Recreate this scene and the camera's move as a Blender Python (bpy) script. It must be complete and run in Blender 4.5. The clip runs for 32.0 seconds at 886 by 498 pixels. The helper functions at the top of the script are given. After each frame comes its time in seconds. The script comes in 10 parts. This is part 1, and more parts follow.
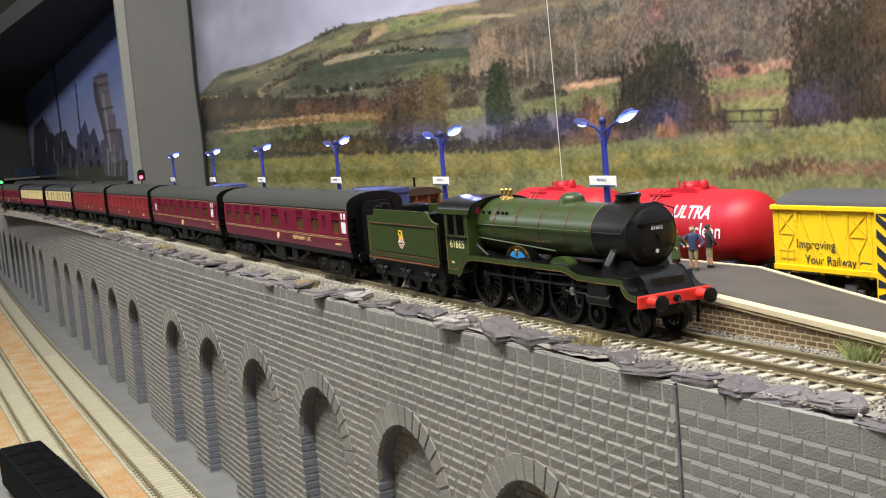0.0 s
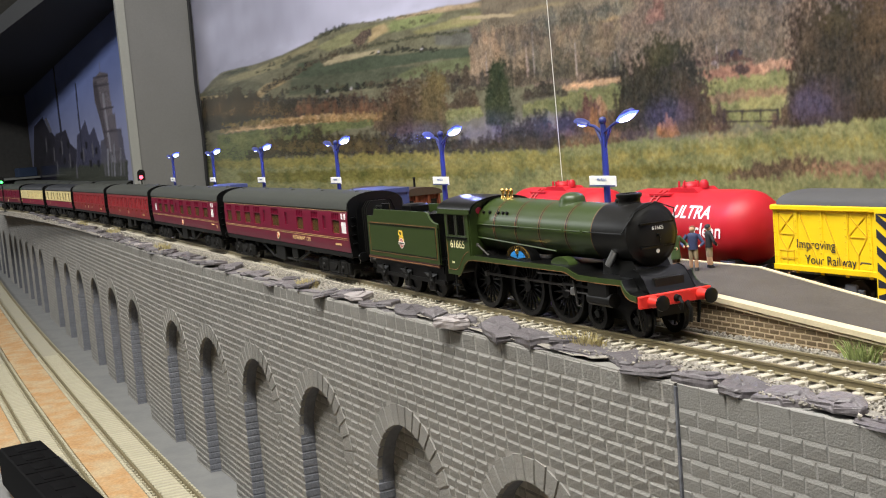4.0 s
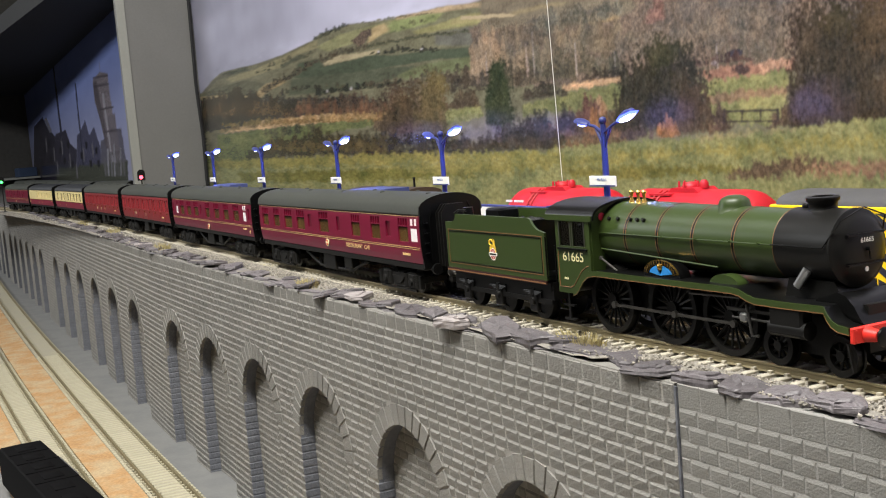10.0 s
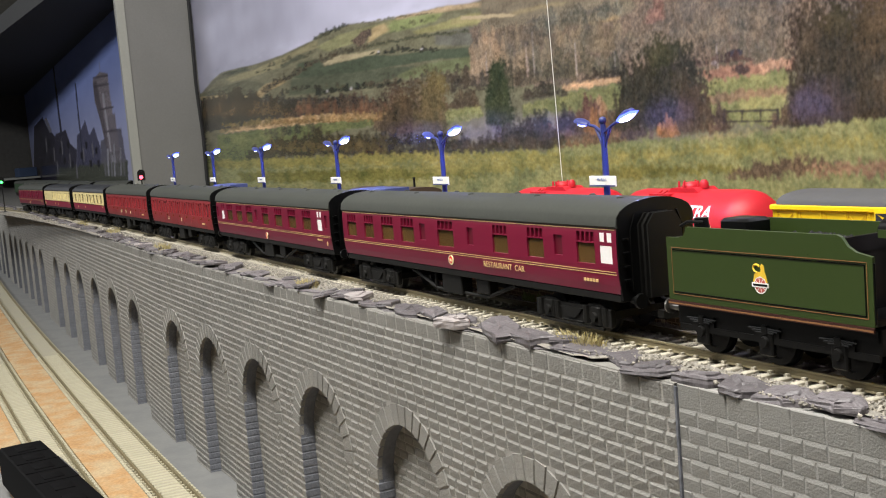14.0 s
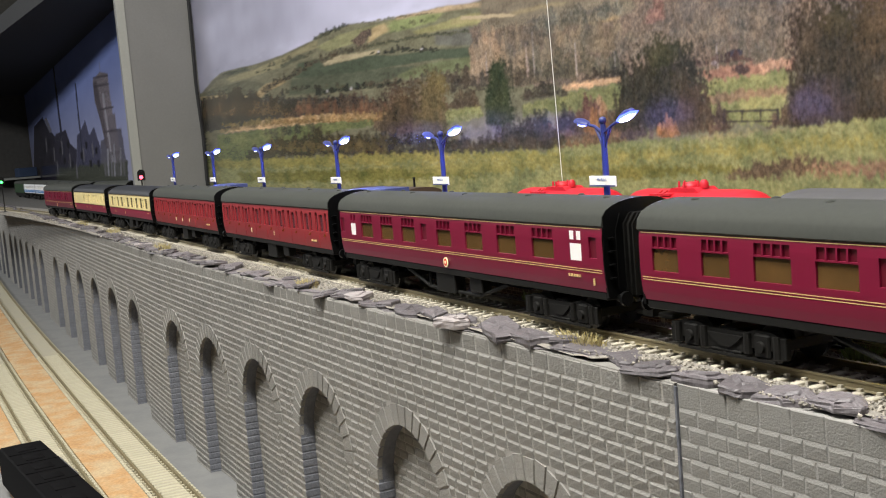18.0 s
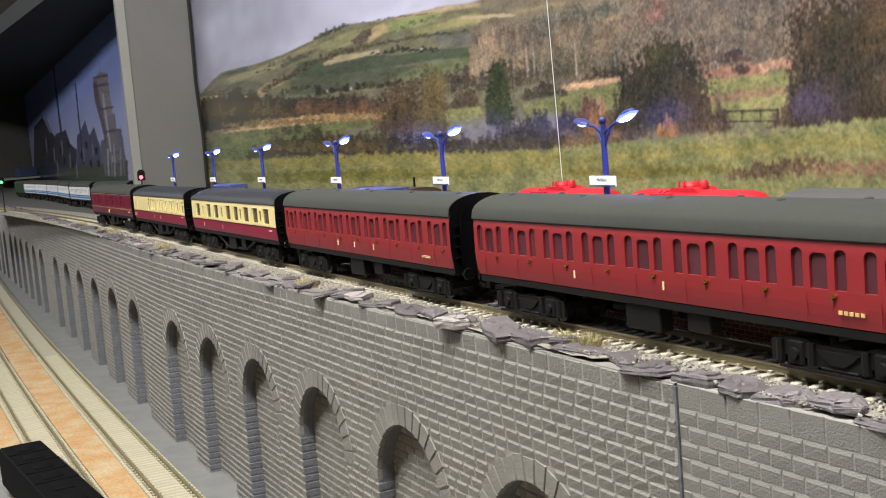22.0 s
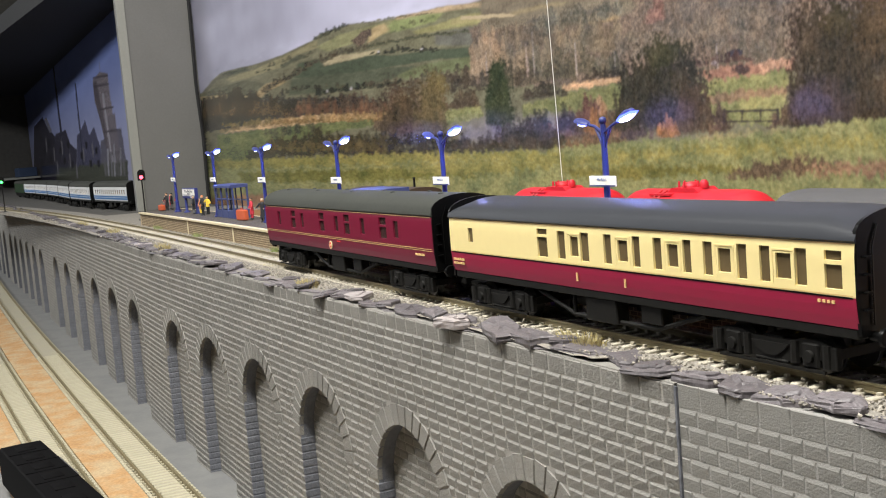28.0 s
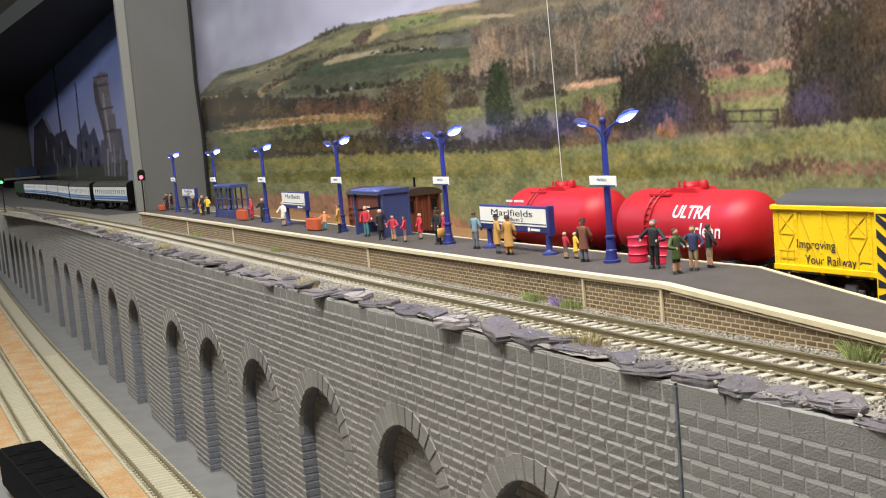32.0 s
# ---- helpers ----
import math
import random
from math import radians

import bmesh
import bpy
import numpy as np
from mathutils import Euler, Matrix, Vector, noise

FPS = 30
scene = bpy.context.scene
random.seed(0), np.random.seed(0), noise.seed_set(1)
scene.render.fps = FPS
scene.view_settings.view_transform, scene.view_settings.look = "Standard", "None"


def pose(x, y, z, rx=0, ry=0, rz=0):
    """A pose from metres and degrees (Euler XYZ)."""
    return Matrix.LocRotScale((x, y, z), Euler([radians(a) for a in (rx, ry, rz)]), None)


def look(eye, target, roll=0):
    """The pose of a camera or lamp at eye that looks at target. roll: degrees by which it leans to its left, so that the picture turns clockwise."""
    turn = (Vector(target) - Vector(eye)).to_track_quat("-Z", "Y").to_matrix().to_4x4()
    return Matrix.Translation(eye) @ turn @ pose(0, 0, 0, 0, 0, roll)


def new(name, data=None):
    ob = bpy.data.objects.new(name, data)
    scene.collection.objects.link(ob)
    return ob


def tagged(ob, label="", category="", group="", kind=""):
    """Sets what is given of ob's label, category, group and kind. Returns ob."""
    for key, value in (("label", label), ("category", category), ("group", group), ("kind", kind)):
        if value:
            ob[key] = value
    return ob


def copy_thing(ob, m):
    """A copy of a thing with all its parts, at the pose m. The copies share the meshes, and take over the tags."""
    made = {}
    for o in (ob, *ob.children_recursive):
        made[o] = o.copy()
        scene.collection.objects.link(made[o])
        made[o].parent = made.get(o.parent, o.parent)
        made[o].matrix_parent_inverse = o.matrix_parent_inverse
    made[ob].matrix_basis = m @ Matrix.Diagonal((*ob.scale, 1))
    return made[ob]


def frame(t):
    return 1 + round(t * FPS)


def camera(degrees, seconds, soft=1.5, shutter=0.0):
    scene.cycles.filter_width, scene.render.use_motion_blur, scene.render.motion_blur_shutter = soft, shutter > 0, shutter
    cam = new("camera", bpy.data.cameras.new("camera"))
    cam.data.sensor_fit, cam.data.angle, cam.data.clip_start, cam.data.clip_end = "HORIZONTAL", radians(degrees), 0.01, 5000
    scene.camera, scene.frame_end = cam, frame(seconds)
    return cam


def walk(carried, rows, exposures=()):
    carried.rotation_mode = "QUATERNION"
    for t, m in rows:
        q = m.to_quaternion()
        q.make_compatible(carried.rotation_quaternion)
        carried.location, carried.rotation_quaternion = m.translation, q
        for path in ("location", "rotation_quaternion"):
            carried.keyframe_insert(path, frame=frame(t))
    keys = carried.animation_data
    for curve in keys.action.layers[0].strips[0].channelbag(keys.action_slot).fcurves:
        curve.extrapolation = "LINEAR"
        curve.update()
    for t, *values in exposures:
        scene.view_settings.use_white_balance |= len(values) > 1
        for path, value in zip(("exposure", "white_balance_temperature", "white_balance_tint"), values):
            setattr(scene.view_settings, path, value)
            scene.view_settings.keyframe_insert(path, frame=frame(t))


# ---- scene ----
EYE = (0.0, 0.0, 0.0806)
FORWARD = (-0.8653, 0.4906, -0.1027)
cam = camera(43.4, 32.0, soft=1.1)
STAND = look(EYE, tuple(e + f for e, f in zip(EYE, FORWARD)), -4.73)
walk(cam, [(0.0, STAND), (32.0, STAND)], [(0.0, 0.25), (9.0, 0.26), (13.0, 0.29), (19.0, 0.36), (23.0, 0.38), (28.0, 0.36), (32.0, 0.17)])

# ---- light: room light from above and behind the viewer, plus added lamps ----
world = bpy.data.worlds.new("room")
world.use_nodes = True
scene.world = world
world.node_tree.nodes["Background"].inputs[0].default_value = (0.75, 0.85, 1.0, 1)
world.node_tree.nodes["Background"].inputs[1].default_value = 0.05


def area_lamp(name, eye, target, sx, sy, watts, colour):
    data = bpy.data.lights.new(name, "AREA")
    data.shape, data.size, data.size_y = "RECTANGLE", sx, sy
    data.energy, data.color = watts, colour
    ob = new(name, data)
    ob.matrix_world = look(eye, target)
    return ob


area_lamp("unseen_area_light", (-0.25, -0.25, 1.25), (-0.55, 0.25, 0.0), 1.2, 0.25, 42.0, (1.0, 0.985, 0.93))
# added fill without a visible fixture, brightens the parked coaches
area_lamp("unseen_area_light", (-1.75, -0.30, 1.25), (-1.9, 0.30, 0.0), 1.2, 0.25, 4.5, (0.97, 0.985, 1.0))
# added fill, set back to reach the city print below the overhang
area_lamp("unseen_area_light", (-3.5, -1.30, 1.10), (-3.6, 0.8, 0.2), 1.2, 0.25, 27.0, (0.95, 0.98, 1.0))

# ---- track geometry (metres): the main line bends gently ----
Y0, B2, B3, B4 = 0.26245, 0.08811, 0.04225, 0.005558
_gx = np.linspace(-3.6, 2.2, 5801)
_dy = 2 * B2 * _gx + 3 * B3 * _gx**2 + 4 * B4 * _gx**3
_dy = np.where(_gx > 0.15, 2 * B2 * 0.15 + 3 * B3 * 0.15**2, _dy)
_gy = np.concatenate([[0], np.cumsum((_dy[1:] + _dy[:-1]) / 2 * np.diff(_gx))])
_gy += Y0 - np.interp(0, _gx, _gy)
_gs = np.concatenate([[0], np.cumsum(np.sqrt(1 + ((_dy[1:] + _dy[:-1]) / 2) ** 2) * np.diff(_gx))])
_gs -= np.interp(0, _gx, _gs)


def at(s, w=0.0, z=0.0):
    """Place s metres along the line, w metres from its middle towards the viewer."""
    x = np.interp(s, _gs, _gx)
    y, d = np.interp(x, _gx, _gy), np.interp(x, _gx, _dy)
    n = math.hypot(1, d)
    return Vector((x + w * d / n, y - w / n, z))


def heading(s):
    return math.degrees(math.atan(np.interp(np.interp(s, _gs, _gx), _gx, _dy)))


def on_line(s, w=0.0, z=0.0, turn=0.0):
    p = at(s, w, z)
    return pose(p.x, p.y, p.z, 0, 0, heading(s) + turn)


def wall_y(x):
    """Plan of the retaining wall's face."""
    bend = max(-x - 1.0, 0.0)
    return 0.2344 - 0.02215 * (x + 0.272) + 0.01693 * (x * x - 0.074) + 0.024 * bend - 0.02 * bend * bend


# ---- materials ----
def mat(name, colour, rough=0.6, metal=0.0, var=0.15, fine=900.0, coarse=60.0, bump=0.0, spec=0.5, tint=None, island=0.0, obrand=0.0,
        coat=0.0, bumpscale=None):
    """A procedural surface: base colour varied at two scales, fine relief."""
    m = bpy.data.materials.new(name)
    m.use_nodes = True
    nt = m.node_tree
    bs = nt.nodes["Principled BSDF"]
    bs.inputs["Roughness"].default_value = rough
    bs.inputs["Metallic"].default_value = metal
    bs.inputs["Specular IOR Level"].default_value = spec
    bs.inputs["Coat Weight"].default_value = coat
    tc = nt.nodes.new("ShaderNodeTexCoord")

    def noise_node(scale, detail):
        n = nt.nodes.new("ShaderNodeTexNoise")
        n.inputs["Scale"].default_value, n.inputs["Detail"].default_value = scale, detail
        nt.links.new(tc.outputs["Object"], n.inputs["Vector"])
        return n

    def math_node(op, a, b):
        n = nt.nodes.new("ShaderNodeMath")
        n.operation = op
        for i, v in ((0, a), (1, b)):
            if isinstance(v, (int, float)):
                n.inputs[i].default_value = v
            else:
                nt.links.new(v, n.inputs[i])
        return n.outputs[0]

    n1, n2 = noise_node(fine, 3.0), noise_node(coarse, 4.0)
    f = math_node("MULTIPLY_ADD", n1.outputs["Fac"], var)
    f.node.inputs[2].default_value = 1.0 - var
    g = math_node("MULTIPLY_ADD", n2.outputs["Fac"], var * 1.4)
    g.node.inputs[2].default_value = 1.0 - var * 0.2
    k = math_node("MULTIPLY", f, g)
    if island:
        geo = nt.nodes.new("ShaderNodeNewGeometry")
        h = math_node("MULTIPLY_ADD", geo.outputs["Random Per Island"], island)
        h.node.inputs[2].default_value = 1.0 - island / 2
        k = math_node("MULTIPLY", k, h)
    if obrand:
        oi = nt.nodes.new("ShaderNodeObjectInfo")
        h = math_node("MULTIPLY_ADD", oi.outputs["Random"], obrand)
        h.node.inputs[2].default_value = 1.0 - obrand / 2
        k = math_node("MULTIPLY", k, h)
    vm = nt.nodes.new("ShaderNodeVectorMath")
    vm.operation = "SCALE"
    if tint:
        mx = nt.nodes.new("ShaderNodeMix")
        mx.data_type = "RGBA"
        mx.inputs[6].default_value, mx.inputs[7].default_value = (*colour, 1), (*tint, 1)
        ramp = nt.nodes.new("ShaderNodeMapRange")
        ramp.inputs[1].default_value, ramp.inputs[2].default_value = 0.42, 0.62
        nt.links.new(n2.outputs["Fac"], ramp.inputs[0])
        nt.links.new(ramp.outputs[0], mx.inputs[0])
        nt.links.new(mx.outputs[2], vm.inputs[0])
    else:
        vm.inputs[0].default_value = colour
    nt.links.new(k, vm.inputs["Scale"])
    nt.links.new(vm.outputs[0], bs.inputs["Base Color"])
    if bump:
        nb = noise_node(bumpscale or fine, 4.0)
        b = nt.nodes.new("ShaderNodeBump")
        b.inputs["Strength"].default_value, b.inputs["Distance"].default_value = bump, 0.0006
        nt.links.new(nb.outputs["Fac"], b.inputs["Height"])
        nt.links.new(b.outputs[0], bs.inputs["Normal"])
    return m


def glow(name, colour, power, dark=(0.02, 0.02, 0.02)):
    m = bpy.data.materials.new(name)
    m.use_nodes = True
    bs = m.node_tree.nodes["Principled BSDF"]
    bs.inputs["Base Color"].default_value = (*dark, 1)
    bs.inputs["Emission Color"].default_value = (*colour, 1)
    bs.inputs["Emission Strength"].default_value = power
    return m


def glass(name, colour=(0.9, 0.95, 0.95), rough=0.05):
    m = bpy.data.materials.new(name)
    m.use_nodes = True
    bs = m.node_tree.nodes["Principled BSDF"]
    bs.inputs["Base Color"].default_value = (*colour, 1)
    bs.inputs["Transmission Weight"].default_value = 1.0
    bs.inputs["Roughness"].default_value, bs.inputs["IOR"].default_value = rough, 1.3
    return m


def tinted(m, share):
    """Lets part of the light through a coloured pane."""
    m.node_tree.nodes["Principled BSDF"].inputs["Transmission Weight"].default_value = share


M = {}
M["wall"] = mat("grey_stone_plastic", (0.222, 0.212, 0.194), 0.85, var=0.35, fine=1300, coarse=45, bump=0.9, bumpscale=800, island=0.14, obrand=0.12)
M["mortar"] = mat("grey_mortar", (0.31, 0.295, 0.27), 0.9, var=0.2, fine=1800, coarse=40, bump=0.5)
M["block"] = mat("pale_grey_block", (0.225, 0.218, 0.203), 0.9, var=0.2, fine=1500, coarse=40, bump=0.5, island=0.08, obrand=0.08)
M["block_mortar"] = mat("pale_block_mortar", (0.28, 0.27, 0.255), 0.9, var=0.2, fine=1800, coarse=40, bump=0.5)
# wall stone made darker and bluer: the recess's shade put into its colour
M["reveal"] = mat("shaded_arch_reveal", (0.135, 0.14, 0.16), 0.8, var=0.45, fine=500, coarse=120, bump=1.0, bumpscale=420)
M["slate"] = mat("purple_grey_slate", (0.138, 0.124, 0.131), 0.5, var=0.6, fine=1100, coarse=160, bump=1.0, obrand=0.5, bumpscale=420)
M["slate_pale"] = mat("pale_slate", (0.33, 0.295, 0.29), 0.6, var=0.25, fine=700, coarse=90, bump=0.7)
M["rail"] = mat("rusty_rail", (0.21, 0.175, 0.10), 0.5, metal=0.3, var=0.25, fine=600, coarse=50)
M["railtop"] = mat("worn_rail_head", (0.34, 0.30, 0.20), 0.35, metal=0.7, var=0.15)
M["sleeper"] = mat("concrete_sleeper", (0.44, 0.40, 0.318), 0.8, var=0.25, fine=1200, coarse=100, bump=0.3, obrand=0.12)
M["low_sleeper"] = mat("cream_plastic_sleeper", (0.40, 0.365, 0.26), 0.7, var=0.2, fine=1200, coarse=60, obrand=0.1)
M["ballast"] = mat("grey_ballast", (0.25, 0.23, 0.20), 0.95, var=0.5, fine=1100, coarse=260, bump=1.0, bumpscale=900)
# the far end's weak light is put into this dark base colour
M["dim_far_end"] = mat("dimmed_far_end", (0.075, 0.07, 0.062), 0.95, var=0.5, fine=500, coarse=60, bump=0.8)
M["stones"] = mat("ballast_stones", (0.285, 0.26, 0.22), 0.9, var=0.25, fine=1500, coarse=60, island=0.7)
M["platform"] = mat("tarmac_platform", (0.084, 0.072, 0.062), 0.9, var=0.6, fine=1400, coarse=60, bump=1.0)
M["edge"] = mat("cream_edging", (0.62, 0.53, 0.35), 0.75, var=0.2, fine=900, coarse=60)
M["brick"] = mat("brown_brick", (0.235, 0.17, 0.097), 0.85, var=0.3, fine=1400, coarse=80, bump=0.4, island=0.4, obrand=0.4)
M["brick_mortar"] = mat("sandy_mortar", (0.50, 0.39, 0.25), 0.9, var=0.2)
M["board"] = mat("grey_baseboard", (0.175, 0.175, 0.17), 0.7, var=0.2, fine=500, coarse=40, tint=(0.145, 0.145, 0.145))
M["cork"] = mat("orange_cork", (0.47, 0.27, 0.115), 0.9, var=0.6, fine=420, coarse=45, bump=1.0, tint=(0.42, 0.31, 0.18))
M["earth"] = mat("brown_ground_cover", (0.26, 0.135, 0.05), 0.95, var=0.4, fine=600, coarse=50, bump=0.8)
M["cream_bed"] = mat("cream_track_bed", (0.35, 0.32, 0.235), 0.8, var=0.3, fine=900, coarse=30, tint=(0.31, 0.285, 0.22))
M["pillar"] = mat("grey_painted_board", (0.165, 0.162, 0.155), 0.8, var=0.15, fine=300, coarse=14, bump=0.2)
M["strip"] = mat("pale_edge_strip", (0.28, 0.28, 0.255), 0.8, var=0.12, fine=300, coarse=20)
M["dark"] = mat("dark_surface", (0.012, 0.012, 0.013), 0.8, var=0.2)
M["room"] = mat("room_paint", (0.42, 0.40, 0.37), 0.9, var=0.1, fine=40, coarse=3)
M["carpet"] = mat("room_floor", (0.18, 0.16, 0.14), 0.95, var=0.2, fine=60, coarse=5)
M["black"] = mat("satin_black", (0.004, 0.004, 0.004), 0.30, var=0.2, fine=800, coarse=60, spec=0.22)
M["matblack"] = mat("matt_black", (0.008, 0.0076, 0.007), 0.42, var=0.4, fine=900, coarse=80, spec=0.24)
M["under"] = mat("dusty_underframe", (0.0095, 0.0089, 0.0078), 0.6, var=0.6, fine=700, coarse=60, spec=0.2)
M["green"] = mat("brunswick_green", (0.031, 0.050, 0.011), 0.38, var=0.1, fine=300, coarse=20)
M["orange_line"] = mat("orange_lining", (0.22, 0.10, 0.038), 0.5, var=0.05)
M["dark_red"] = mat("dark_red_edge", (0.035, 0.008, 0.005), 0.5, var=0.2)
M["badge_red"] = mat("faded_badge_red", (0.50, 0.10, 0.08), 0.5, var=0.05)
M["navy_pale"] = mat("pale_blue_print", (0.20, 0.24, 0.42), 0.5, var=0.05)
M["gold_line"] = mat("gold_lining", (0.70, 0.47, 0.20), 0.5, var=0.05)
M["red"] = mat("buffer_red", (0.72, 0.035, 0.025), 0.4, var=0.1)
M["maroon"] = mat("maroon_paint", (0.172, 0.0068, 0.030), 0.35, var=0.08, fine=300, coarse=15)
M["crimson"] = mat("crimson_paint", (0.275, 0.022, 0.027), 0.42, var=0.1, fine=300, coarse=15)
M["magenta"] = mat("carmine_paint", (0.285, 0.010, 0.045), 0.4, var=0.08, fine=300, coarse=15)
M["cream"] = mat("cream_paint", (0.80, 0.66, 0.31), 0.5, var=0.06, fine=300, coarse=15)
M["roof_grey"] = mat("dark_grey_roof", (0.041, 0.043, 0.037), 0.7, spec=0.25, var=0.25, fine=500, coarse=25)
M["roof_blue"] = mat("slate_roof", (0.021, 0.023, 0.029), 0.5, var=0.12, fine=500, coarse=25, spec=0.4)
M["seat"] = mat("brown_interior", (0.34, 0.20, 0.07), 0.7, var=0.3, fine=300, coarse=60)
M["seat_smoke"] = mat("dusky_interior", (0.20, 0.13, 0.12), 0.7, var=0.3, fine=300, coarse=60)
M["seat_tan"] = mat("tan_interior", (0.42, 0.33, 0.20), 0.7, var=0.3, fine=300, coarse=60)
M["blind"] = mat("white_window_blind", (0.85, 0.82, 0.80), 0.6, var=0.05)
M["pane"] = glass("window_pane", (1.0, 1.0, 0.98), 0.0)
M["pane_vent"] = mat("maroon_ventilator", (0.11, 0.0055, 0.016), 0.4, var=0.1)
M["pane_dark"] = mat("dark_plastic_pane", (0.055, 0.028, 0.026), 0.2, var=0.5, fine=60, coarse=30)
# pane coloured like the lit brown interior, which the roof keeps dark
M["pane_amber"] = mat("amber_interior_pane", (0.15, 0.083, 0.028), 0.22, var=0.5, fine=90, coarse=40)
M["pane_smoke"] = mat("smoky_plastic_pane", (0.125, 0.044, 0.055), 0.18, var=0.5, fine=60, coarse=30)
M["pane_tan"] = mat("tan_plastic_pane", (0.17, 0.125, 0.066), 0.2, var=0.5, fine=60, coarse=30)
M["steel"] = mat("bright_steel", (0.55, 0.55, 0.55), 0.3, metal=0.9, var=0.1)
M["rodsteel"] = mat("worn_rod_steel", (0.19, 0.18, 0.165), 0.32, metal=0.85, var=0.3, fine=900)
M["dullsteel"] = mat("dull_steel", (0.075, 0.072, 0.068), 0.4, metal=0.7, var=0.2)
M["brass"] = mat("brass", (0.72, 0.45, 0.12), 0.25, metal=0.95, var=0.1)
M["coal"] = mat("coal", (0.0045, 0.0045, 0.005), 0.5, spec=0.2, var=0.4, fine=600, coarse=200, bump=1.0)
M["white"] = mat("white_lettering", (0.85, 0.83, 0.78), 0.6, var=0.04)
M["cream_letter"] = mat("cream_lettering", (0.82, 0.74, 0.42), 0.6, var=0.04)
M["plate_blue"] = mat("nameplate_blue", (0.03, 0.24, 0.62), 0.4, var=0.05)
M["tank_red"] = mat("tanker_red", (0.45, 0.009, 0.017), 0.5, var=0.08, fine=200, coarse=15, spec=0.4)
M["wagon_yellow"] = mat("wagon_yellow", (0.92, 0.62, 0.008), 0.45, var=0.06, fine=200, coarse=15)
# darker copy of the wagon yellow: shading of small relief put into colour
M["yellow_dark"] = mat("yellow_shaded_detail", (0.74, 0.44, 0.01), 0.5, var=0.05)
M["navy"] = mat("lettering_black", (0.015, 0.015, 0.03), 0.6, var=0.05)
M["blue"] = mat("station_blue", (0.024, 0.034, 0.17), 0.45, var=0.2, fine=400, coarse=40)
M["grey_bogie"] = mat("grey_bogie", (0.10, 0.11, 0.135), 0.6, var=0.3)
M["van_brown"] = mat("bauxite_brown", (0.16, 0.040, 0.016), 0.6, var=0.25, fine=500, coarse=50)
M["drum_red"] = mat("drum_pink_red", (0.62, 0.03, 0.07), 0.4, var=0.1)
M["suitcase"] = mat("orange_suitcase", (0.50, 0.09, 0.03), 0.6, var=0.1)
M["lamp_glow"] = glow("led_blue_white", (0.30, 0.35, 1.0), 180.0)
# glow of an added shell that imitates the halo round the lamps
M["lamp_halo"] = glow("led_blue_halo", (0.06, 0.09, 1.0), 5.0, (0.03, 0.04, 0.3))
M["lamp_glow_small"] = glow("led_blue", (0.35, 0.42, 1.0), 14.0)
M["red_glow"] = glow("signal_red", (1.0, 0.05, 0.08), 7.0)
M["green_glow"] = glow("signal_green", (0.05, 1.0, 0.12), 6.0)
M["tuft"] = mat("dry_tuft", (0.46, 0.385, 0.18), 0.9, var=0.2, island=0.5)
M["tuft_green"] = mat("green_tuft", (0.27, 0.32, 0.11), 0.9, var=0.2, island=0.6)
M["tuft_purple"] = mat("purple_flower", (0.30, 0.20, 0.52), 0.9, var=0.2, island=0.4)
M["coach_white"] = mat("parked_coach_white", (0.68, 0.68, 0.68), 0.5, var=0.08)
M["coach_blue"] = mat("parked_coach_blue", (0.03, 0.16, 0.40), 0.5, var=0.08)
M["diesel_green"] = mat("dark_green_paint", (0.02, 0.045, 0.02), 0.5, var=0.15)

for key, share in (("pane_amber", 0.35), ("pane_smoke", 0.25), ("pane_tan", 0.3)):
    tinted(M[key], share)


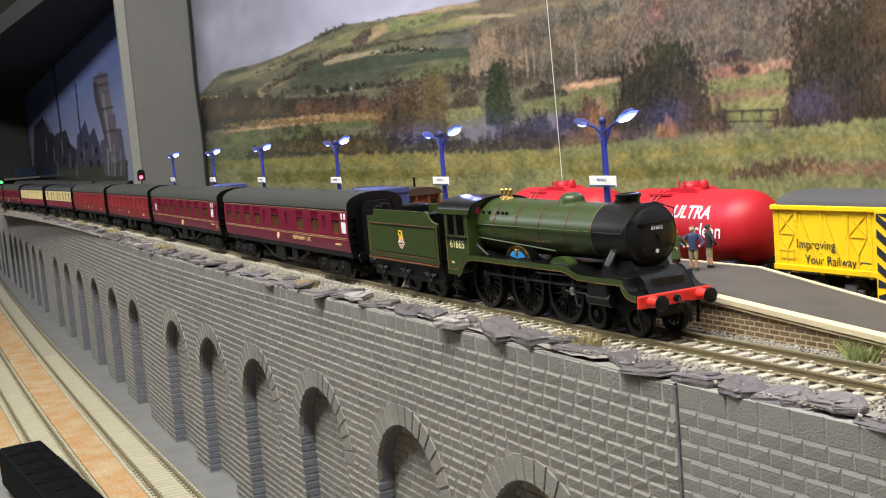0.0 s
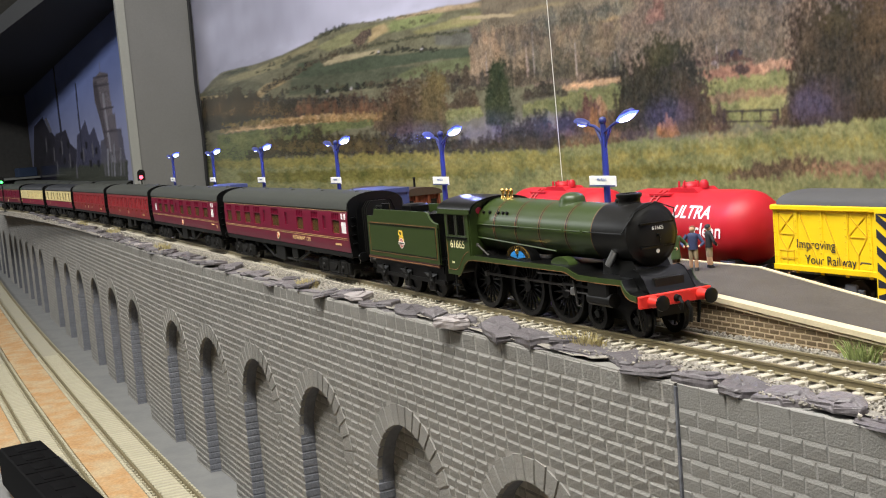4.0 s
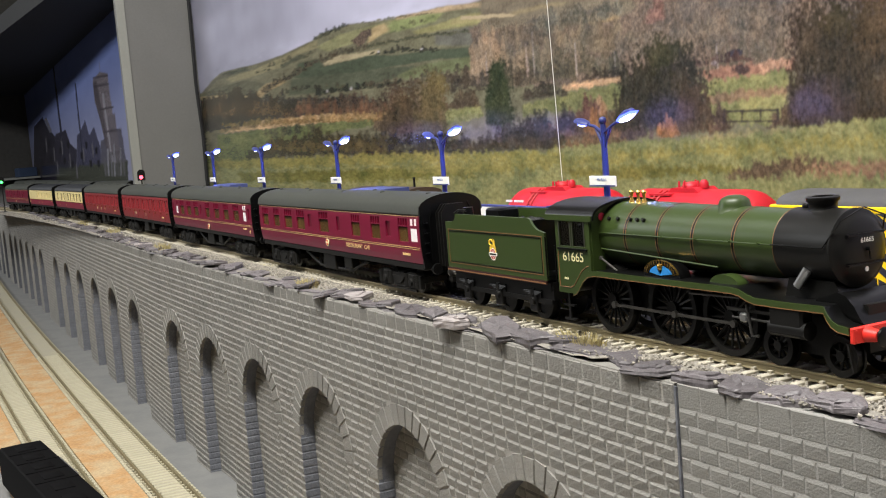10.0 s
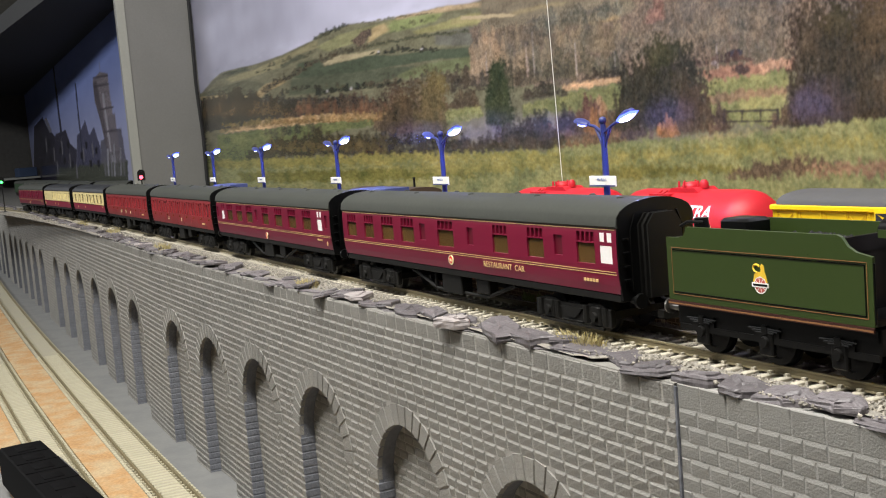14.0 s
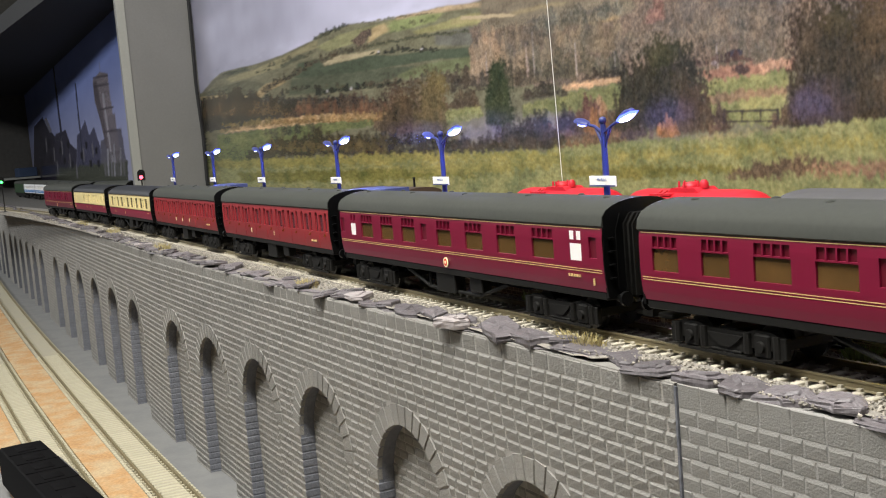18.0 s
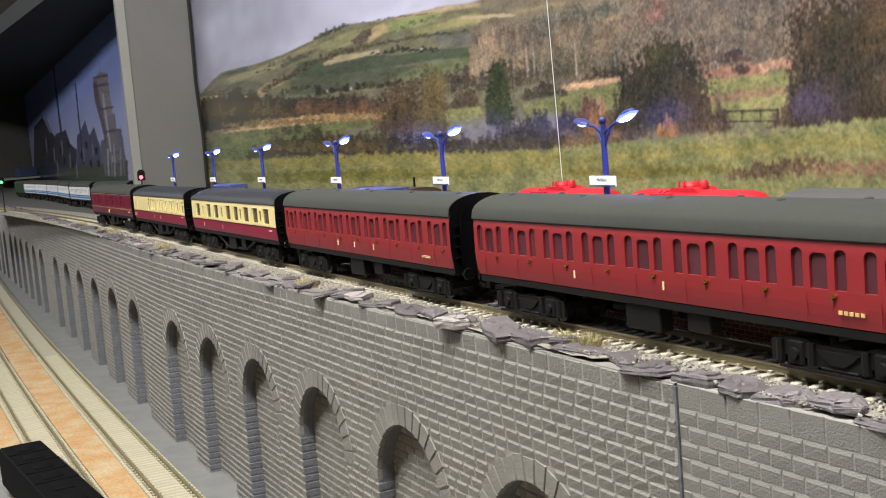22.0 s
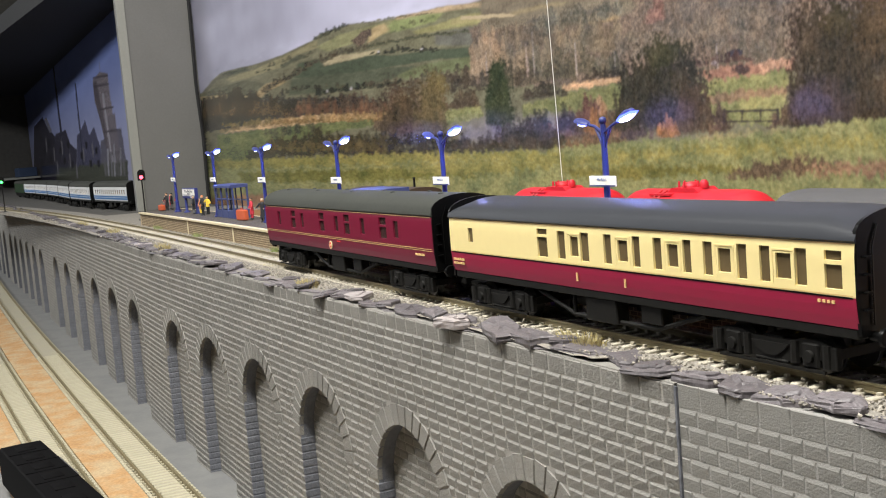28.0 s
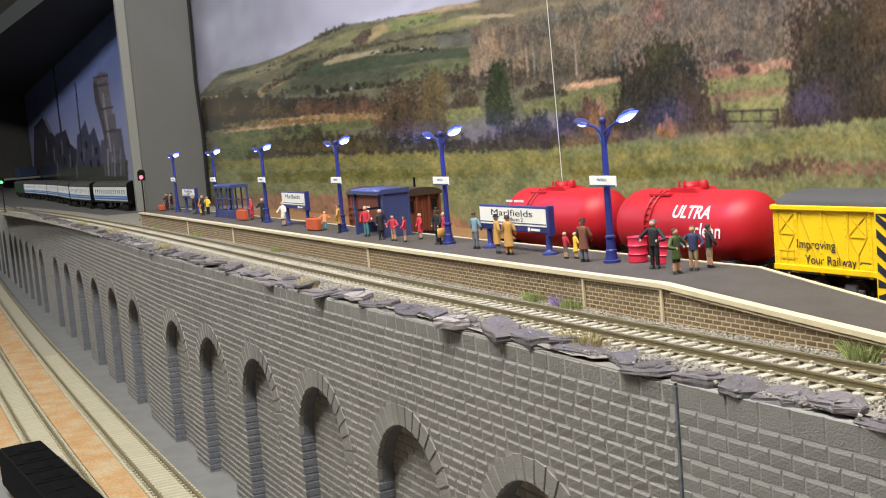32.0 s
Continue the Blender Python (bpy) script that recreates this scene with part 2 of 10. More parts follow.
# ---- mesh building, in millimetres ----
class MB:
    def __init__(self):
        self.v, self.f, self.m = [], [], []

    def add(self, verts, faces, mi=0):
        o = len(self.v)
        self.v += [tuple(p) for p in verts]
        self.f += [tuple(i + o for i in f) for f in faces]
        self.m += [mi] * len(faces)
        return self

    def box(self, x0, x1, y0, y1, z0, z1, mi=0, c=0.0):
        if c <= 0:
            v = [(x, y, z) for x in (x0, x1) for y in (y0, y1) for z in (z0, z1)]
            return self.add(v, [(0, 1, 3, 2), (4, 6, 7, 5), (0, 4, 5, 1), (2, 3, 7, 6), (0, 2, 6, 4), (1, 5, 7, 3)], mi)
        ring = [(x0 + c, y0), (x1 - c, y0), (x1, y0 + c), (x1, y1 - c), (x1 - c, y1), (x0 + c, y1), (x0, y1 - c), (x0, y0 + c)]
        cx, cy = (x0 + x1) / 2, (y0 + y1) / 2
        hx, hy = max((x1 - x0) / 2, 1e-6), max((y1 - y0) / 2, 1e-6)
        inn = [(cx + (x - cx) * (1 - c / hx), cy + (y - cy) * (1 - c / hy)) for x, y in ring]
        rows = [[(x, y, z0) for x, y in inn], [(x, y, z0 + c) for x, y in ring], [(x, y, z1 - c) for x, y in ring], [(x, y, z1) for x, y in inn]]
        return self.rings(rows, True, True, mi)

    def rings(self, rows, cap0=False, cap1=False, mi=0, close=True):
        n = len(rows[0])
        v = [p for r in rows for p in r]
        f = []
        for i in range(len(rows) - 1):
            for j in range(n if close else n - 1):
                k = (j + 1) % n
                f.append((i * n + j, i * n + k, (i + 1) * n + k, (i + 1) * n + j))
        if cap0:
            f.append(tuple(range(n))[::-1])
        if cap1:
            f.append(tuple((len(rows) - 1) * n + j for j in range(n)))
        return self.add(v, f, mi)

    def cyl(self, p, q, r0, r1=None, n=12, mi=0, cap=True):
        p, q = Vector(p), Vector(q)
        r1 = r0 if r1 is None else r1
        d = (q - p).normalized()
        a = d.orthogonal().normalized()
        b = d.cross(a)
        ring = lambda o, r: [o + r * (math.cos(2 * math.pi * i / n) * a + math.sin(2 * math.pi * i / n) * b) for i in range(n)]
        return self.rings([ring(p, r0), ring(q, r1)], cap, cap, mi)

    def tube(self, pts, r, n=6, mi=0):
        pts = [Vector(p) for p in pts]
        rows, side = [], None
        for i, p in enumerate(pts):
            d = (pts[min(i + 1, len(pts) - 1)] - pts[max(i - 1, 0)]).normalized()
            if d.length < 0.5:
                d = (pts[i] - pts[i - 1]).normalized()
            side = d.orthogonal().normalized() if side is None else (side - d * side.dot(d)).normalized()
            up = d.cross(side)
            rows.append([p + r * (math.cos(2 * math.pi * k / n) * side + math.sin(2 * math.pi * k / n) * up) for k in range(n)])
        return self.rings(rows, True, True, mi)

    def lathe(self, prof, o=(0, 0, 0), axis="z", n=20, mi=0, cap=True):
        """prof: (distance along the axis, radius)."""
        rows = []
        for h, r in prof:
            ring = []
            for i in range(n):
                c, s = r * math.cos(2 * math.pi * i / n), r * math.sin(2 * math.pi * i / n)
                q = {"z": (c, s, h), "x": (h, c, s), "y": (s, h, c)}[axis]
                ring.append((o[0] + q[0], o[1] + q[1], o[2] + q[2]))
            rows.append(ring)
        return self.rings(rows, cap, cap, mi)

    def prism(self, poly, a0, a1, axis="x", mi=0):
        """A polygon drawn out along an axis. poly: the two other coordinates in order (y,z), (x,z) or (x,y)."""
        put = {"x": lambda p, a: (a, p[0], p[1]), "y": lambda p, a: (p[0], a, p[1]), "z": lambda p, a: (p[0], p[1], a)}[axis]
        return self.rings([[put(p, a0) for p in poly], [put(p, a1) for p in poly]], True, True, mi)

    def mesh(self, mats, smooth=0.0):
        me = bpy.data.meshes.new("mesh")
        me.from_pydata([(x * 0.001, y * 0.001, z * 0.001) for x, y, z in self.v], [], self.f)
        for m in mats if isinstance(mats, (list, tuple)) else [mats]:
            me.materials.append(m)
        if isinstance(mats, (list, tuple)) and len(mats) > 1:
            me.polygons.foreach_set("material_index", self.m)
        bm = bmesh.new()
        bm.from_mesh(me)
        bmesh.ops.recalc_face_normals(bm, faces=bm.faces)
        if smooth:
            for f in bm.faces:
                f.smooth = True
            for e in bm.edges:
                if len(e.link_faces) == 2 and e.calc_face_angle(0) > radians(smooth):
                    e.smooth = False
        bm.to_mesh(me)
        bm.free()
        return me


def part(name, mb, mats, parent, label="", smooth=40.0, m=None):
    ob = new(name, mb.mesh(mats, smooth) if isinstance(mb, MB) else mb)
    ob.parent = parent
    if m is not None:
        ob.matrix_basis = m
    if label:
        ob["label"] = label
    return ob


def thing(name, m, label, category, group="", kind=""):
    ob = new(name)
    ob.empty_display_size = 0.01
    ob.matrix_basis = m
    return tagged(ob, label, category, group, kind)


def solid(name, mb, mats, m, label, category, group="", kind="", smooth=40.0):
    ob = new(name, mb.mesh(mats, smooth))
    ob.matrix_basis = m
    return tagged(ob, label, category, group, kind)


def lettering(name, text, size, mats, parent, m, label="", shear=0.0, width=None, align="CENTER", bold=0.0):
    """Words as thin raised letters; m is the pose of the text's plane in its parent's space."""
    cu = bpy.data.curves.new(name, "FONT")
    cu.body, cu.size, cu.align_x, cu.align_y, cu.shear, cu.extrude = text, size * 0.001, align, "CENTER", shear, 0.00004
    cu.offset = bold * 0.001
    tmp = bpy.data.objects.new("tmp", cu)
    scene.collection.objects.link(tmp)
    bpy.context.view_layer.update()
    me = bpy.data.meshes.new_from_object(tmp.evaluated_get(bpy.context.evaluated_depsgraph_get()))
    bpy.data.objects.remove(tmp)
    if width:
        xs = [v.co.x for v in me.vertices]
        k = width * 0.001 / (max(xs) - min(xs))
        for v in me.vertices:
            v.co.x *= k
    me.materials.clear()
    me.materials.append(mats)
    return part(name, me, None, parent, label, m=m)


NEAR_SIDE = pose(0, 0, 0, 90, 0, 0)


def side_m(x, y, z):
    """Pose, in millimetres, of words that face the viewer's side (-y)."""
    return pose(x * 0.001, y * 0.001, z * 0.001, 90, 0, 0)

# ---- the room round the layout ----
WALL_BASE = -0.177
BOARD_Z = -0.177


def slab(name, x0, x1, y0, y1, z0, z1, material, label, category="", kind="structure"):
    return solid(name, MB().box(x0 * 1000, x1 * 1000, y0 * 1000, y1 * 1000, z0 * 1000, z1 * 1000), material, Matrix(), label,
                 category or name.replace("_", " "), kind=kind, smooth=0)


slab("floor", -6.6, 3.0, -2.5, 2.0, -0.95, -0.90, M["carpet"], "plain brown carpeted floor under the layout")
slab("ceiling", -6.6, 3.0, -2.5, 2.0, 1.40, 1.45, M["room"], "plain painted ceiling over the layout")
slab("wall_south", -6.6, 3.0, -2.55, -2.5, -0.9, 1.4, M["room"], "plain painted wall behind the viewer", "wall")
slab("wall_east", 3.0, 3.05, -2.5, 2.0, -0.9, 1.4, M["room"], "plain painted wall at the far end of the room", "wall")
slab("wall_north", -6.6, 3.0, 1.05, 1.10, -0.9, 1.4, M["room"], "plain painted wall behind the printed backdrop", "wall")
# darkened by colour, against the lamp that lights the city print
slab("wall_west", -5.85, -5.80, -2.5, 1.05, -0.9, 1.4, M["dim_far_end"], "end wall beyond the layout, coloured dark for the dim far end", "wall")
slab("baseboard", -5.7, 0.9, -0.06, 0.62, BOARD_Z - 0.018, BOARD_Z, M["board"], "grey painted lower baseboard of the model railway", "baseboard")


# upper deck: a board that carries ballast, platform and siding, edged by the wall
def strip(name, xs, near, far, z0, z1, material, label, category, kind="structure"):
    mb = MB()
    rows = [[(x * 1000, near(x) * 1000, z0), (x * 1000, far(x) * 1000, z0), (x * 1000, far(x) * 1000, z1), (x * 1000, near(x) * 1000, z1)] for x in xs]
    mb.rings(rows, True, True)
    return solid(name, mb, material, Matrix(), label, category, kind=kind, smooth=0)


DECK = [-3.5 + 0.1 * i for i in range(45)]
poster_y = lambda x: 0.606 + (x + 1.8623) * (0.46 - 0.606) / (-0.4 + 1.8623)
def deck_far(x):
    """The high deck narrows beyond the platform, where the back sidings lie lower."""
    return max(poster_y(x), 0.44) + 0.03 if x > -1.72 else float(at(np.interp(x, _gx, _gs), -0.052).y)


strip("ground", DECK, lambda x: wall_y(x) + 0.012, deck_far, -14.0, -4.6, M["ballast"], "grey ballasted upper deck of the layout", "ground")

# ballast darkened by colour to look dimly lit
strip("back_siding_ground", [-5.7 + 0.1 * i for i in range(42)], lambda x: wall_y(max(x, -3.5)) + 0.014, lambda x: poster_y(x) - 0.004, -30.0, -6.2, M["dim_far_end"], "lower ballast under the back sidings, coloured dark for the dim far end", "ground")

# ---- retaining wall: backing with arched recesses, pieces come last ----
WALL_END = -3.48
ARCH_X = [-0.363 - 0.117 * i for i in range(6)] + [-1.135 - 0.135 * i for i in range(6)] + [-2.02 - 0.122 * i for i in range(6)] + [-2.80 - 0.12 * i for i in range(6)]
ARCH_HALF, ARCH_SPRING, ARCH_R = 0.037, -0.0975, 0.037
WALL_TOP = -0.005
wall = thing("retaining_wall", Matrix(), "grey embossed stone retaining wall with tall blind arches", "wall", kind="structure")


def wall_slope(x):
    return (wall_y(x + 0.002) - wall_y(x - 0.002)) / 0.004


def wall_frame(x, off=0.0):
    d = wall_slope(x)
    n = math.hypot(1, d)
    return Vector((x + off * d / n, wall_y(x) - off / n, 0))


def arch_top(u):
    return ARCH_SPRING + math.sqrt(max(ARCH_R**2 - u * u, 0.0))


def build_backing():
    """The wall's mortar face with recessed, round-headed panels."""
    mb = MB()
    xs = set()
    x = WALL_END
    while x < -0.268:
        xs.add(round(x, 4))
        x += 0.03
    for a in ARCH_X:
        for k in range(-8, 9):
            xs.add(round(a + ARCH_HALF * math.sin(k / 8 * math.pi / 2), 5))
    xs = sorted(v for v in xs if WALL_END <= v <= -0.2705) + [-0.2705]
    P = lambda x, off, z: tuple(c * 1000 for c in (wall_frame(x, off) + Vector((0, 0, z))))
    deep = -0.009
    for x0, x1 in zip(xs[:-1], xs[1:]):
        mid = (x0 + x1) / 2
        arch = next((a for a in ARCH_X if abs(mid - a) < ARCH_HALF), None)
        if arch is None:
            mb.add([P(x0, 0, WALL_BASE), P(x1, 0, WALL_BASE), P(x1, 0, WALL_TOP), P(x0, 0, WALL_TOP)], [(0, 1, 2, 3)], 0)
        else:
            t0, t1 = arch_top(x0 - arch), arch_top(x1 - arch)
            mb.add([P(x0, 0, t0), P(x1, 0, t1), P(x1, 0, WALL_TOP), P(x0, 0, WALL_TOP)], [(0, 1, 2, 3)], 0)
            mb.add([P(x0, deep, WALL_BASE), P(x1, deep, WALL_BASE), P(x1, deep, t1), P(x0, deep, t0)], [(0, 1, 2, 3)], 0)
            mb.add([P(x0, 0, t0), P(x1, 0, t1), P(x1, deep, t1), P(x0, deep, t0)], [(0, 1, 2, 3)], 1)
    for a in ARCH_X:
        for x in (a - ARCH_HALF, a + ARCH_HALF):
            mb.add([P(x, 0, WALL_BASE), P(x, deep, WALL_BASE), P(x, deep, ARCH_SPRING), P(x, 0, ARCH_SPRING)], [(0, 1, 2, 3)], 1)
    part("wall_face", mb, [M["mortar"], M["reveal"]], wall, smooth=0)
    mb = MB()
    for x0, x1 in zip(xs[:-1], xs[1:]):
        mb.add([P(x0, 0, WALL_TOP), P(x1, 0, WALL_TOP), P(x1, -0.022, WALL_TOP), P(x0, -0.022, WALL_TOP)], [(0, 1, 2, 3)], 0)
    part("wall_top", mb, M["wall"], wall, smooth=0)
    # the back closes the wall
    mb = MB()
    rows = []
    for i in range(48):
        x = WALL_END + i * (-0.2705 - WALL_END) / 47
        p, q = wall_frame(x, -0.0095), wall_frame(x, -0.02)
        rows.append([(p.x * 1000, p.y * 1000, WALL_BASE * 1000), (q.x * 1000, q.y * 1000, WALL_BASE * 1000),
                     (q.x * 1000, q.y * 1000, -6.0), (p.x * 1000, p.y * 1000, -6.0)])
    mb.rings(rows, True, True)
    part("wall_core", mb, M["mortar"], wall, smooth=0)


build_backing()
wall_right = thing("plain_retaining_wall", Matrix(), "paler grey block retaining wall without arches", "wall", kind="structure")
mb = MB()
R0, R1 = wall_frame(-0.2701, -0.0008), Vector((0.25, 0.2290, 0))
for a, b in ((R0, R1),):
    n = Vector((0, 0.014, 0))
    rows = [[(p.x * 1000, p.y * 1000, WALL_BASE * 1000), ((p + n).x * 1000, (p + n).y * 1000, WALL_BASE * 1000), ((p + n).x * 1000, (p + n).y * 1000, -5.2),
             (p.x * 1000, p.y * 1000, -5.2)] for p in (a, b)]
    mb.rings(rows, True, True)
part("wall_face", mb, M["block_mortar"], wall_right, smooth=0)


# ---- main line ----
def track_base(name, s0, s1, w, label):
    t = thing(name, Matrix(), label, "railway track", kind="structure")
    n = int((s1 - s0) / 0.03) + 1
    ss = [s0 + (s1 - s0) * i / (n - 1) for i in range(n)]
    for side in (-1, 1):
        mb = MB()
        prof = [(-1.2, -2.8), (1.2, -2.8), (0.4, -2.35), (0.35, -1.0), (0.65, -0.75), (0.65, -0.1), (0.5, 0), (-0.5, 0), (-0.65, -0.1), (-0.65, -0.75), (-0.35, -1.0), (-0.4, -2.35)]
        rows = []
        for s in ss:
            rows.append([tuple(c * 1000 for c in at(s, w + (side * 8.9 + u) * 0.001, z * 0.001)) for u, z in prof])
        mb.rings(rows, True, True)
        for i, f in enumerate(mb.f):
            vs = [mb.v[k] for k in f]
            if all(abs(v[2]) < 0.01 for v in vs):
                mb.m[i] = 1
        part("rail", mb, [M["rail"], M["railtop"]], t, smooth=0)
    return t


main_line = track_base("main_line_track", -2.75, 0.5, 0.0, "brown steel rails on pale concrete sleepers in grey ballast")
siding_z = -0.0045
siding = track_base("siding_track", -1.35, 0.5, -0.104, "brown steel siding rails behind the platform")
siding.location.z = siding_z

sl = MB()
sl.box(-1.35, 1.35, -15.5, 15.5, -6.2, -2.8, c=0.3)
for side in (-1, 1):
    for o in (-1, 1):
        sl.box(-0.75, 0.75, side * 8.9 + o * 1.7 - 0.65, side * 8.9 + o * 1.7 + 0.65, -2.8, -1.9)
sleeper_mesh = sl.mesh(M["sleeper"])
for i in range(300):
    s = -1.78 + 0.00705 * i
    part("sleeper", sleeper_mesh, None, main_line, m=on_line(s + random.uniform(-0.0002, 0.0002), 0, 0, random.uniform(-1.0, 1.0)))
mb = MB()
for i in range(130):
    s = -2.74 + 0.00735 * i
    h = radians(heading(s))
    c, sn = math.cos(h), math.sin(h)
    p = at(s)
    for x0, x1, y0, y1, z0, z1 in ((-1.35, 1.35, -15.5, 15.5, -6.2, -2.8),):
        v = [(p.x * 1000 + c * x - sn * y, p.y * 1000 + sn * x + c * y, z) for x in (x0, x1) for y in (y0, y1) for z in (z0, z1)]
        mb.add(v, [(0, 1, 3, 2), (4, 6, 7, 5), (0, 4, 5, 1), (2, 3, 7, 6), (0, 2, 6, 4), (1, 5, 7, 3)])
tagged(part("far_sleepers", mb, M["sleeper"], main_line, smooth=0), kind="stuff")
for i in range(110):
    part("sleeper", sleeper_mesh, None, siding, m=on_line(-0.95 + 0.0085 * i, -0.104, 0.0))

# ---- ballast shoulder: an uneven bed with loose stones ----
rng = np.random.RandomState(7)
mb = MB()
NS, NW = 520, 26
ss = np.linspace(-2.7, 0.45, NS)
for s in ss:
    p0 = at(float(s), 0.0262 if s > -0.31 else 0.0335 if s > -0.6 else 0.034 + min(0.012, 0.03 * (-0.6 - s)))
    p1 = at(float(s), -0.0245)
    for j in range(NW):
        u = j / (NW - 1)
        q = p0.lerp(p1, u)
        z = -3.5 + 1.2 * (noise.noise((q.x * 300, q.y * 300, 0)) ) + 0.5 * noise.noise((q.x * 900, q.y * 900, 3))
        if 0.22 < u < 0.9:
            z = min(z - 0.5, -3.5)
        mb.v.append((q.x * 1000, q.y * 1000, z))
for i in range(NS - 1):
    for j in range(NW - 1):
        mb.f.append((i * NW + j, i * NW + j + 1, (i + 1) * NW + j + 1, (i + 1) * NW + j))
        mb.m.append(0)
ballast = solid("ballast", mb, M["ballast"], Matrix(), "loose grey stone ballast between slates and platform", "ballast", kind="stuff", smooth=60)

mb = MB()
rows = []
for i in range(80):
    s = -1.5 + i * 1.95 / 79
    a, b = at(s, -0.0795), at(s, -0.0885)
    y1 = max(poster_y(a.x), 0.44) + 0.01
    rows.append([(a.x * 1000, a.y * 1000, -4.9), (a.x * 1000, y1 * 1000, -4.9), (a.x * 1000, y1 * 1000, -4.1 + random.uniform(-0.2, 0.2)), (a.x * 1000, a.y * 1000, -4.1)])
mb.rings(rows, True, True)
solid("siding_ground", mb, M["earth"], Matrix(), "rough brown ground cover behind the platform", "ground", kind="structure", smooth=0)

# ---- platform with ramp ----
PLAT_Z, RAMP_S, RAMP_END = 13.0, -0.347, -0.129
platform = thing("station_platform", Matrix(), "tarmac island platform with cream edging and brown brick face", "platform", kind="structure")


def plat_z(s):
    return PLAT_Z if s <= RAMP_S else max(PLAT_Z - (s - RAMP_S) / (RAMP_END - RAMP_S) * (PLAT_Z + 3.0), -3.0)


def plat_far(s):
    return -0.0785 if s <= RAMP_S else -0.0785 + 0.030 * min((s - RAMP_S) / 0.17, 1.0)


PS = [-1.42 + i * 0.0445 for i in range(25)] + [RAMP_S + i * (RAMP_END - RAMP_S) / 12 for i in range(13)]
mb = MB()
for i, s in enumerate(PS):
    a, b, z = at(s, -0.0265), at(s, plat_far(s) + 0.0022), plat_z(s)
    mb.v += [(a.x * 1000, a.y * 1000, -6), (b.x * 1000, b.y * 1000, -6), (b.x * 1000, b.y * 1000, z), (a.x * 1000, a.y * 1000, z)]
n = len(PS)
mb.f = [(i * 4 + j, i * 4 + (j + 1) % 4, i * 4 + 4 + (j + 1) % 4, i * 4 + 4 + j) for i in range(n - 1) for j in range(4)] + [(0, 1, 2, 3), (4 * n - 4, 4 * n - 1, 4 * n - 2, 4 * n - 3)]
mb.m = [0] * len(mb.f)
part("surface", mb, M["platform"], platform, smooth=0)


def edging(w0, w1, name, lab):
    mb = MB()
    rows = []
    for s in PS:
        z = plat_z(s)
        far = w0(s) if callable(w0) else w0
        wd = w1
        a, b = at(s, far), at(s, far - wd)
        rows.append([(a.x * 1000, a.y * 1000, z - 1.6), (b.x * 1000, b.y * 1000, z - 1.6), (b.x * 1000, b.y * 1000, z + 0.35), (a.x * 1000, a.y * 1000, z + 0.35)])
    mb.rings(rows, True, True)
    part(name, mb, M["edge"], platform, lab, smooth=0)


edging(-0.0235, 0.0048, "edge_stone", "worn cream edging strip")
edging(lambda s: plat_far(s) + 0.0025, 0.0022, "edge_stone", "narrow cream rear edging")
mb = MB()
rows = []
for s in PS:
    a, b = at(s, -0.0252), at(s, -0.0262)
    z = plat_z(s)
    rows.append([(a.x * 1000, a.y * 1000, -6), (b.x * 1000, b.y * 1000, -6), (b.x * 1000, b.y * 1000, z - 1.65), (a.x * 1000, a.y * 1000, z - 1.65)])
mb.rings(rows, True, True)
part("face_wall", mb, M["brick_mortar"], platform, smooth=0)

# ---- lower level tracks along the wall ----
LOW = {"a": (0.2457, 24.4), "b": (0.185, 23.6)}


def low_y(track, x):
    """Middle of a lower track in plan."""
    if track == "a":
        return 0.1740 - 0.04265 * x + 0.00855 * x * x
    return 0.1320 - 0.01231 * x + 0.01698 * x * x


LX = [-3.4 + 0.05 * i for i in range(66)]
for key, nm in (("a", "lower_track"), ("b", "lower_track")):
    t = thing(nm, Matrix(), "pale cream sleepered track with brown rails on the lower board", "railway track", kind="structure")
    g = LOW[key][1] / 2
    f = lambda x, o: low_y(key, x) + o * 0.001
    mb = MB()
    mb.rings([[(x * 1000, f(x, -18) * 1000, -178), (x * 1000, f(x, 18) * 1000, -178), (x * 1000, f(x, 17) * 1000, -172.5), (x * 1000, f(x, -17) * 1000, -172.5)] for x in LX], True, True)
    part("track_bed", mb, M["cream_bed"], t, smooth=0)
    for sgn in (-1, 1):
        mb = MB()
        mb.rings([[(x * 1000, f(x, sgn * g + o) * 1000, z) for o, z in ((-1, -172.5), (1, -172.5), (0.8, -168.5), (-0.8, -168.5))] for x in LX], True, True)
        part("rail", mb, M["rail"], t, smooth=0)
    sm = MB()
    sm.box(-2.2, 2.2, -17.6, 17.6, -173.6, -172.15, c=0.3)
    for sgn in (-1, 1):
        for o in (-2.1, 2.1):
            sm.box(-1.0, 1.0, sgn * g + o - 0.9, sgn * g + o + 0.9, -171.6, -170.4)
    sm = sm.mesh(M["low_sleeper"])
    for i in range(130):
        x = -1.55 + 0.0078 * i
        part("sleeper", sm, None, t, m=pose(x, low_y(key, x), 0, 0, 0, math.degrees(math.atan((low_y(key, x + 0.01) - low_y(key, x - 0.01)) / 0.02))))
strip("cork_strip", LX, lambda x: low_y("b", x) + 0.0182, lambda x: low_y("a", x) - 0.0182, -177.5, -172.2, M["cork"], "orange cork underlay between the lower tracks", "cork strip")
strip("cork_edge", LX, lambda x: low_y("b", x) - 0.044, lambda x: low_y("b", x) - 0.0182, -177.5, -172.4, M["cork"], "orange cork underlay beside the lower track", "cork strip")

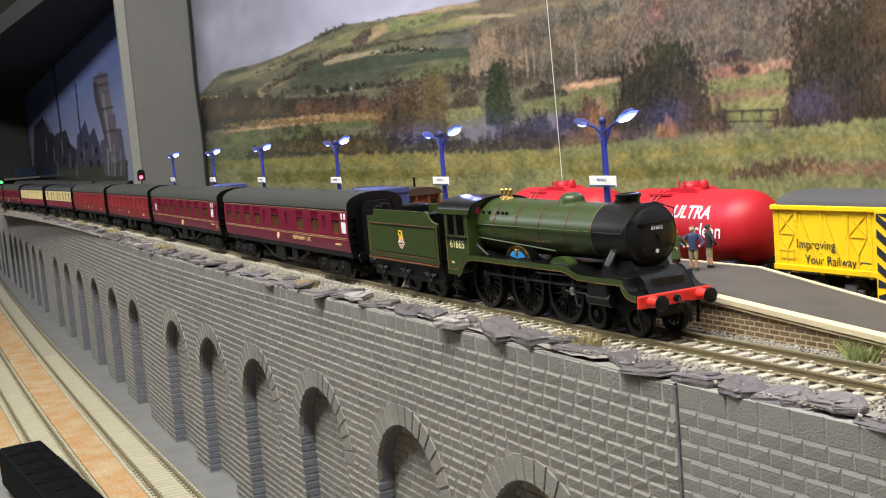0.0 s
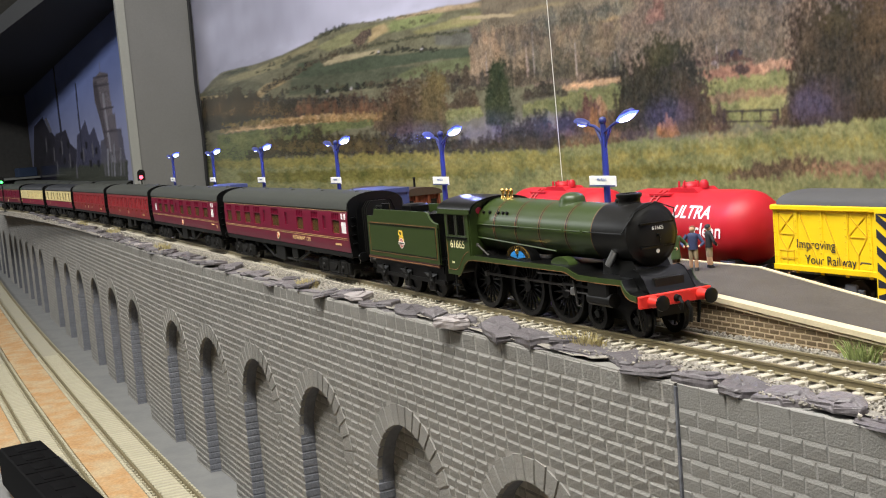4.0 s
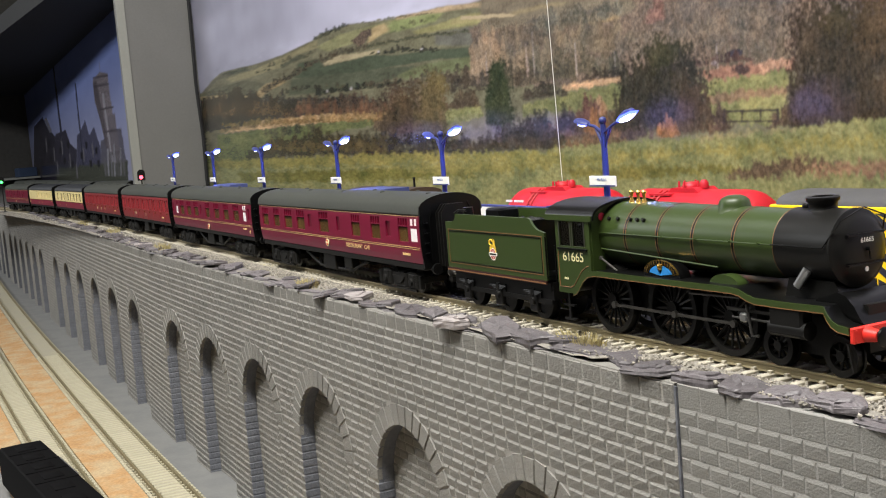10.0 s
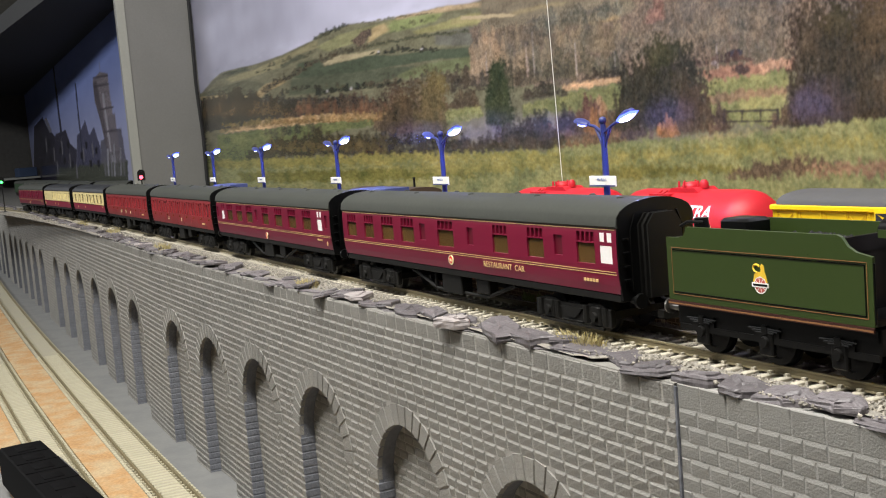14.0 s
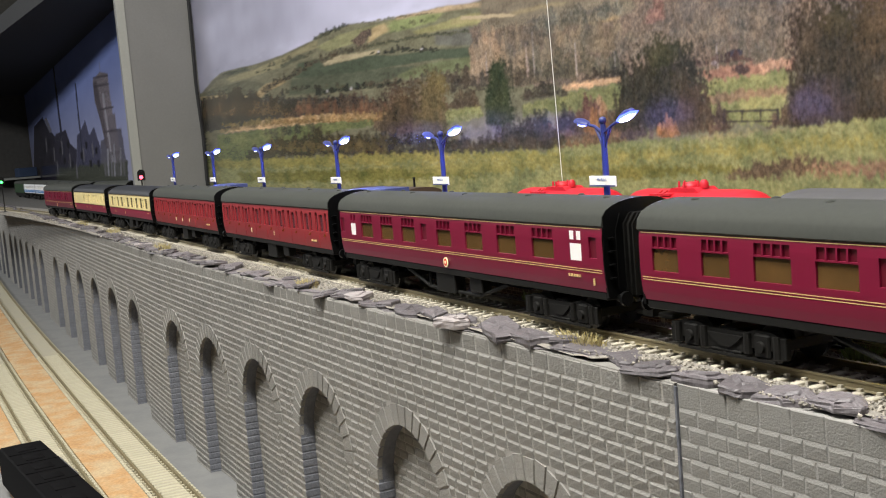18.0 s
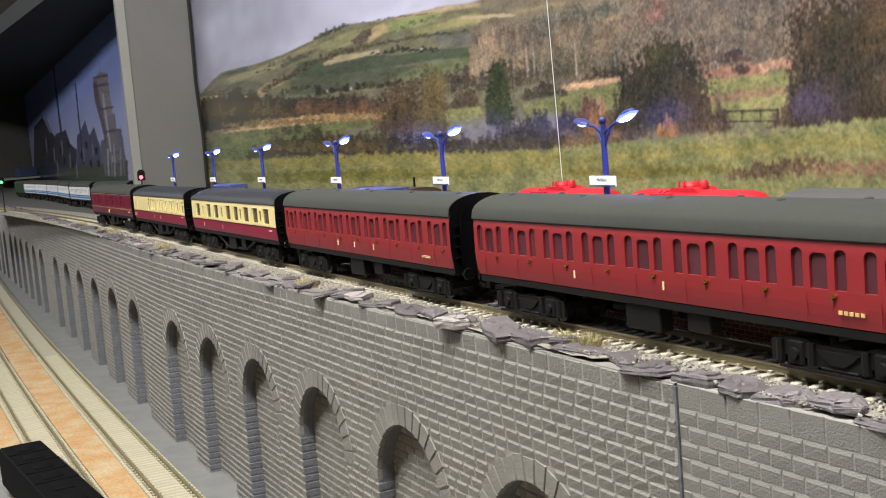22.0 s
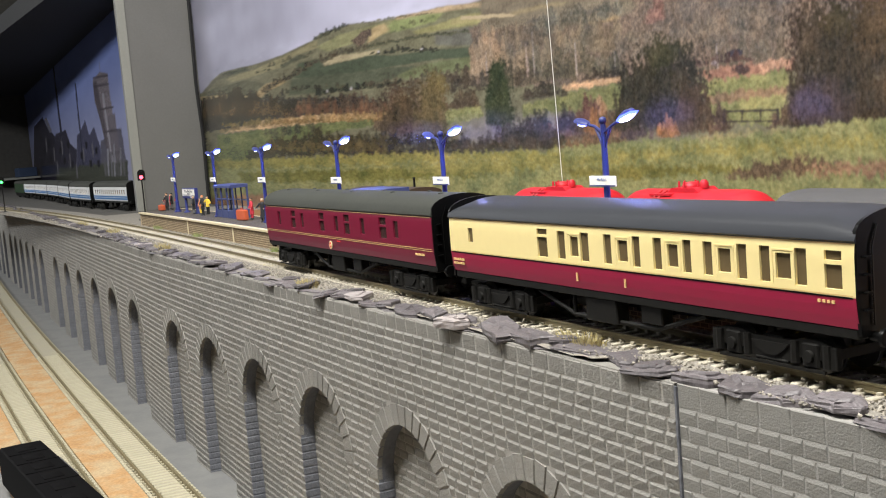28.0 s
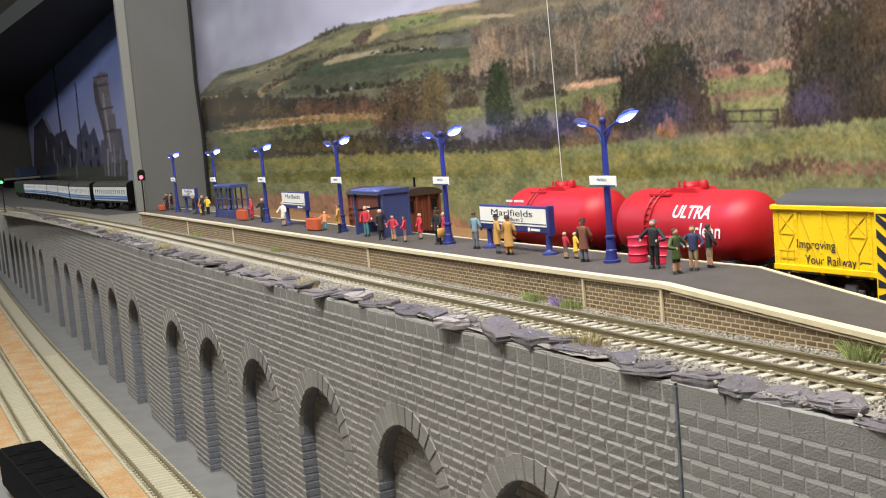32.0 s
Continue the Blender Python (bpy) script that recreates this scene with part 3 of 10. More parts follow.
# ---- pillar and far end ----
solid("upright_board", MB().box(-1876, -1862.3, 480, 700, -12, 560, c=1.0), M["pillar"], Matrix(), "grey painted upright board in front of the backdrop", "board", kind="structure")
# the board's lit edge, its brightness put into a paler strip
solid("edge_strip", MB().box(-1862.0, -1859.5, 479, 493, -10, 560), M["strip"], Matrix(), "lit edge of the grey upright board, painted paler", "batten", kind="structure")
slab("overhang", -5.78, -2.28, 0.50, 1.04, 0.436, 0.48, M["dark"], "dark shelf overhanging the far end of the layout", "shelf")

# ---- rolling stock ----
def profile_y(z, half=17.6):
    """Half width of a coach body at height z: turned under below the waist."""
    if z < 27:
        return half - 1.3 * ((27 - z) / 10.5) ** 2
    if z > 36:
        return half - 0.5 * ((z - 36) / 6) ** 2
    return half


def side_shell(mb, x0, x1, z0, z1, holes, sgn, half=17.6, thick=0.9, split=None):
    """One body side with real window openings. holes: (xa, xb, za, zb). split: (z, index) colour band below z."""
    xs = sorted({x0, x1} | {h[0] for h in holes} | {h[1] for h in holes})
    zs = sorted({z0, z1, 20.0, 23.0, 27.0, 36.0, 39.0} | {h[2] for h in holes} | {h[3] for h in holes} | ({split[0]} if split else set()))
    inside = lambda x, z: any(h[0] < x < h[1] and h[2] < z < h[3] for h in holes)
    Y = lambda z, o: sgn * (profile_y(z, half) - o)
    for xa, xb in zip(xs[:-1], xs[1:]):
        for za, zb in zip(zs[:-1], zs[1:]):
            if inside((xa + xb) / 2, (za + zb) / 2):
                continue
            mi = split[1] if split and (za + zb) / 2 < split[0] else 0
            mb.add([(xa, Y(za, 0), za), (xb, Y(za, 0), za), (xb, Y(zb, 0), zb), (xa, Y(zb, 0), zb)], [(0, 1, 2, 3)], mi)
            mb.add([(xa, Y(za, thick), za), (xb, Y(za, thick), za), (xb, Y(zb, thick), zb), (xa, Y(zb, thick), zb)], [(0, 1, 2, 3)], mi)
    for xa, xb, za, zb in holes:
        for a, b in (((xa, za), (xb, za)), ((xb, za), (xb, zb)), ((xb, zb), (xa, zb)), ((xa, zb), (xa, za))):
            mb.add([(a[0], Y(a[1], 0), a[1]), (b[0], Y(b[1], 0), b[1]), (b[0], Y(b[1], thick), b[1]), (a[0], Y(a[1], thick), a[1])], [(0, 1, 2, 3)], 0)


def roof_rows(x0, x1, z, rise, half, drop=0.0, n=12):
    rows = []
    for x, k in ((x0, 0.0), (x0 + 0.01, 1.0), (x1 - 0.01, 1.0), (x1, 0.0)) if not drop else ((x0, 0.55), (x0 + drop, 1.0), (x1 - drop, 1.0), (x1, 0.55)):
        ring = []
        kk = 1.0 if not drop else k
        for i in range(n + 1):
            a = math.pi * i / n
            c = math.cos(a)
            ring.append((x, -c * half, z + rise * kk * (math.sin(a) ** 0.72)))
        ring += [(x, half - 0.8, z - 0.8), (x, -half + 0.8, z - 0.8)]
        rows.append(ring)
    return rows


def wheel_mesh(r, spokes, mats, width=2.6, hub=2.2, disc=True):
    mb = MB()
    n = 28
    mb.lathe([(-width / 2, r - 2.0), (-width / 2, r), (width / 2, r), (width / 2, r - 2.0), (-width / 2, r - 2.0)], axis="y", n=n, cap=False)
    mb.lathe([(-width / 2 - 0.4, r - 1.1), (-width / 2 - 0.4, r + 0.7), (-width / 2 + 0.3, r + 0.5)], axis="y", n=n, cap=False)
    mb.lathe([(-1.6, hub), (1.6, hub)], axis="y", n=12)
    for i in range(spokes):
        a = 2 * math.pi * i / spokes
        mb.cyl((hub * 0.8 * math.sin(a), 0, hub * 0.8 * math.cos(a)), ((r - 1.6) * math.sin(a), 0, (r - 1.6) * math.cos(a)), 0.55, 0.42, 5)
    if not spokes and disc:
        mb.lathe([(-0.5, r - 1.8), (0.5, r - 1.8)], axis="y", n=n)
    return mb.mesh(mats, 50)


COACH_WHEEL = wheel_mesh(6.3, 0, M["dullsteel"])


def bogie(parent, x, base=33.0, heavy=True):
    b = thing("bogie", pose(x * 0.001, 0, 0), "", "")
    for k in ("label", "category"):
        if k in b:
            del b[k]
    b.parent = parent
    mb = MB()
    h = base / 2
    for s in (-1, 1):
        y = s * 13.3
        # pressed side frame, deep in the middle, with a raised bow over each axle
        mb.prism([(-h - 9, 9.6), (-h - 9, 6.6), (-h - 5, 5.4), (-h + 5, 5.4), (-h * 0.55, 3.4), (h * 0.55, 3.4), (h - 5, 5.4), (h + 5, 5.4), (h + 9, 6.6), (h + 9, 9.6),
                  (h + 4, 11.2), (h - 4, 11.2), (h * 0.5, 10.0), (-h * 0.5, 10.0), (-h + 4, 11.2), (-h - 4, 11.2)], y - 0.9, y + 0.9, "y")
        for e in (-1, 1):
            mb.box(e * h - 3.4, e * h + 3.4, y - 1.6, y + 1.8, 2.6, 10.4, c=0.6)
            mb.cyl((e * h, y, 6.3), (e * h, y + s * 2.6, 6.3), 2.2, 1.8, 10)
            for o in (-6.4, 6.4):
                mb.cyl((e * h + o, y + s * 0.6, 3.4), (e * h + o, y + s * 0.6, 10.2), 1.7, 1.7, 8)
            mb.box(e * (h + 8.5) - 1.6, e * (h + 8.5) + 1.6, y - 1.2, y + 1.2, 3.0, 10.0, c=0.3)
        mb.prism([(-8, 8.6), (8, 8.6), (5.5, 6.4), (2.5, 4.6), (-2.5, 4.6), (-5.5, 6.4)], y - 1.6, y + 1.6, "y")
        mb.box(-7, 7, y - 1.2, y + 1.4, 2.6, 3.6, c=0.3)
        mb.box(-h - 6, h + 6, y + s * 1.4 - 0.5, y + s * 1.4 + 0.5, 1.6, 2.5)
    mb.box(-4, 4, -13, 13, 7.5, 10.5)
    for e in (-1, 1):
        mb.box(e * (h + 8) - 1, e * (h + 8) + 1, -13, 13, 6, 9)
    part("bogie_frame", mb, M["under"], b)
    for e in (-1, 1):
        for s in (-1, 1):
            part("wheel", COACH_WHEEL, None, b, m=pose(e * h * 0.001, s * 0.0083, 0.0063, 0, 0, 0 if s > 0 else 180))
    return b


def ends(parent, x0, x1, half, z0, z1, rise, gangway=True, roofmat=None):
    for x, s in ((x0, -1), (x1, 1)):
        mb = MB()
        n = 14
        outline = [(-half + 1.2, z0), (half - 1.2, z0), (half, 27), (half - 0.5, z1)] + [
            (half * math.cos(math.pi * i / n), z1 + rise * math.sin(math.pi * i / n) ** 0.72) for i in range(1, n)] + [(-half + 0.5, z1), (-half, 27)]
        mb.prism(outline, x - 0.6, x + 0.6, "x")
        for y in (-12, 12):
            mb.tube([(x + s * 1.2, y, z0 + 3), (x + s * 1.2, y, z1 - 2), (x + s * 1.0, y * 0.8, z1 + 4)], 0.35, 5)
            for z in (22, 27, 32, 37):
                mb.box(x, x + s * 2.2, y * 1.2 - 1.2, y * 1.2 + 1.2, z, z + 0.6)
        part("end_panel", mb, M["black"], parent, "gloss black coach end with steps and pipes")
        if gangway:
            g = MB()
            w = 7.6
            for k in range(4):
                o, q = x + s * (0.6 + k * 1.5), x + s * (1.5 + k * 1.5)
                ww = w + (0.8 if k % 2 == 0 else 0.0)
                g.prism([(-ww, 15.5), (ww, 15.5), (ww, 42), (ww - 3, 46), (-ww + 3, 46), (-ww, 42)], min(o, q), max(o, q), "x")
            part("gangway", g, M["matblack"], parent, "black corridor connection")
        for y in (-11.5, 11.5):
            b = MB()
            b.cyl((x, y, 14.5), (x + s * 4.0, y, 14.5), 1.5, 1.3, 10)
            b.cyl((x + s * 4.0, y, 14.5), (x + s * 5.2, y, 14.5), 2.9, 2.7, 14)
            part("buffer", b, M["black"], parent)
        c = MB()
        c.box(min(x, x + s * 11), max(x, x + s * 11), -4.5, 4.5, 7.5, 9.5, c=0.5)
        c.box(min(x + s * 8, x + s * 11.5), max(x + s * 8, x + s * 11.5), -7, 7, 8.2, 11)
        part("coupling", c, M["matblack"], parent)


def coach(name, label, length, paint, holes, roof, lining=(), panes="pane", rise=9.3, cantrail=42.0, low=17.0, half=17.6, split=None, gang=True,
          bog=None, drop=0.0, blinds=(), truss=False, seats="seat"):
    """A bogie coach standing on its rails; x along it, its middle at the origin."""
    t = thing(name, Matrix(), label, "railway coach", "coaches of the train")
    h = length / 2
    mb = MB()
    for s in (-1, 1):
        side_shell(mb, -h, h, low, cantrail, holes, s, half, 0.9, split)
    mb.box(-h + 0.7, h - 0.7, -half + 1.8, half - 1.8, low, low + 0.8)
    part("body", mb, [paint, M["magenta"]], t, smooth=30)
    mb = MB()
    mb.rings(roof_rows(-h - 0.5, h + 0.5, cantrail, rise, half + 0.35, drop), True, True)
    part("roof", mb, roof, t, "matt dark grey arched roof", smooth=50)
    if roof is M["roof_grey"]:
        for i in range(9):
            rb = MB()
            x = -h + (i + 0.5) * length / 9
            rb.lathe([(cantrail + rise - 0.3, 1.6), (cantrail + rise + 0.5, 1.3), (cantrail + rise + 0.8, 0.5)], (x, 4 if i % 2 else -4, -0.35), n=8)
            part("roof_vent", rb, roof, t)
    ends(t, -h, h, half, low - 2, cantrail, rise, gang)
    uf = MB()
    uf.box(-h + 1, h - 1, -16.2, 16.2, low - 3.2, low, c=0.4)
    part("underframe", uf, M["under"], t)
    base = bog or 33.0
    bx = h - 21 - base / 2
    for x in (-bx, bx):
        bogie(t, x, base)
    bb = MB()
    for y in (-12, 12):
        bb.box(-16, 4, y - 3, y + 3, 4.5, low - 3, c=0.5)
        bb.box(18, 30, y - 2.6, y + 2.6, 7.0, low - 3, c=0.5)
    bb.cyl((-40, 0, 9), (-28, 0, 9), 3.2, 3.2, 12)
    part("battery_box", bb, M["under"], t)
    if truss:
        for y in (-13, 13):
            tr = MB()
            tr.tube([(-52, y, 13), (-26, y, 5.5), (26, y, 5.5), (52, y, 13)], 0.9, 6)
            rod = part("truss_rod", tr, M["under"], t)
            for x in (-26, 26):
                tr = MB()
                tr.cyl((x, y, 5.5), (x, y, 14), 0.8, 0.8, 6)
                part("truss_post", tr, M["under"], rod)
    for za, zb, x0, x1, m in lining:
        ln = MB()
        for s in (-1, 1):
            y0, y1 = profile_y(za, half) + 0.10, profile_y(zb, half) + 0.10
            ln.add([(x0, s * y0, za), (x1, s * y0, za), (x1, s * y1, zb), (x0, s * y1, zb)], [(0, 1, 2, 3)])
            ln.add([(x0, s * (y0 - 0.15), za), (x1, s * (y0 - 0.15), za), (x1, s * (y1 - 0.15), zb), (x0, s * (y1 - 0.15), zb)], [(0, 1, 2, 3)])
        part("lining", ln, m, t, smooth=0)
    merged = {}
    for i, (xa, xb, za, zb) in enumerate(holes):
        for s in (-1, 1):
            g = MB()
            y = s * (min(profile_y(za, half), profile_y(zb, half)) - 0.75)
            blind = any(abs((xa + xb) / 2 - b) < 0.6 for b in blinds) and s < 0
            if blind:
                y = s * (profile_y((za + zb) / 2, half) - 0.05)
            g.box(xa - (0 if blind else 0.1), xb + (0 if blind else 0.1), min(y, y - s * 0.25), max(y, y - s * 0.25), za, zb)
            ob = part("window", g, M["blind"] if blind else M["pane_vent" if panes == "pane_amber" and xb - xa < 7 else panes], t, "whitened lavatory window" if blind else "", smooth=0)
            ob.visible_shadow = blind
    inner = MB()
    inner.box(-h + 3, h - 3, -0.5, 0.5, low + 1, cantrail)
    k = int(length / 16)
    for i in range(k):
        x = -h + (i + 0.5) * length / k
        inner.box(x - 2.2, x + 2.2, -14.5, 14.5, low + 1, 31.5, c=0.6)
    part("seats", inner, M[seats], t, "brown moulded seats and partition", smooth=0)
    return t


def bars(parent, x, z, w, hgt, m, name="number_bar", y=-17.75, n=1, gap=0.7):
    """Small marks that cannot be read, as plain bars."""
    mb = MB()
    step = w / n
    for i in range(n):
        mb.box(x + i * step, x + (i + 1) * step - (gap if n > 1 else 0), y - 0.03, y + 0.3, z, z + hgt)
    return part(name, mb, m, parent, smooth=0)


def roundel(parent, x, z):
    mb = MB()
    mb.cyl((x, -17.4, z), (x, -17.78, z), 2.35, 2.35, 20)
    r = part("roundel", mb, M["cream_letter"], parent, "cream and red round badge")
    mb = MB()
    mb.cyl((x, -17.5, z), (x, -17.84, z), 1.75, 1.75, 16)
    part("roundel_centre", mb, M["red"], r)
    mb = MB()
    mb.box(x - 1.0, x + 0.9, -17.9, -17.6, z - 0.6, z + 0.7)
    part("roundel_emblem", mb, M["cream_letter"], r)


def vents_over(wins, z=35.9, top=39.6, n=4):
    """Ventilator slots over each broad window."""
    out = []
    for xa, xb, *_ in wins:
        k = (xb - xa) / n
        for i in range(n):
            out.append((xa + i * k + 0.35, xa + (i + 1) * k - 0.35, z, top))
    return out


def mk1_windows(spec):
    """spec: (centre, width, kind) with kind b broad, n narrow door light, l lavatory."""
    holes, broad = [], []
    for c, w, kind in spec:
        if kind == "b":
            holes.append((c - w / 2, c + w / 2, 27.6, 35.4))
            broad.append(holes[-1])
        elif kind == "n":
            holes.append((c - w / 2, c + w / 2, 29.6, 37.6))
        else:
            holes.append((c - w / 2, c + w / 2, 28.2, 34.8))
            holes.append((c - w / 2, c - w / 2 + w * 0.38, 36.2, 39.6))
            holes.append((c + w / 2 - w * 0.38, c + w / 2, 36.2, 39.6))
    return holes + vents_over(broad)


GOLD = M["gold_line"]


def mk1_lining(h):
    return ((40.7, 41.0, -h + 1, h - 1, GOLD), (25.1, 25.4, -h + 1, h - 1, GOLD), (24.2, 24.5, -h + 1, h - 1, GOLD))


# restaurant car, maroon
L = 268.0
spec = [(127.2, 7.5, "l"), (113.9, 12.2, "b"), (94.8, 6, "n"), (77.5, 12.8, "b"), (48.6, 13, "b"), (21.3, 5.8, "n"), (-3.5, 16.5, "b"), (-28.3, 6.2, "n"), (-46, 15.5, "b"),
        (-70.9, 15.5, "b"), (-95.8, 13, "b"), (-120.5, 13.5, "b")]
restaurant = coach("railway_coach", "maroon restaurant car with twin gold lines and dark grey roof", L, M["maroon"], mk1_windows(spec), M["roof_grey"],
                   mk1_lining(L / 2), blinds=(127.2, 124.87, 129.53), panes="pane_amber", truss=True)
lettering("lettering", "RESTAURANT  CAR", 3.5, GOLD, restaurant, side_m(50, -17.72, 21.8), "gold serif words", width=35)
roundel(restaurant, 0.6, 21.5)
bars(restaurant, 111.6, 20.8, 10, 1.1, GOLD, n=5)

L = 263.0
spec = [(125, 5, "n"), (113.5, 7.7, "l"), (89.5, 16.4, "b"), (60.2, 16, "b"), (30.9, 16.4, "b"), (1.0, 15, "b"), (-20.6, 6.2, "n"), (-38.8, 16, "b"), (-65.5, 16, "b"),
        (-92.3, 16, "b"), (-111.7, 6.8, "l"), (-127.5, 5, "n")]
composite = coach("railway_coach", "maroon composite coach with twin gold lines and dark grey roof", L, M["maroon"], mk1_windows(spec), M["roof_grey"],
                  mk1_lining(L / 2), blinds=(113.5, 111.11, 115.89, -111.7), panes="pane_amber", truss=True)
roundel(composite, 1.2, 20.0)
bars(composite, 107.6, 21.8, 9, 1.0, GOLD, n=5)
bars(composite, 124.5, 19.4, 0.8, 2.6, GOLD, "class_mark")


def suburban_holes(L, n=9):
    out = []
    k = L / n
    for i in range(n):
        c = -L / 2 + (i + 0.5) * k
        for o, w, za in ((-8.2, 4.4, 27.5), (0, 6.6, 27.5), (8.2, 4.4, 27.5)):
            out.append((c + o - w / 2, c + o + w / 2, za, 39.2 if o else 38.0))
    return out


def suburban(ones, numx):
    t = coach("railway_coach", "plain crimson suburban coach with compartment windows", 243.0, M["crimson"], suburban_holes(243.0), M["roof_grey"], gang=False, rise=9.6, panes="pane_smoke", seats="seat_smoke")
    for x in ones:
        bars(t, x, 21.0, 0.8, 3.0, M["cream_letter"], "class_mark")
    bars(t, numx, 20.8, 10, 1.1, GOLD, n=5)
    k = 243.0 / 9
    for i in range(9):
        mb = MB()
        x = -121.5 + (i + 0.5) * k + 5.0
        mb.box(x, x + 1.6, -18.1, -17.5, 25.4, 26.2)
        mb.box(x - 0.2, x + 0.6, -18.4, -17.5, 24.6, 25.4)
        part("door_handle", mb, M["brass"], t)
        for o, w, top in ((-13.2, 4.4, 39.2), (-5.0, 6.6, 38.0), (3.2, 4.4, 39.2)):
            for sx in (-1, 1):
                # rounded upper corners of the lights
                cn, e = MB(), x + o + sx * w / 2
                cn.prism([(e, top), (e - sx * 1.5, top), (e - sx * 0.6, top - 0.45), (e - sx * 0.2, top - 1.0), (e, top - 1.8)], -17.5, -16.7, "y")
                part("window_corner", cn, M["crimson"], t, smooth=0)
        ln = MB()
        ln.box(x - 10.2, x - 9.9, -17.68, -17.5, 18, 26)
        part("door_seam", ln, M["crimson"], t, smooth=0)
    return t


suburban_a = suburban((-44, 10), 88)
suburban_b = suburban((-26.7, -0.8, 26.8), 89)

# cream over crimson coaches with black-blue roofs
L = 242.0
cc = []
for a, b in ((-106.1, -92.4), (-69, -56.1), (-45.5, -31.8), (-9.2, 5.0), (13.8, 27), (41.7, 55.5), (65.3, 79.3), (92.2, 106.3)):
    cc.append((a, b, 28.0, 38.6))
for a, b in ((-85, -80), (-23.8, -18.4), (30.5, 36.2), (82, 87.8)):
    cc.append((a, b, 29.5, 37.0))
blood_a = coach("railway_coach", "cream over crimson corridor coach with black roof", L, M["cream"], cc, M["roof_blue"],
                ((25.6, 26.1, -L / 2 + 1, L / 2 - 1, M["black"]), (26.3, 26.6, -L / 2 + 1, L / 2 - 1, GOLD), (40.9, 41.3, -L / 2 + 1, L / 2 - 1, GOLD)),
                split=(26.0, 1), drop=14.0, truss=True, gang=False, rise=8.2, panes="pane_tan", seats="seat_tan")
for x in (-81.3, -21.3):
    bars(blood_a, x, 20.0, 0.9, 3.0, M["gold_line"], "class_mark")
bars(blood_a, 104.5, 23.2, 7, 0.9, GOLD, n=4)
for a, b, z0, z1 in cc:
    if b - a > 8:
        mb = MB()
        mb.box(a + 0.3, b - 0.3, -15.9, -15.5, 31.6, 32.5)
        part("window_bar", mb, M["pillar"], blood_a, "grey bar behind the glass", smooth=0)
L = 240.0
SETS = ((-29, -23.6, -20, -14.6, -13.2, -7.6), (2, 6.8, 10.8, 16.6, 19.4, 23.8), (31.2, 35.8, 39, 44.5, 47, 51.2), (57.2, 61.6, 64.4, 70.2, 73, 77.4), (83, 87.4, 89.8, 96, 97.6, 102.2))
cc = []
for a, b, c, d, e, f in SETS:
    cc += [(a, b, 28.0, 39.0), (c, d, 29.5, 37.2), (e, f, 28.0, 39.0)]
cc += [(109, 115.4, 28, 35.0), (109, 115.4, 36.2, 39.0), (-43.8, -36.4, 28, 36.0), (-43.8, -36.4, 37.0, 39.4), (-102.2, -98, 31, 37.4)]
blood_b = coach("railway_coach", "cream over crimson brake coach with black roof", L, M["cream"], cc, M["roof_blue"],
                ((25.6, 26.1, -L / 2 + 1, L / 2 - 1, M["black"]), (26.3, 26.6, -L / 2 + 1, L / 2 - 1, GOLD), (40.9, 41.3, -L / 2 + 1, L / 2 - 1, GOLD)),
                split=(26.0, 1), drop=14.0, truss=True, gang=False, rise=8.2, panes="pane_tan", seats="seat_tan")
for x in (-17, 13.5):
    bars(blood_b, x, 20.0, 0.9, 3.2, M["gold_line"], "class_mark")
for z in (20.2, 22.0):
    bars(blood_b, -118, z, 11, 1.0, GOLD, n=4)
bars(blood_b, 106, 23.8, 7, 0.9, GOLD, n=4)
for _, _, c, d, _, _ in SETS:
    mb = MB()
    mb.box(c - 1.6, d + 1.6, -17.75, -17.4, 38.0, 38.5)
    mb.box(c - 1.6, c - 1.1, -17.75, -17.4, 28.0, 38.0)
    mb.box(d + 1.1, d + 1.6, -17.75, -17.4, 28.0, 38.0)
    part("window_moulding", mb, M["cream"], blood_b, smooth=0)

L = 267.0
sp = []
for c, w in ((72.7, 9.8), (20.1, 8.8), (-21.6, 8.8), (-75.0, 9)):
    sp += [(c - w / 2, c + w / 2, 28.0, 34.2), (c - w / 2, c + w / 2, 35.2, 39.2)]
for c in (90, 43.9, 3.2, -57.5, -103.9):
    sp.append((c - 3, c + 3, 29.0, 37.8))
brake = coach("railway_coach", "maroon brake coach with twin gold lines and dark grey roof", L, M["maroon"], sp, M["roof_grey"], mk1_lining(L / 2), panes="pane_dark", truss=True)
roundel(brake, -8.7, 20.2)
bars(brake, 112.5, 21.6, 11, 1.0, GOLD, n=5)
bars(brake, 2.5, 22.6, 5, 0.7, M["red"])

# ---- steam locomotive; x counts from its middle, 125 mm ahead of the tender's badge ----
loco = thing("steam_locomotive", Matrix(), "lined green express steam locomotive with black smokebox and red buffer beam", "locomotive")
X = lambda d: d - 125.0
AXIS = 37.3


def ring_x(d, r, z=AXIS, n=36):
    return [(X(d), r * math.cos(2 * math.pi * i / n), z + r * math.sin(2 * math.pi * i / n)) for i in range(n)]


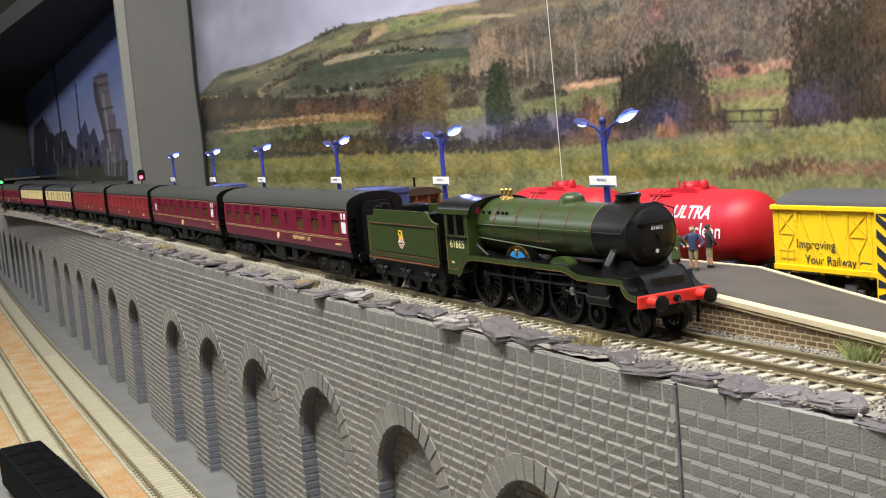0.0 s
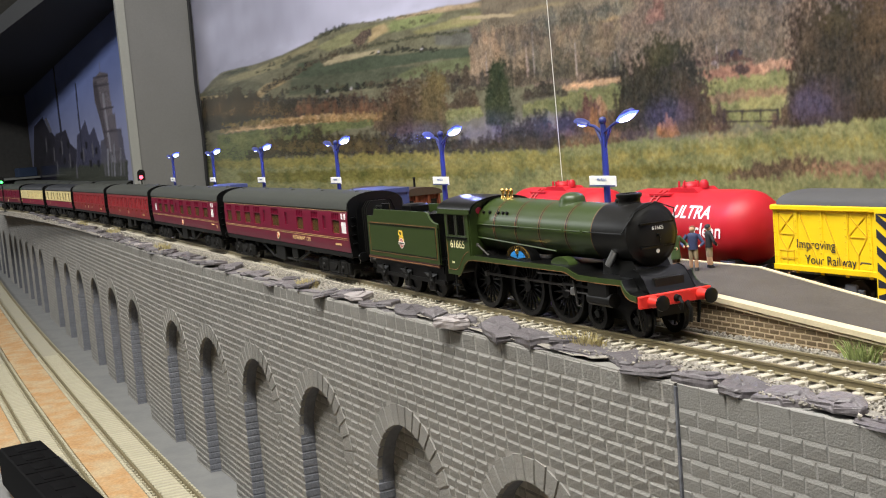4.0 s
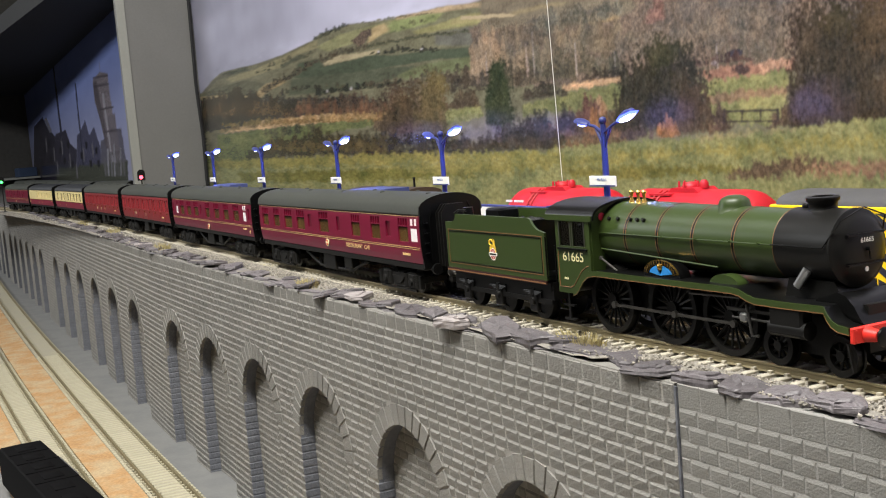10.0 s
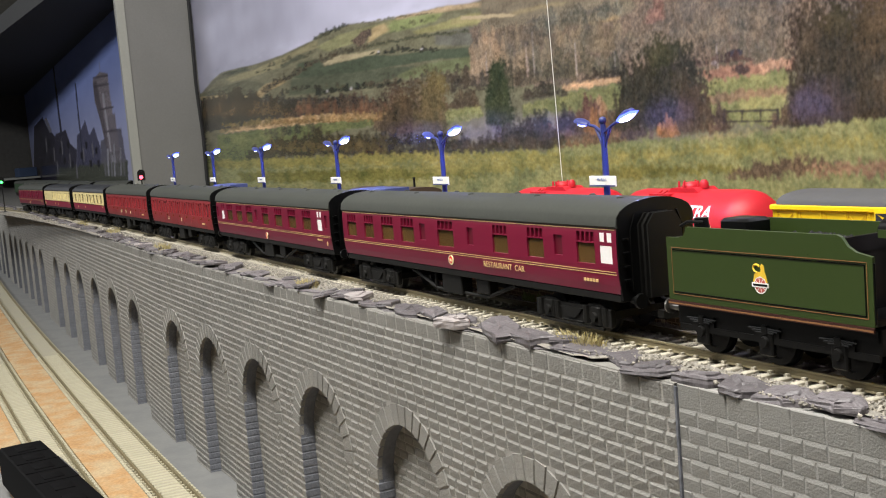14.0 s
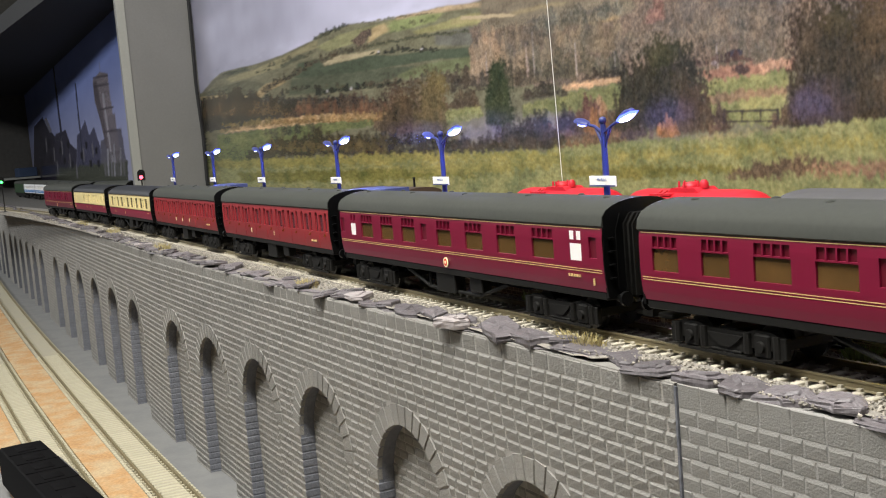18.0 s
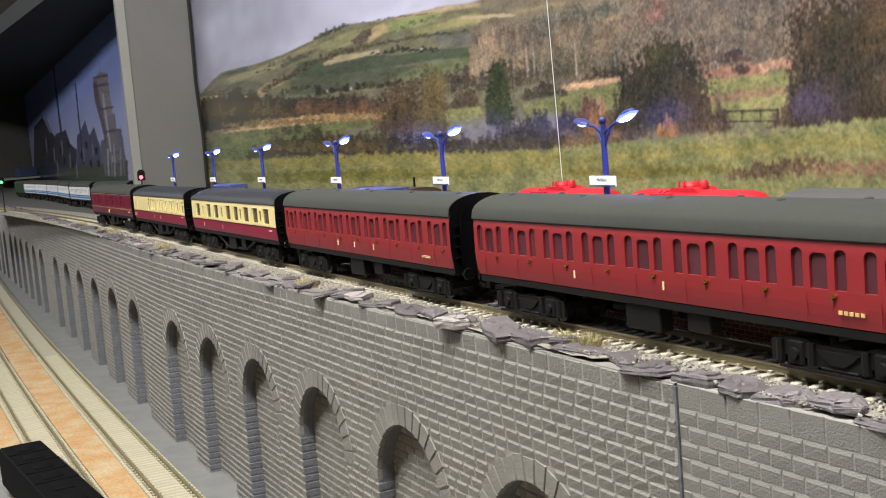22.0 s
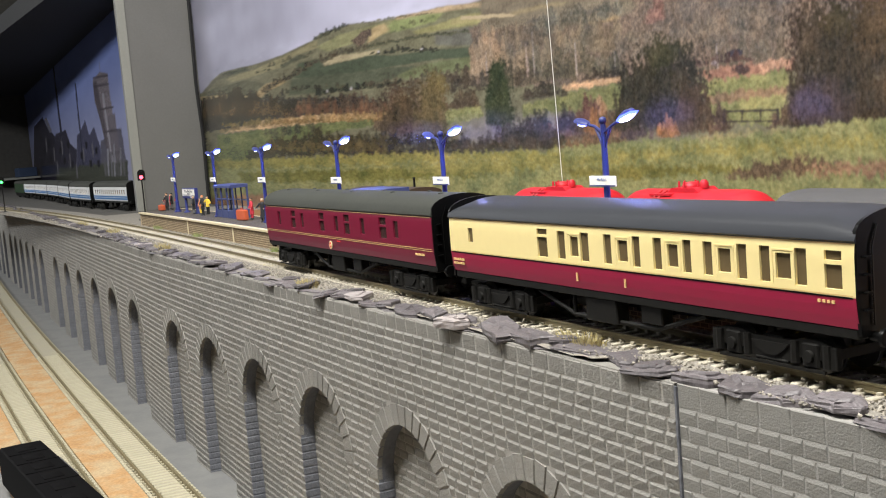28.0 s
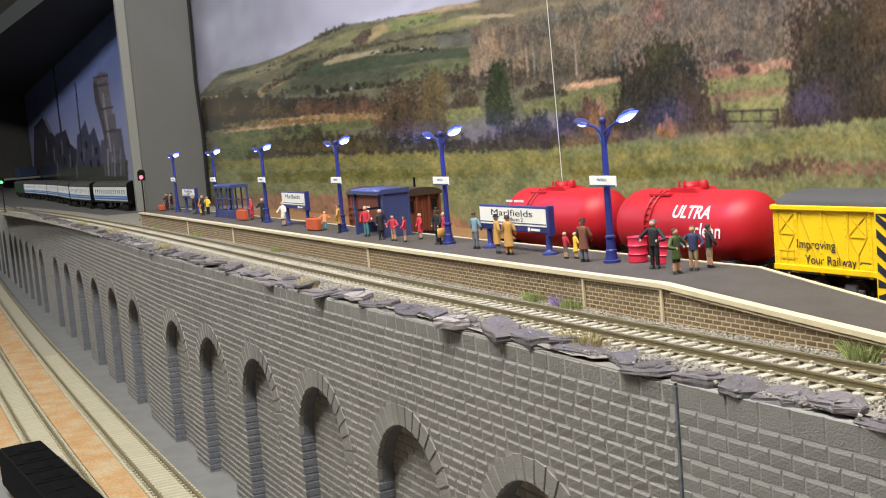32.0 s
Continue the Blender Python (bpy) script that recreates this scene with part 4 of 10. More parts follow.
mb = MB()
mb.rings([ring_x(d, r) for d, r in ((75, 12.3), (98, 12.2), (120, 11.7), (165, 11.1))], True, True)
part("boiler", mb, M["green"], loco, "satin green boiler", smooth=50)
for d, r in ((91.5, 12.25), (109.5, 11.95), (127.7, 11.55), (147.3, 11.32)):
    for o, w, m, e in ((0, 0.95, M["black"], 0.10), (-0.62, 0.28, M["orange_line"], 0.16), (0.62, 0.28, M["orange_line"], 0.16)):
        mb = MB()
        mb.rings([ring_x(d + o - w / 2, r + e), ring_x(d + o + w / 2, r + e)])
        part("boiler_band", mb, m, loco)
mb = MB()
mb.rings([ring_x(d, r) for d, r in ((165.0, 11.5), (165.2, 11.66), (165.5, 11.5))])
part("boiler_band", mb, M["orange_line"], loco)
mb = MB()
mb.rings([ring_x(d, r) for d, r in ((165.4, 11.6), (186.0, 11.6), (187.0, 11.9), (188.0, 11.9), (188.4, 11.2), (188.6, 10.4), (189.6, 9.6), (190.9, 7.0), (191.5, 3.0), (191.6, 0.6))], True, True)
part("smokebox", mb, M["matblack"], loco, "matt black smokebox with round dished door", smooth=50)
mb = MB()
mb.box(X(190.4), X(191.6), -7.6, 7.6, AXIS + 4.1, AXIS + 4.7)
mb.box(X(190.4), X(191.6), -7.6, 7.6, AXIS - 4.7, AXIS - 4.1)
mb.cyl((X(191.3), 0, AXIS), (X(192.8), 0, AXIS), 0.7, 0.5, 8)
mb.tube([(X(192.4), 0, AXIS), (X(192.4), 0.3, AXIS - 3.2)], 0.28, 5)
part("door_strap", mb, M["black"], loco)
lettering("number", "61665", 2.0, M["white"], loco, pose(X(191.75) * 0.001, 0, (AXIS + 2.6) * 0.001, 90, 0, 90), "small white numerals", width=5.2)
mb = MB()
mb.cyl((X(190.3), 0, AXIS - 6.0), (X(191.2), 0, AXIS - 6.0), 0.8, 0.8, 12)
part("shed_plate", mb, M["white"], loco)
# chimney, dome, valves
mb = MB()
mb.lathe([(46.6, 6.0), (47.8, 4.6), (48.8, 4.2), (50.6, 4.3), (51.2, 5.0), (52.2, 5.0), (52.5, 4.4), (52.5, 3.2), (48.5, 3.0)], (X(175.5), 0, 0), n=24)
mb.box(X(168.0), X(170.5), -1.4, 1.4, 48.4, 50.4, c=0.4)
part("chimney", mb, M["matblack"], loco, "black flared chimney", smooth=50)
mb = MB()
mb.lathe([(46.0, 7.2), (47.6, 5.7), (49.2, 5.3), (50.6, 5.0), (51.6, 4.0), (52.3, 2.4), (52.5, 0.4)], (X(136.8), 0, 0), n=28)
part("dome", mb, M["green"], loco, "rounded green steam dome", smooth=60)
for d in (83.0, 87.0, 90.5):
    mb = MB()
    mb.lathe([(48.8, 1.3), (50.0, 1.0), (50.6, 0.6), (52.4, 0.7), (53.2, 1.1), (53.8, 0.6)], (X(d), -1.5, 0), n=10)
    part("safety_valve", mb, M["brass"], loco, "polished brass safety valve", smooth=50)
for d in (80.5, 86.0, 93.5, 97.5, 101.0):
    mb = MB()
    mb.cyl((X(d), -10.0, AXIS + 6.3), (X(d), -11.2, AXIS + 7.0), 0.75, 0.7, 10)
    part("washout_plug", mb, M["matblack"], loco)
mb = MB()
mb.tube([(X(76), -12.6, AXIS + 1.4), (X(165), -12.1, AXIS + 1.2)], 0.26, 5)
for d in (97, 113, 130, 147, 160):
    mb.cyl((X(d), -11.2, AXIS + 1.3), (X(d), -12.7, AXIS + 1.3), 0.4, 0.4, 6)
part("handrail", mb, M["green"], loco)
mb = MB()
mb.tube([(X(165), -12.1, AXIS + 1.2), (X(186), -12.3, AXIS + 1.2), (X(190.5), -9.0, AXIS + 9.0), (X(191), 0, AXIS + 12.2), (X(190.5), 9.0, AXIS + 9.0), (X(186), 12.3, AXIS + 1.2)], 0.26, 5)
part("handrail", mb, M["black"], loco, "black handrail bent round the smokebox front")
mb = MB()
mb.tube([(X(77), -12.6, AXIS - 4.6), (X(100), -12.4, AXIS - 5.6), (X(140), -11.5, AXIS - 7.6)], 0.35, 5)
part("pipe", mb, M["green"], loco)
mb = MB()
mb.tube([(X(77.5), -13.9, 29.6), (X(87.5), -13.7, 25.0)], 0.42, 8)
mb.cyl((X(78.2), -14.4, 29.3), (X(78.2), -13.4, 29.3), 0.7, 0.7, 10)
part("reach_rod", mb, M["rodsteel"], loco, "bright steel reversing rod beside the firebox")
mb = MB()
mb.cyl((X(173.5), -10.0, 26.0), (X(177.5), -9.4, 31.5), 1.5, 1.5, 12)
part("steam_pipe", mb, M["steel"], loco, "worn steel outside steam pipe", smooth=50)
# smokebox saddle and front footplate casing
mb = MB()
mb.prism([(X(166), 21.5), (X(190), 21.5), (X(186), 28.0), (X(168), 28.0)], -8.0, 8.0, "y")
part("saddle", mb, M["matblack"], loco)
front = [(189.6, 22.0), (190.6, 20.0), (192.2, 18.2), (194.6, 17.1), (198.6, 16.7)]
mb = MB()
up = [(X(181), 22.3), (X(189.6), 25.2), (X(192.5), 24.3), (X(195.5), 21.5), (X(197.4), 18.4), (X(198.6), 17.0), (X(189.6), 16.6), (X(181), 20.0)]
mb.prism(up, -10.2, 10.2, "y")
part("front_casing", mb, M["black"], loco, "curved black front casing", smooth=35)
mb = MB()
for y in (-10.4, 10.4):
    mb.prism([(a, b + 0.35) for a, b in up[:6]] + [(X(190), 20), (X(182), 21)], y - 0.25, y + 0.25, "y")
part("casing_edge", mb, M["black"], loco)
# running plate with its two steps
plate = [(62.0, 15.6), (64.2, 16.4), (66.4, 18.4), (69.0, 21.4), (72.4, 23.6), (77.5, 24.3), (110, 24.3), (151, 24.4), (154.5, 24.0), (158.0, 22.7), (161.5, 21.9), (175, 21.8)] + front
mb = MB()
rows = [[(X(d), -16.6, z - 0.5), (X(d), 16.6, z - 0.5), (X(d), 16.6, z + 0.25), (X(d), -16.6, z + 0.25)] for d, z in plate]
mb.rings(rows, True, True)
part("running_plate", mb, M["black"], loco, smooth=35)
for sgn in (-1, 1):
    mb = MB()
    rows = [[(X(d), sgn * 16.7, z - 1.9), (X(d), sgn * 16.2, z - 1.9), (X(d), sgn * 16.2, z + 0.3), (X(d), sgn * 16.7, z + 0.3)] for d, z in plate]
    mb.rings(rows, True, True)
    part("valance", mb, M["green"], loco, smooth=35)
    mb = MB()
    rows = [[(X(d), sgn * 16.78, z - 1.88), (X(d), sgn * 16.6, z - 1.88), (X(d), sgn * 16.6, z - 1.64), (X(d), sgn * 16.78, z - 1.64)] for d, z in plate]
    mb.rings(rows, True, True)
    part("valance_line", mb, M["orange_line"], loco)
# cab
side = [(X(52), 15.4), (X(62), 15.4)] + [(X(d), z) for d, z in plate[1:6]] + [(X(77.5), 25), (X(75.0), 33.0), (X(75.0), 44.2), (X(52.0), 44.2)]
for sgn in (-1, 1):
    mb = MB()
    lower = [(X(52), 14.6), (X(61.5), 14.6), (X(64.0), 15.5), (X(66.4), 17.6), (X(69.0), 20.6), (X(72.4), 23.0), (X(75), 23.8), (X(75), 33.2), (X(52), 33.2)]
    mb.prism(lower, sgn * 16.5, sgn * 15.7, "y")
    for a, b, z0, z1 in ((52, 54.5, 33.2, 44.2), (72.0, 75.0, 33.2, 44.2), (54.5, 72.0, 42.8, 44.2), (62.6, 63.6, 33.2, 42.8)):
        mb.box(X(a), X(b), min(sgn * 16.5, sgn * 15.7), max(sgn * 16.5, sgn * 15.7), z0, z1)
    part("cab_side", mb, M["green"], loco, smooth=20)
    for a, b in ((54.5, 62.6), (63.6, 72.0)):
        mb = MB()
        mb.box(X(a), X(b), sgn * 16.0 - 0.12, sgn * 16.0 + 0.12, 33.2, 42.8)
        part("cab_window", mb, M["pane"], loco, smooth=0).visible_shadow = False
        fr = MB()
        for q in ((a, a + 0.5), (b - 0.5, b)):
            fr.box(X(q[0]), X(q[1]), sgn * 16.65 - 0.1, sgn * 16.65 + 0.1, 33.4, 42.6)
        part("window_frame", fr, M["rodsteel"], loco, smooth=0)
    mb = MB()
    mb.box(X(53.5), X(73.5), sgn * 16.9 - 0.4, sgn * 16.9 + 0.4, 31.9, 32.6)
    part("arm_rest", mb, M["black"], loco)
    mb = MB()
    mb.tube([(X(50.6), sgn * 16.4, 17), (X(50.6), sgn * 16.4, 33)], 0.3, 5)
    part("handrail", mb, M["black"], loco)
    pts = [(53.2, 31.0), (53.2, 17.0), (60.5, 17.0), (63.0, 18.0), (65.6, 20.8), (68.4, 23.8), (71.5, 25.6), (73.6, 26.2)]
    mb = MB()
    mb.tube([(X(a), sgn * 16.55, z) for a, z in pts], 0.2, 4)
    part("cab_lining", mb, M["orange_line"], loco)
lettering("cab_number", "61665", 5.3, M["cream_letter"], loco, side_m(X(63.4), -16.56, 29.0), "cream painted numerals", width=13.8)
bars(loco, X(56.5), 20.0, 3.0, 0.9, M["cream_letter"], "small_mark", y=-16.5, n=3, gap=0.3)
mb = MB()
rows = []
for d in (45.5, 78.0):
    ring = []
    for i in range(15):
        a = math.pi * i / 14
        ring.append((X(d), -16.9 * math.cos(a), 44.0 + 6.7 * math.sin(a) ** 0.8))
    ring += [(X(d), -16.3 * math.cos(math.pi * i / 14), 43.4 + 6.6 * math.sin(math.pi * i / 14) ** 0.8) for i in range(14, -1, -1)]
    rows.append(ring)
mb.rings(rows, True, True)
part("cab_roof", mb, M["black"], loco, "arched matt black cab roof", smooth=50)
for s in (-1, 1):
    mb = MB()
    mb.box(X(46), X(77.5), s * 16.9 - 0.25, s * 16.9 + 0.25, 43.2, 45.4)
    part("roof_gutter", mb, M["green"], loco)
mb = MB()
mb.prism([(-15.6, 24.0), (15.6, 24.0), (15.6, 44.0)] + [(15.4 * math.cos(math.pi * i / 10), 44 + 6.0 * math.sin(math.pi * i / 10) ** 0.8) for i in range(1, 10)] + [(-15.6, 44.0)], X(74.6), X(75.4), "x")
part("cab_front", mb, M["green"], loco)
# front windows: the tanker's red glow is painted on as opaque colour
for s in (-1, 1):
    mb = MB()
    mb.cyl((X(75.3), s * 10.6, 44.6), (X(75.7), s * 10.6, 44.6), 1.5, 1.5, 14)
    part("spectacle", mb, M["drum_red"], loco, "round cab front window painted red for the tanker's glow")
mb = MB()
mb.box(X(52), X(75), -15.5, 15.5, 22.0, 23.0)
mb.box(X(68), X(74), -9, 9, 23, 38, c=1.0)
mb.cyl((X(66), -5, 30), (X(68.2), -5, 30), 1.6, 1.6, 10)
part("cab_fittings", mb, M["matblack"], loco)
mb = MB()
mb.tube([(X(67), -9, 36.5), (X(67), -3, 37.5), (X(67), 3, 36.5)], 0.4, 5)
part("regulator", mb, M["red"], loco)
# nameplate over the middle splasher, small splasher ahead
for sgn in (-1, 1):
    for c, r, m, nm in ((112.8, 8.8, M["black"], "splasher"), (143.6, 6.0, M["green"], "splasher")):
        mb = MB()
        k = 6.2 / r
        mb.prism([(X(c) + r * math.cos(math.pi * i / 14) * 1.12, 24.4 + (6.2 if m is M["black"] else 3.2) * math.sin(math.pi * i / 14)) for i in range(15)], sgn * (13.2 if m is M["black"] else 12.6), sgn * 8.5, "y")
        part(nm, mb, m, loco, smooth=40)
arc = lambda r0, r1, y, a0=0.12, a1=0.88, k=0.66: [(X(112.8) + r0 * math.cos(math.pi * t) * 1.08, 24.9 + r0 * k * math.sin(math.pi * t)) for t in [a0 + (a1 - a0) * i / 16 for i in range(17)]] + [
    (X(112.8) + r1 * math.cos(math.pi * t) * 1.08, 24.9 + r1 * k * math.sin(math.pi * t)) for t in [a1 - (a1 - a0) * i / 16 for i in range(17)]]
mb = MB()
mb.prism(arc(8.8, 6.4, 0, 0.06, 0.94), -13.9, -13.2, "y")
plate_ob = part("nameplate", mb, M["brass"], loco, "curved brass nameplate over blue panels")
mb = MB()
mb.prism(arc(8.5, 6.7, 0, 0.08, 0.92), -14.0, -13.5, "y")
part("plate_ground", mb, M["black"], plate_ob)
for i in range(13):
    t = 0.14 + 0.72 * i / 12
    c = (X(112.8) + 7.6 * math.cos(math.pi * t) * 1.08, 24.9 + 7.6 * 0.66 * math.sin(math.pi * t))
    mb = MB()
    mb.box(c[0] - 0.3, c[0] + 0.3, -14.1, -13.9, c[1] - 0.55, c[1] + 0.55)
    part("letter_bar", mb, M["brass"], plate_ob, smooth=0)
for a0, a1 in ((0.08, 0.42), (0.58, 0.92)):
    mb = MB()
    pts = [(X(112.8), 25.1)] + [(X(112.8) + 5.8 * math.cos(math.pi * t) * 1.08, 25.1 + 5.8 * 0.62 * math.sin(math.pi * t)) for t in [a0 + (a1 - a0) * i / 8 for i in range(9)]]
    mb.prism(pts, -13.9, -13.3, "y")
    part("blue_panel", mb, M["plate_blue"], plate_ob, "enamel blue quadrant")
mb = MB()
mb.lathe([(0, 1.4), (0.8, 1.3), (1.4, 0.4)], (X(112.8), -13.4, 28.2), axis="y", n=12)
mb.v = [(a, -26.8 - b, c) for a, b, c in mb.v]
part("plate_boss", mb, M["brass"], plate_ob)
# cylinders, motion brackets, buffer beam
for sgn in (-1, 1):
    mb = MB()
    mb.box(X(166.8), X(180.5), min(sgn * 11, sgn * 16.3), max(sgn * 11, sgn * 16.3), 11.2, 20.6, c=0.8)
    mb.cyl((X(166.5), sgn * 13.8, 13.6), (X(181.4), sgn * 13.8, 13.6), 2.8, 2.8, 14)
    part("cylinder", mb, M["matblack"], loco, "boxy black outside cylinder")
    mb = MB()
    mb.tube([(X(148), sgn * 13.4, 14.4), (X(167), sgn * 13.4, 14.4)], 0.45, 6)
    mb.box(X(146), X(166), min(sgn * 12.9, sgn * 13.9), max(sgn * 12.9, sgn * 13.9), 16.6, 17.6)
    part("slide_bar", mb, M["dullsteel"], loco)
    mb = MB()
    mb.box(X(151.5), X(154.8), min(sgn * 12.4, sgn * 14.2), max(sgn * 12.4, sgn * 14.2), 13.2, 16.2, c=0.5)
    part("crosshead", mb, M["steel"], loco, "bright steel crosshead")
    mb = MB()
    mb.tube([(X(156), sgn * 14.8, 19.5), (X(158), sgn * 14.8, 9.5), (X(161), sgn * 14.8, 9.8)], 0.5, 6)
    mb.tube([(X(128), sgn * 13.8, 20.4), (X(152), sgn * 13.8, 21.0)], 0.5, 6)
    part("valve_rod", mb, M["dullsteel"], loco)
mb = MB()
mb.box(X(198.6), X(200.2), -16.4, 16.4, 12.4, 17.0, c=0.25)
beam = part("buffer_beam", mb, M["red"], loco, "bright red riveted buffer beam")
for i in range(22):
    mb = MB()
    y = -15.4 + 30.8 * (i % 11) / 10
    z = 16.2 if i < 11 else 13.2
    mb.lathe([(0, 0.3), (0.2, 0.26), (0.3, 0.1)], (X(200.2), y, z), axis="x", n=6)
    part("rivet", mb, M["red"], beam)
for y in (-11, 11):
    mb = MB()
    mb.lathe([(0, 2.3), (2.2, 2.0), (4.2, 1.6)], (X(200.2), y, 14.6), axis="x", n=16)
    b = part("buffer", mb, M["red"], loco, "red buffer stock with dark round head", smooth=40)
    mb = MB()
    mb.lathe([(4.2, 1.0), (5.6, 1.0), (5.8, 2.9), (6.5, 2.8), (6.9, 1.8)], (X(200.2), y, 14.6), axis="x", n=18)
    part("buffer_head", mb, M["black"], b, smooth=40)
mb = MB()
mb.lathe([(0, 1.4), (1.6, 1.2)], (X(200.2), 0, 14.6), axis="x", n=10)
mb.tube([(X(202), 0, 14.6), (X(203.5), 0, 13.0), (X(202.8), 0, 10.5), (X(201.8), 0, 12.0)], 0.6, 6)
part("coupling_hook", mb, M["matblack"], loco)
mb = MB()
mb.tube([(X(201), 4.0, 13), (X(203), 4.2, 10.0), (X(202.4), 4.2, 5.5)], 0.8, 6)
mb.tube([(X(196), -14, 12), (X(196.5), -12.6, 3.2)], 0.7, 5)
mb.tube([(X(196), 14, 12), (X(196.5), 12.6, 3.2)], 0.7, 5)
part("vacuum_pipe", mb, M["matblack"], loco)
mb = MB()
mb.box(X(60), X(197), -6.6, 6.6, 8.0, 22.0)
part("main_frame", mb, M["matblack"], loco)
mb = MB()
for s in (-1, 1):
    mb.box(X(160), X(194), s * 5.5 - 0.6, s * 5.5 + 0.6, 4.5, 10.0)
part("bogie_frame", mb, M["matblack"], loco)
for s in (-1, 1):
    mb = MB()
    mb.box(X(56), X(57.2), s * 14.9 - 0.3, s * 14.9 + 0.3, 3.5, 15.5)
    st_ = part("step_hanger", mb, M["matblack"], loco)
    for z in (3.5, 9.0):
        mb = MB()
        mb.box(X(53), X(60), s * 14.6 - 0.8, s * 14.6 + 0.8, z, z + 0.7)
        part("step", mb, M["matblack"], st_)

DRIVER = wheel_mesh(13.0, 0, M["matblack"], 2.8, 2.6, False)
PONY = wheel_mesh(6.3, 0, M["matblack"], 2.6, 1.6, False)


def spoke_mesh(r, hub):
    mb = MB()
    mb.cyl((0, 0, hub * 0.8), (0, 0, r - 1.6), 0.55, 0.42, 6)
    return mb.mesh(M["matblack"], 40)


SPOKES = {13.0: (spoke_mesh(13.0, 2.6), 18), 6.3: (spoke_mesh(6.3, 1.6), 10)}


def add_spokes(w, r):
    me, n = SPOKES[r]
    for i in range(n):
        part("spoke", me, None, w, m=pose(0, 0, 0, 0, 360 * i / n, 0))


drivers, ponies, rods = [], [], []
for d in (78.3, 113.2, 142.6):
    for s in (-1, 1):
        w = part("driving_wheel", DRIVER, None, loco, "black spoked driving wheel")
        add_spokes(w, 13.0)
        drivers.append((w, X(d), s * 8.6, 13.0, 0 if s > 0 else 180))
for d in (163.6, 188.8):
    for s in (-1, 1):
        w = part("bogie_wheel", PONY, None, loco, "black spoked bogie wheel")
        add_spokes(w, 6.3)
        ponies.append((w, X(d), s * 8.4, 6.3, 0 if s > 0 else 180))
for s in (-1, 1):
    mb = MB()
    mb.box(X(78.3) - 1, X(142.6) + 1, -0.35, 0.35, -0.5, 0.5, c=0.1)
    for d in (78.3, 113.2, 142.6):
        mb.cyl((X(d), -0.7, 0), (X(d), 0.7, 0), 1.25, 1.25, 14)
    rods.append((part("coupling_rod", mb, M["rodsteel"], loco, "worn steel coupling rod"), s * 12.0, 13.0))

# ---- tender ----
tender = thing("tender", Matrix(), "lined green locomotive tender with coal", "tender")
for sgn in (-1, 1):
    mb = MB()
    prof = [(-44, 18.0), (43, 18.0), (43, 37.6), (37.5, 38.6), (34.5, 40.2), (32.6, 42.6), (31.0, 43.2), (-33.6, 43.2), (-34.2, 41.4), (-35.4, 40.1), (-37.4, 39.5), (-44, 39.4)]
    mb.prism(prof, sgn * 16.3, sgn * 15.2, "y")
    part("tank_side", mb, M["green"], tender, smooth=25)
    mb = MB()
    for a, b in (((-41.5, 36.0), (41.0, 36.0)), ((-41.5, 20.2), (41.0, 20.2)), ((-41.5, 20.2), (-41.5, 36.0)), ((41.0, 20.2), (41.0, 36.0))):
        mb.tube([(a[0], sgn * 16.35, a[1]), (b[0], sgn * 16.35, b[1])], 0.15, 4)
    part("lining", mb, M["orange_line"], tender)
    mb = MB()
    for a, b in (((-40.9, 35.3), (40.4, 35.3)), ((-40.9, 20.9), (40.4, 20.9)), ((40.3, 20.9), (40.3, 35.3))):
        mb.tube([(a[0], sgn * 16.33, a[1]), (b[0], sgn * 16.33, b[1])], 0.22, 4)
    part("lining", mb, M["black"], tender)
    mb = MB()
    mb.box(-44, 43, sgn * 16.5 - 0.3, sgn * 16.5 + 0.3, 16.4, 17.9)
    part("sole_bar", mb, M["dark_red"], tender, "dark red sole bar edged with an orange line")
    mb = MB()
    mb.box(-44, 43, sgn * 16.82 - 0.06, sgn * 16.82 + 0.06, 16.75, 17.25)
    part("sole_line", mb, M["orange_line"], tender)
    mb = MB()
    mb.tube([(43.6, sgn * 16.3, 19), (43.6, sgn * 16.3, 36)], 0.35, 5)
    part("handrail", mb, M["black"], tender)
mb = MB()
mb.box(-44, -42.8, -15.3, 15.3, 18, 39.0)
part("tank_back", mb, M["black"], tender)
mb = MB()
mb.box(30, 31, -15.2, 15.2, 18, 42)
mb.box(-43, 31, -15.2, 15.2, 36.5, 37.5)
mb.box(31, 43, -15.2, 15.2, 18, 20)
mb.cyl((-34, -9, 40), (-34, -9, 45.6), 2.6, 2.4, 14)
mb.tube([(-40, -13, 43.0), (-36, -13, 44.6), (-28, -13, 44.6)], 0.6, 6)
mb.box(-38, -24, 2, 13, 37.4, 44.0, c=1.0)
part("tank_top", mb, M["black"], tender)
mb = MB()
cr = random.Random(5)
for i in range(220):
    x, y = cr.uniform(-20, 30), cr.uniform(-14, 14)
    z = 36.8 + 3.2 * (1 - abs(y) / 15) * (0.5 + 0.5 * math.sin((x + 22) / 53 * math.pi))
    r = cr.uniform(1.2, 2.4)
    v = [(x + r, y, z), (x - r, y, z), (x, y + r, z), (x, y - r, z), (x, y, z + r * 0.8), (x, y, z - r)]
    v = [(a + cr.uniform(-0.4, 0.4) * r, b + cr.uniform(-0.4, 0.4) * r, c) for a, b, c in v]
    mb.add(v, [(0, 2, 4), (2, 1, 4), (1, 3, 4), (3, 0, 4), (2, 0, 5), (1, 2, 5), (3, 1, 5), (0, 3, 5)])
tagged(part("coal", mb, M["coal"], tender, "heaped black coal", smooth=0), kind="stuff")
mb = MB()
mb.box(-43, 43, -13.5, 13.5, 9.5, 17)
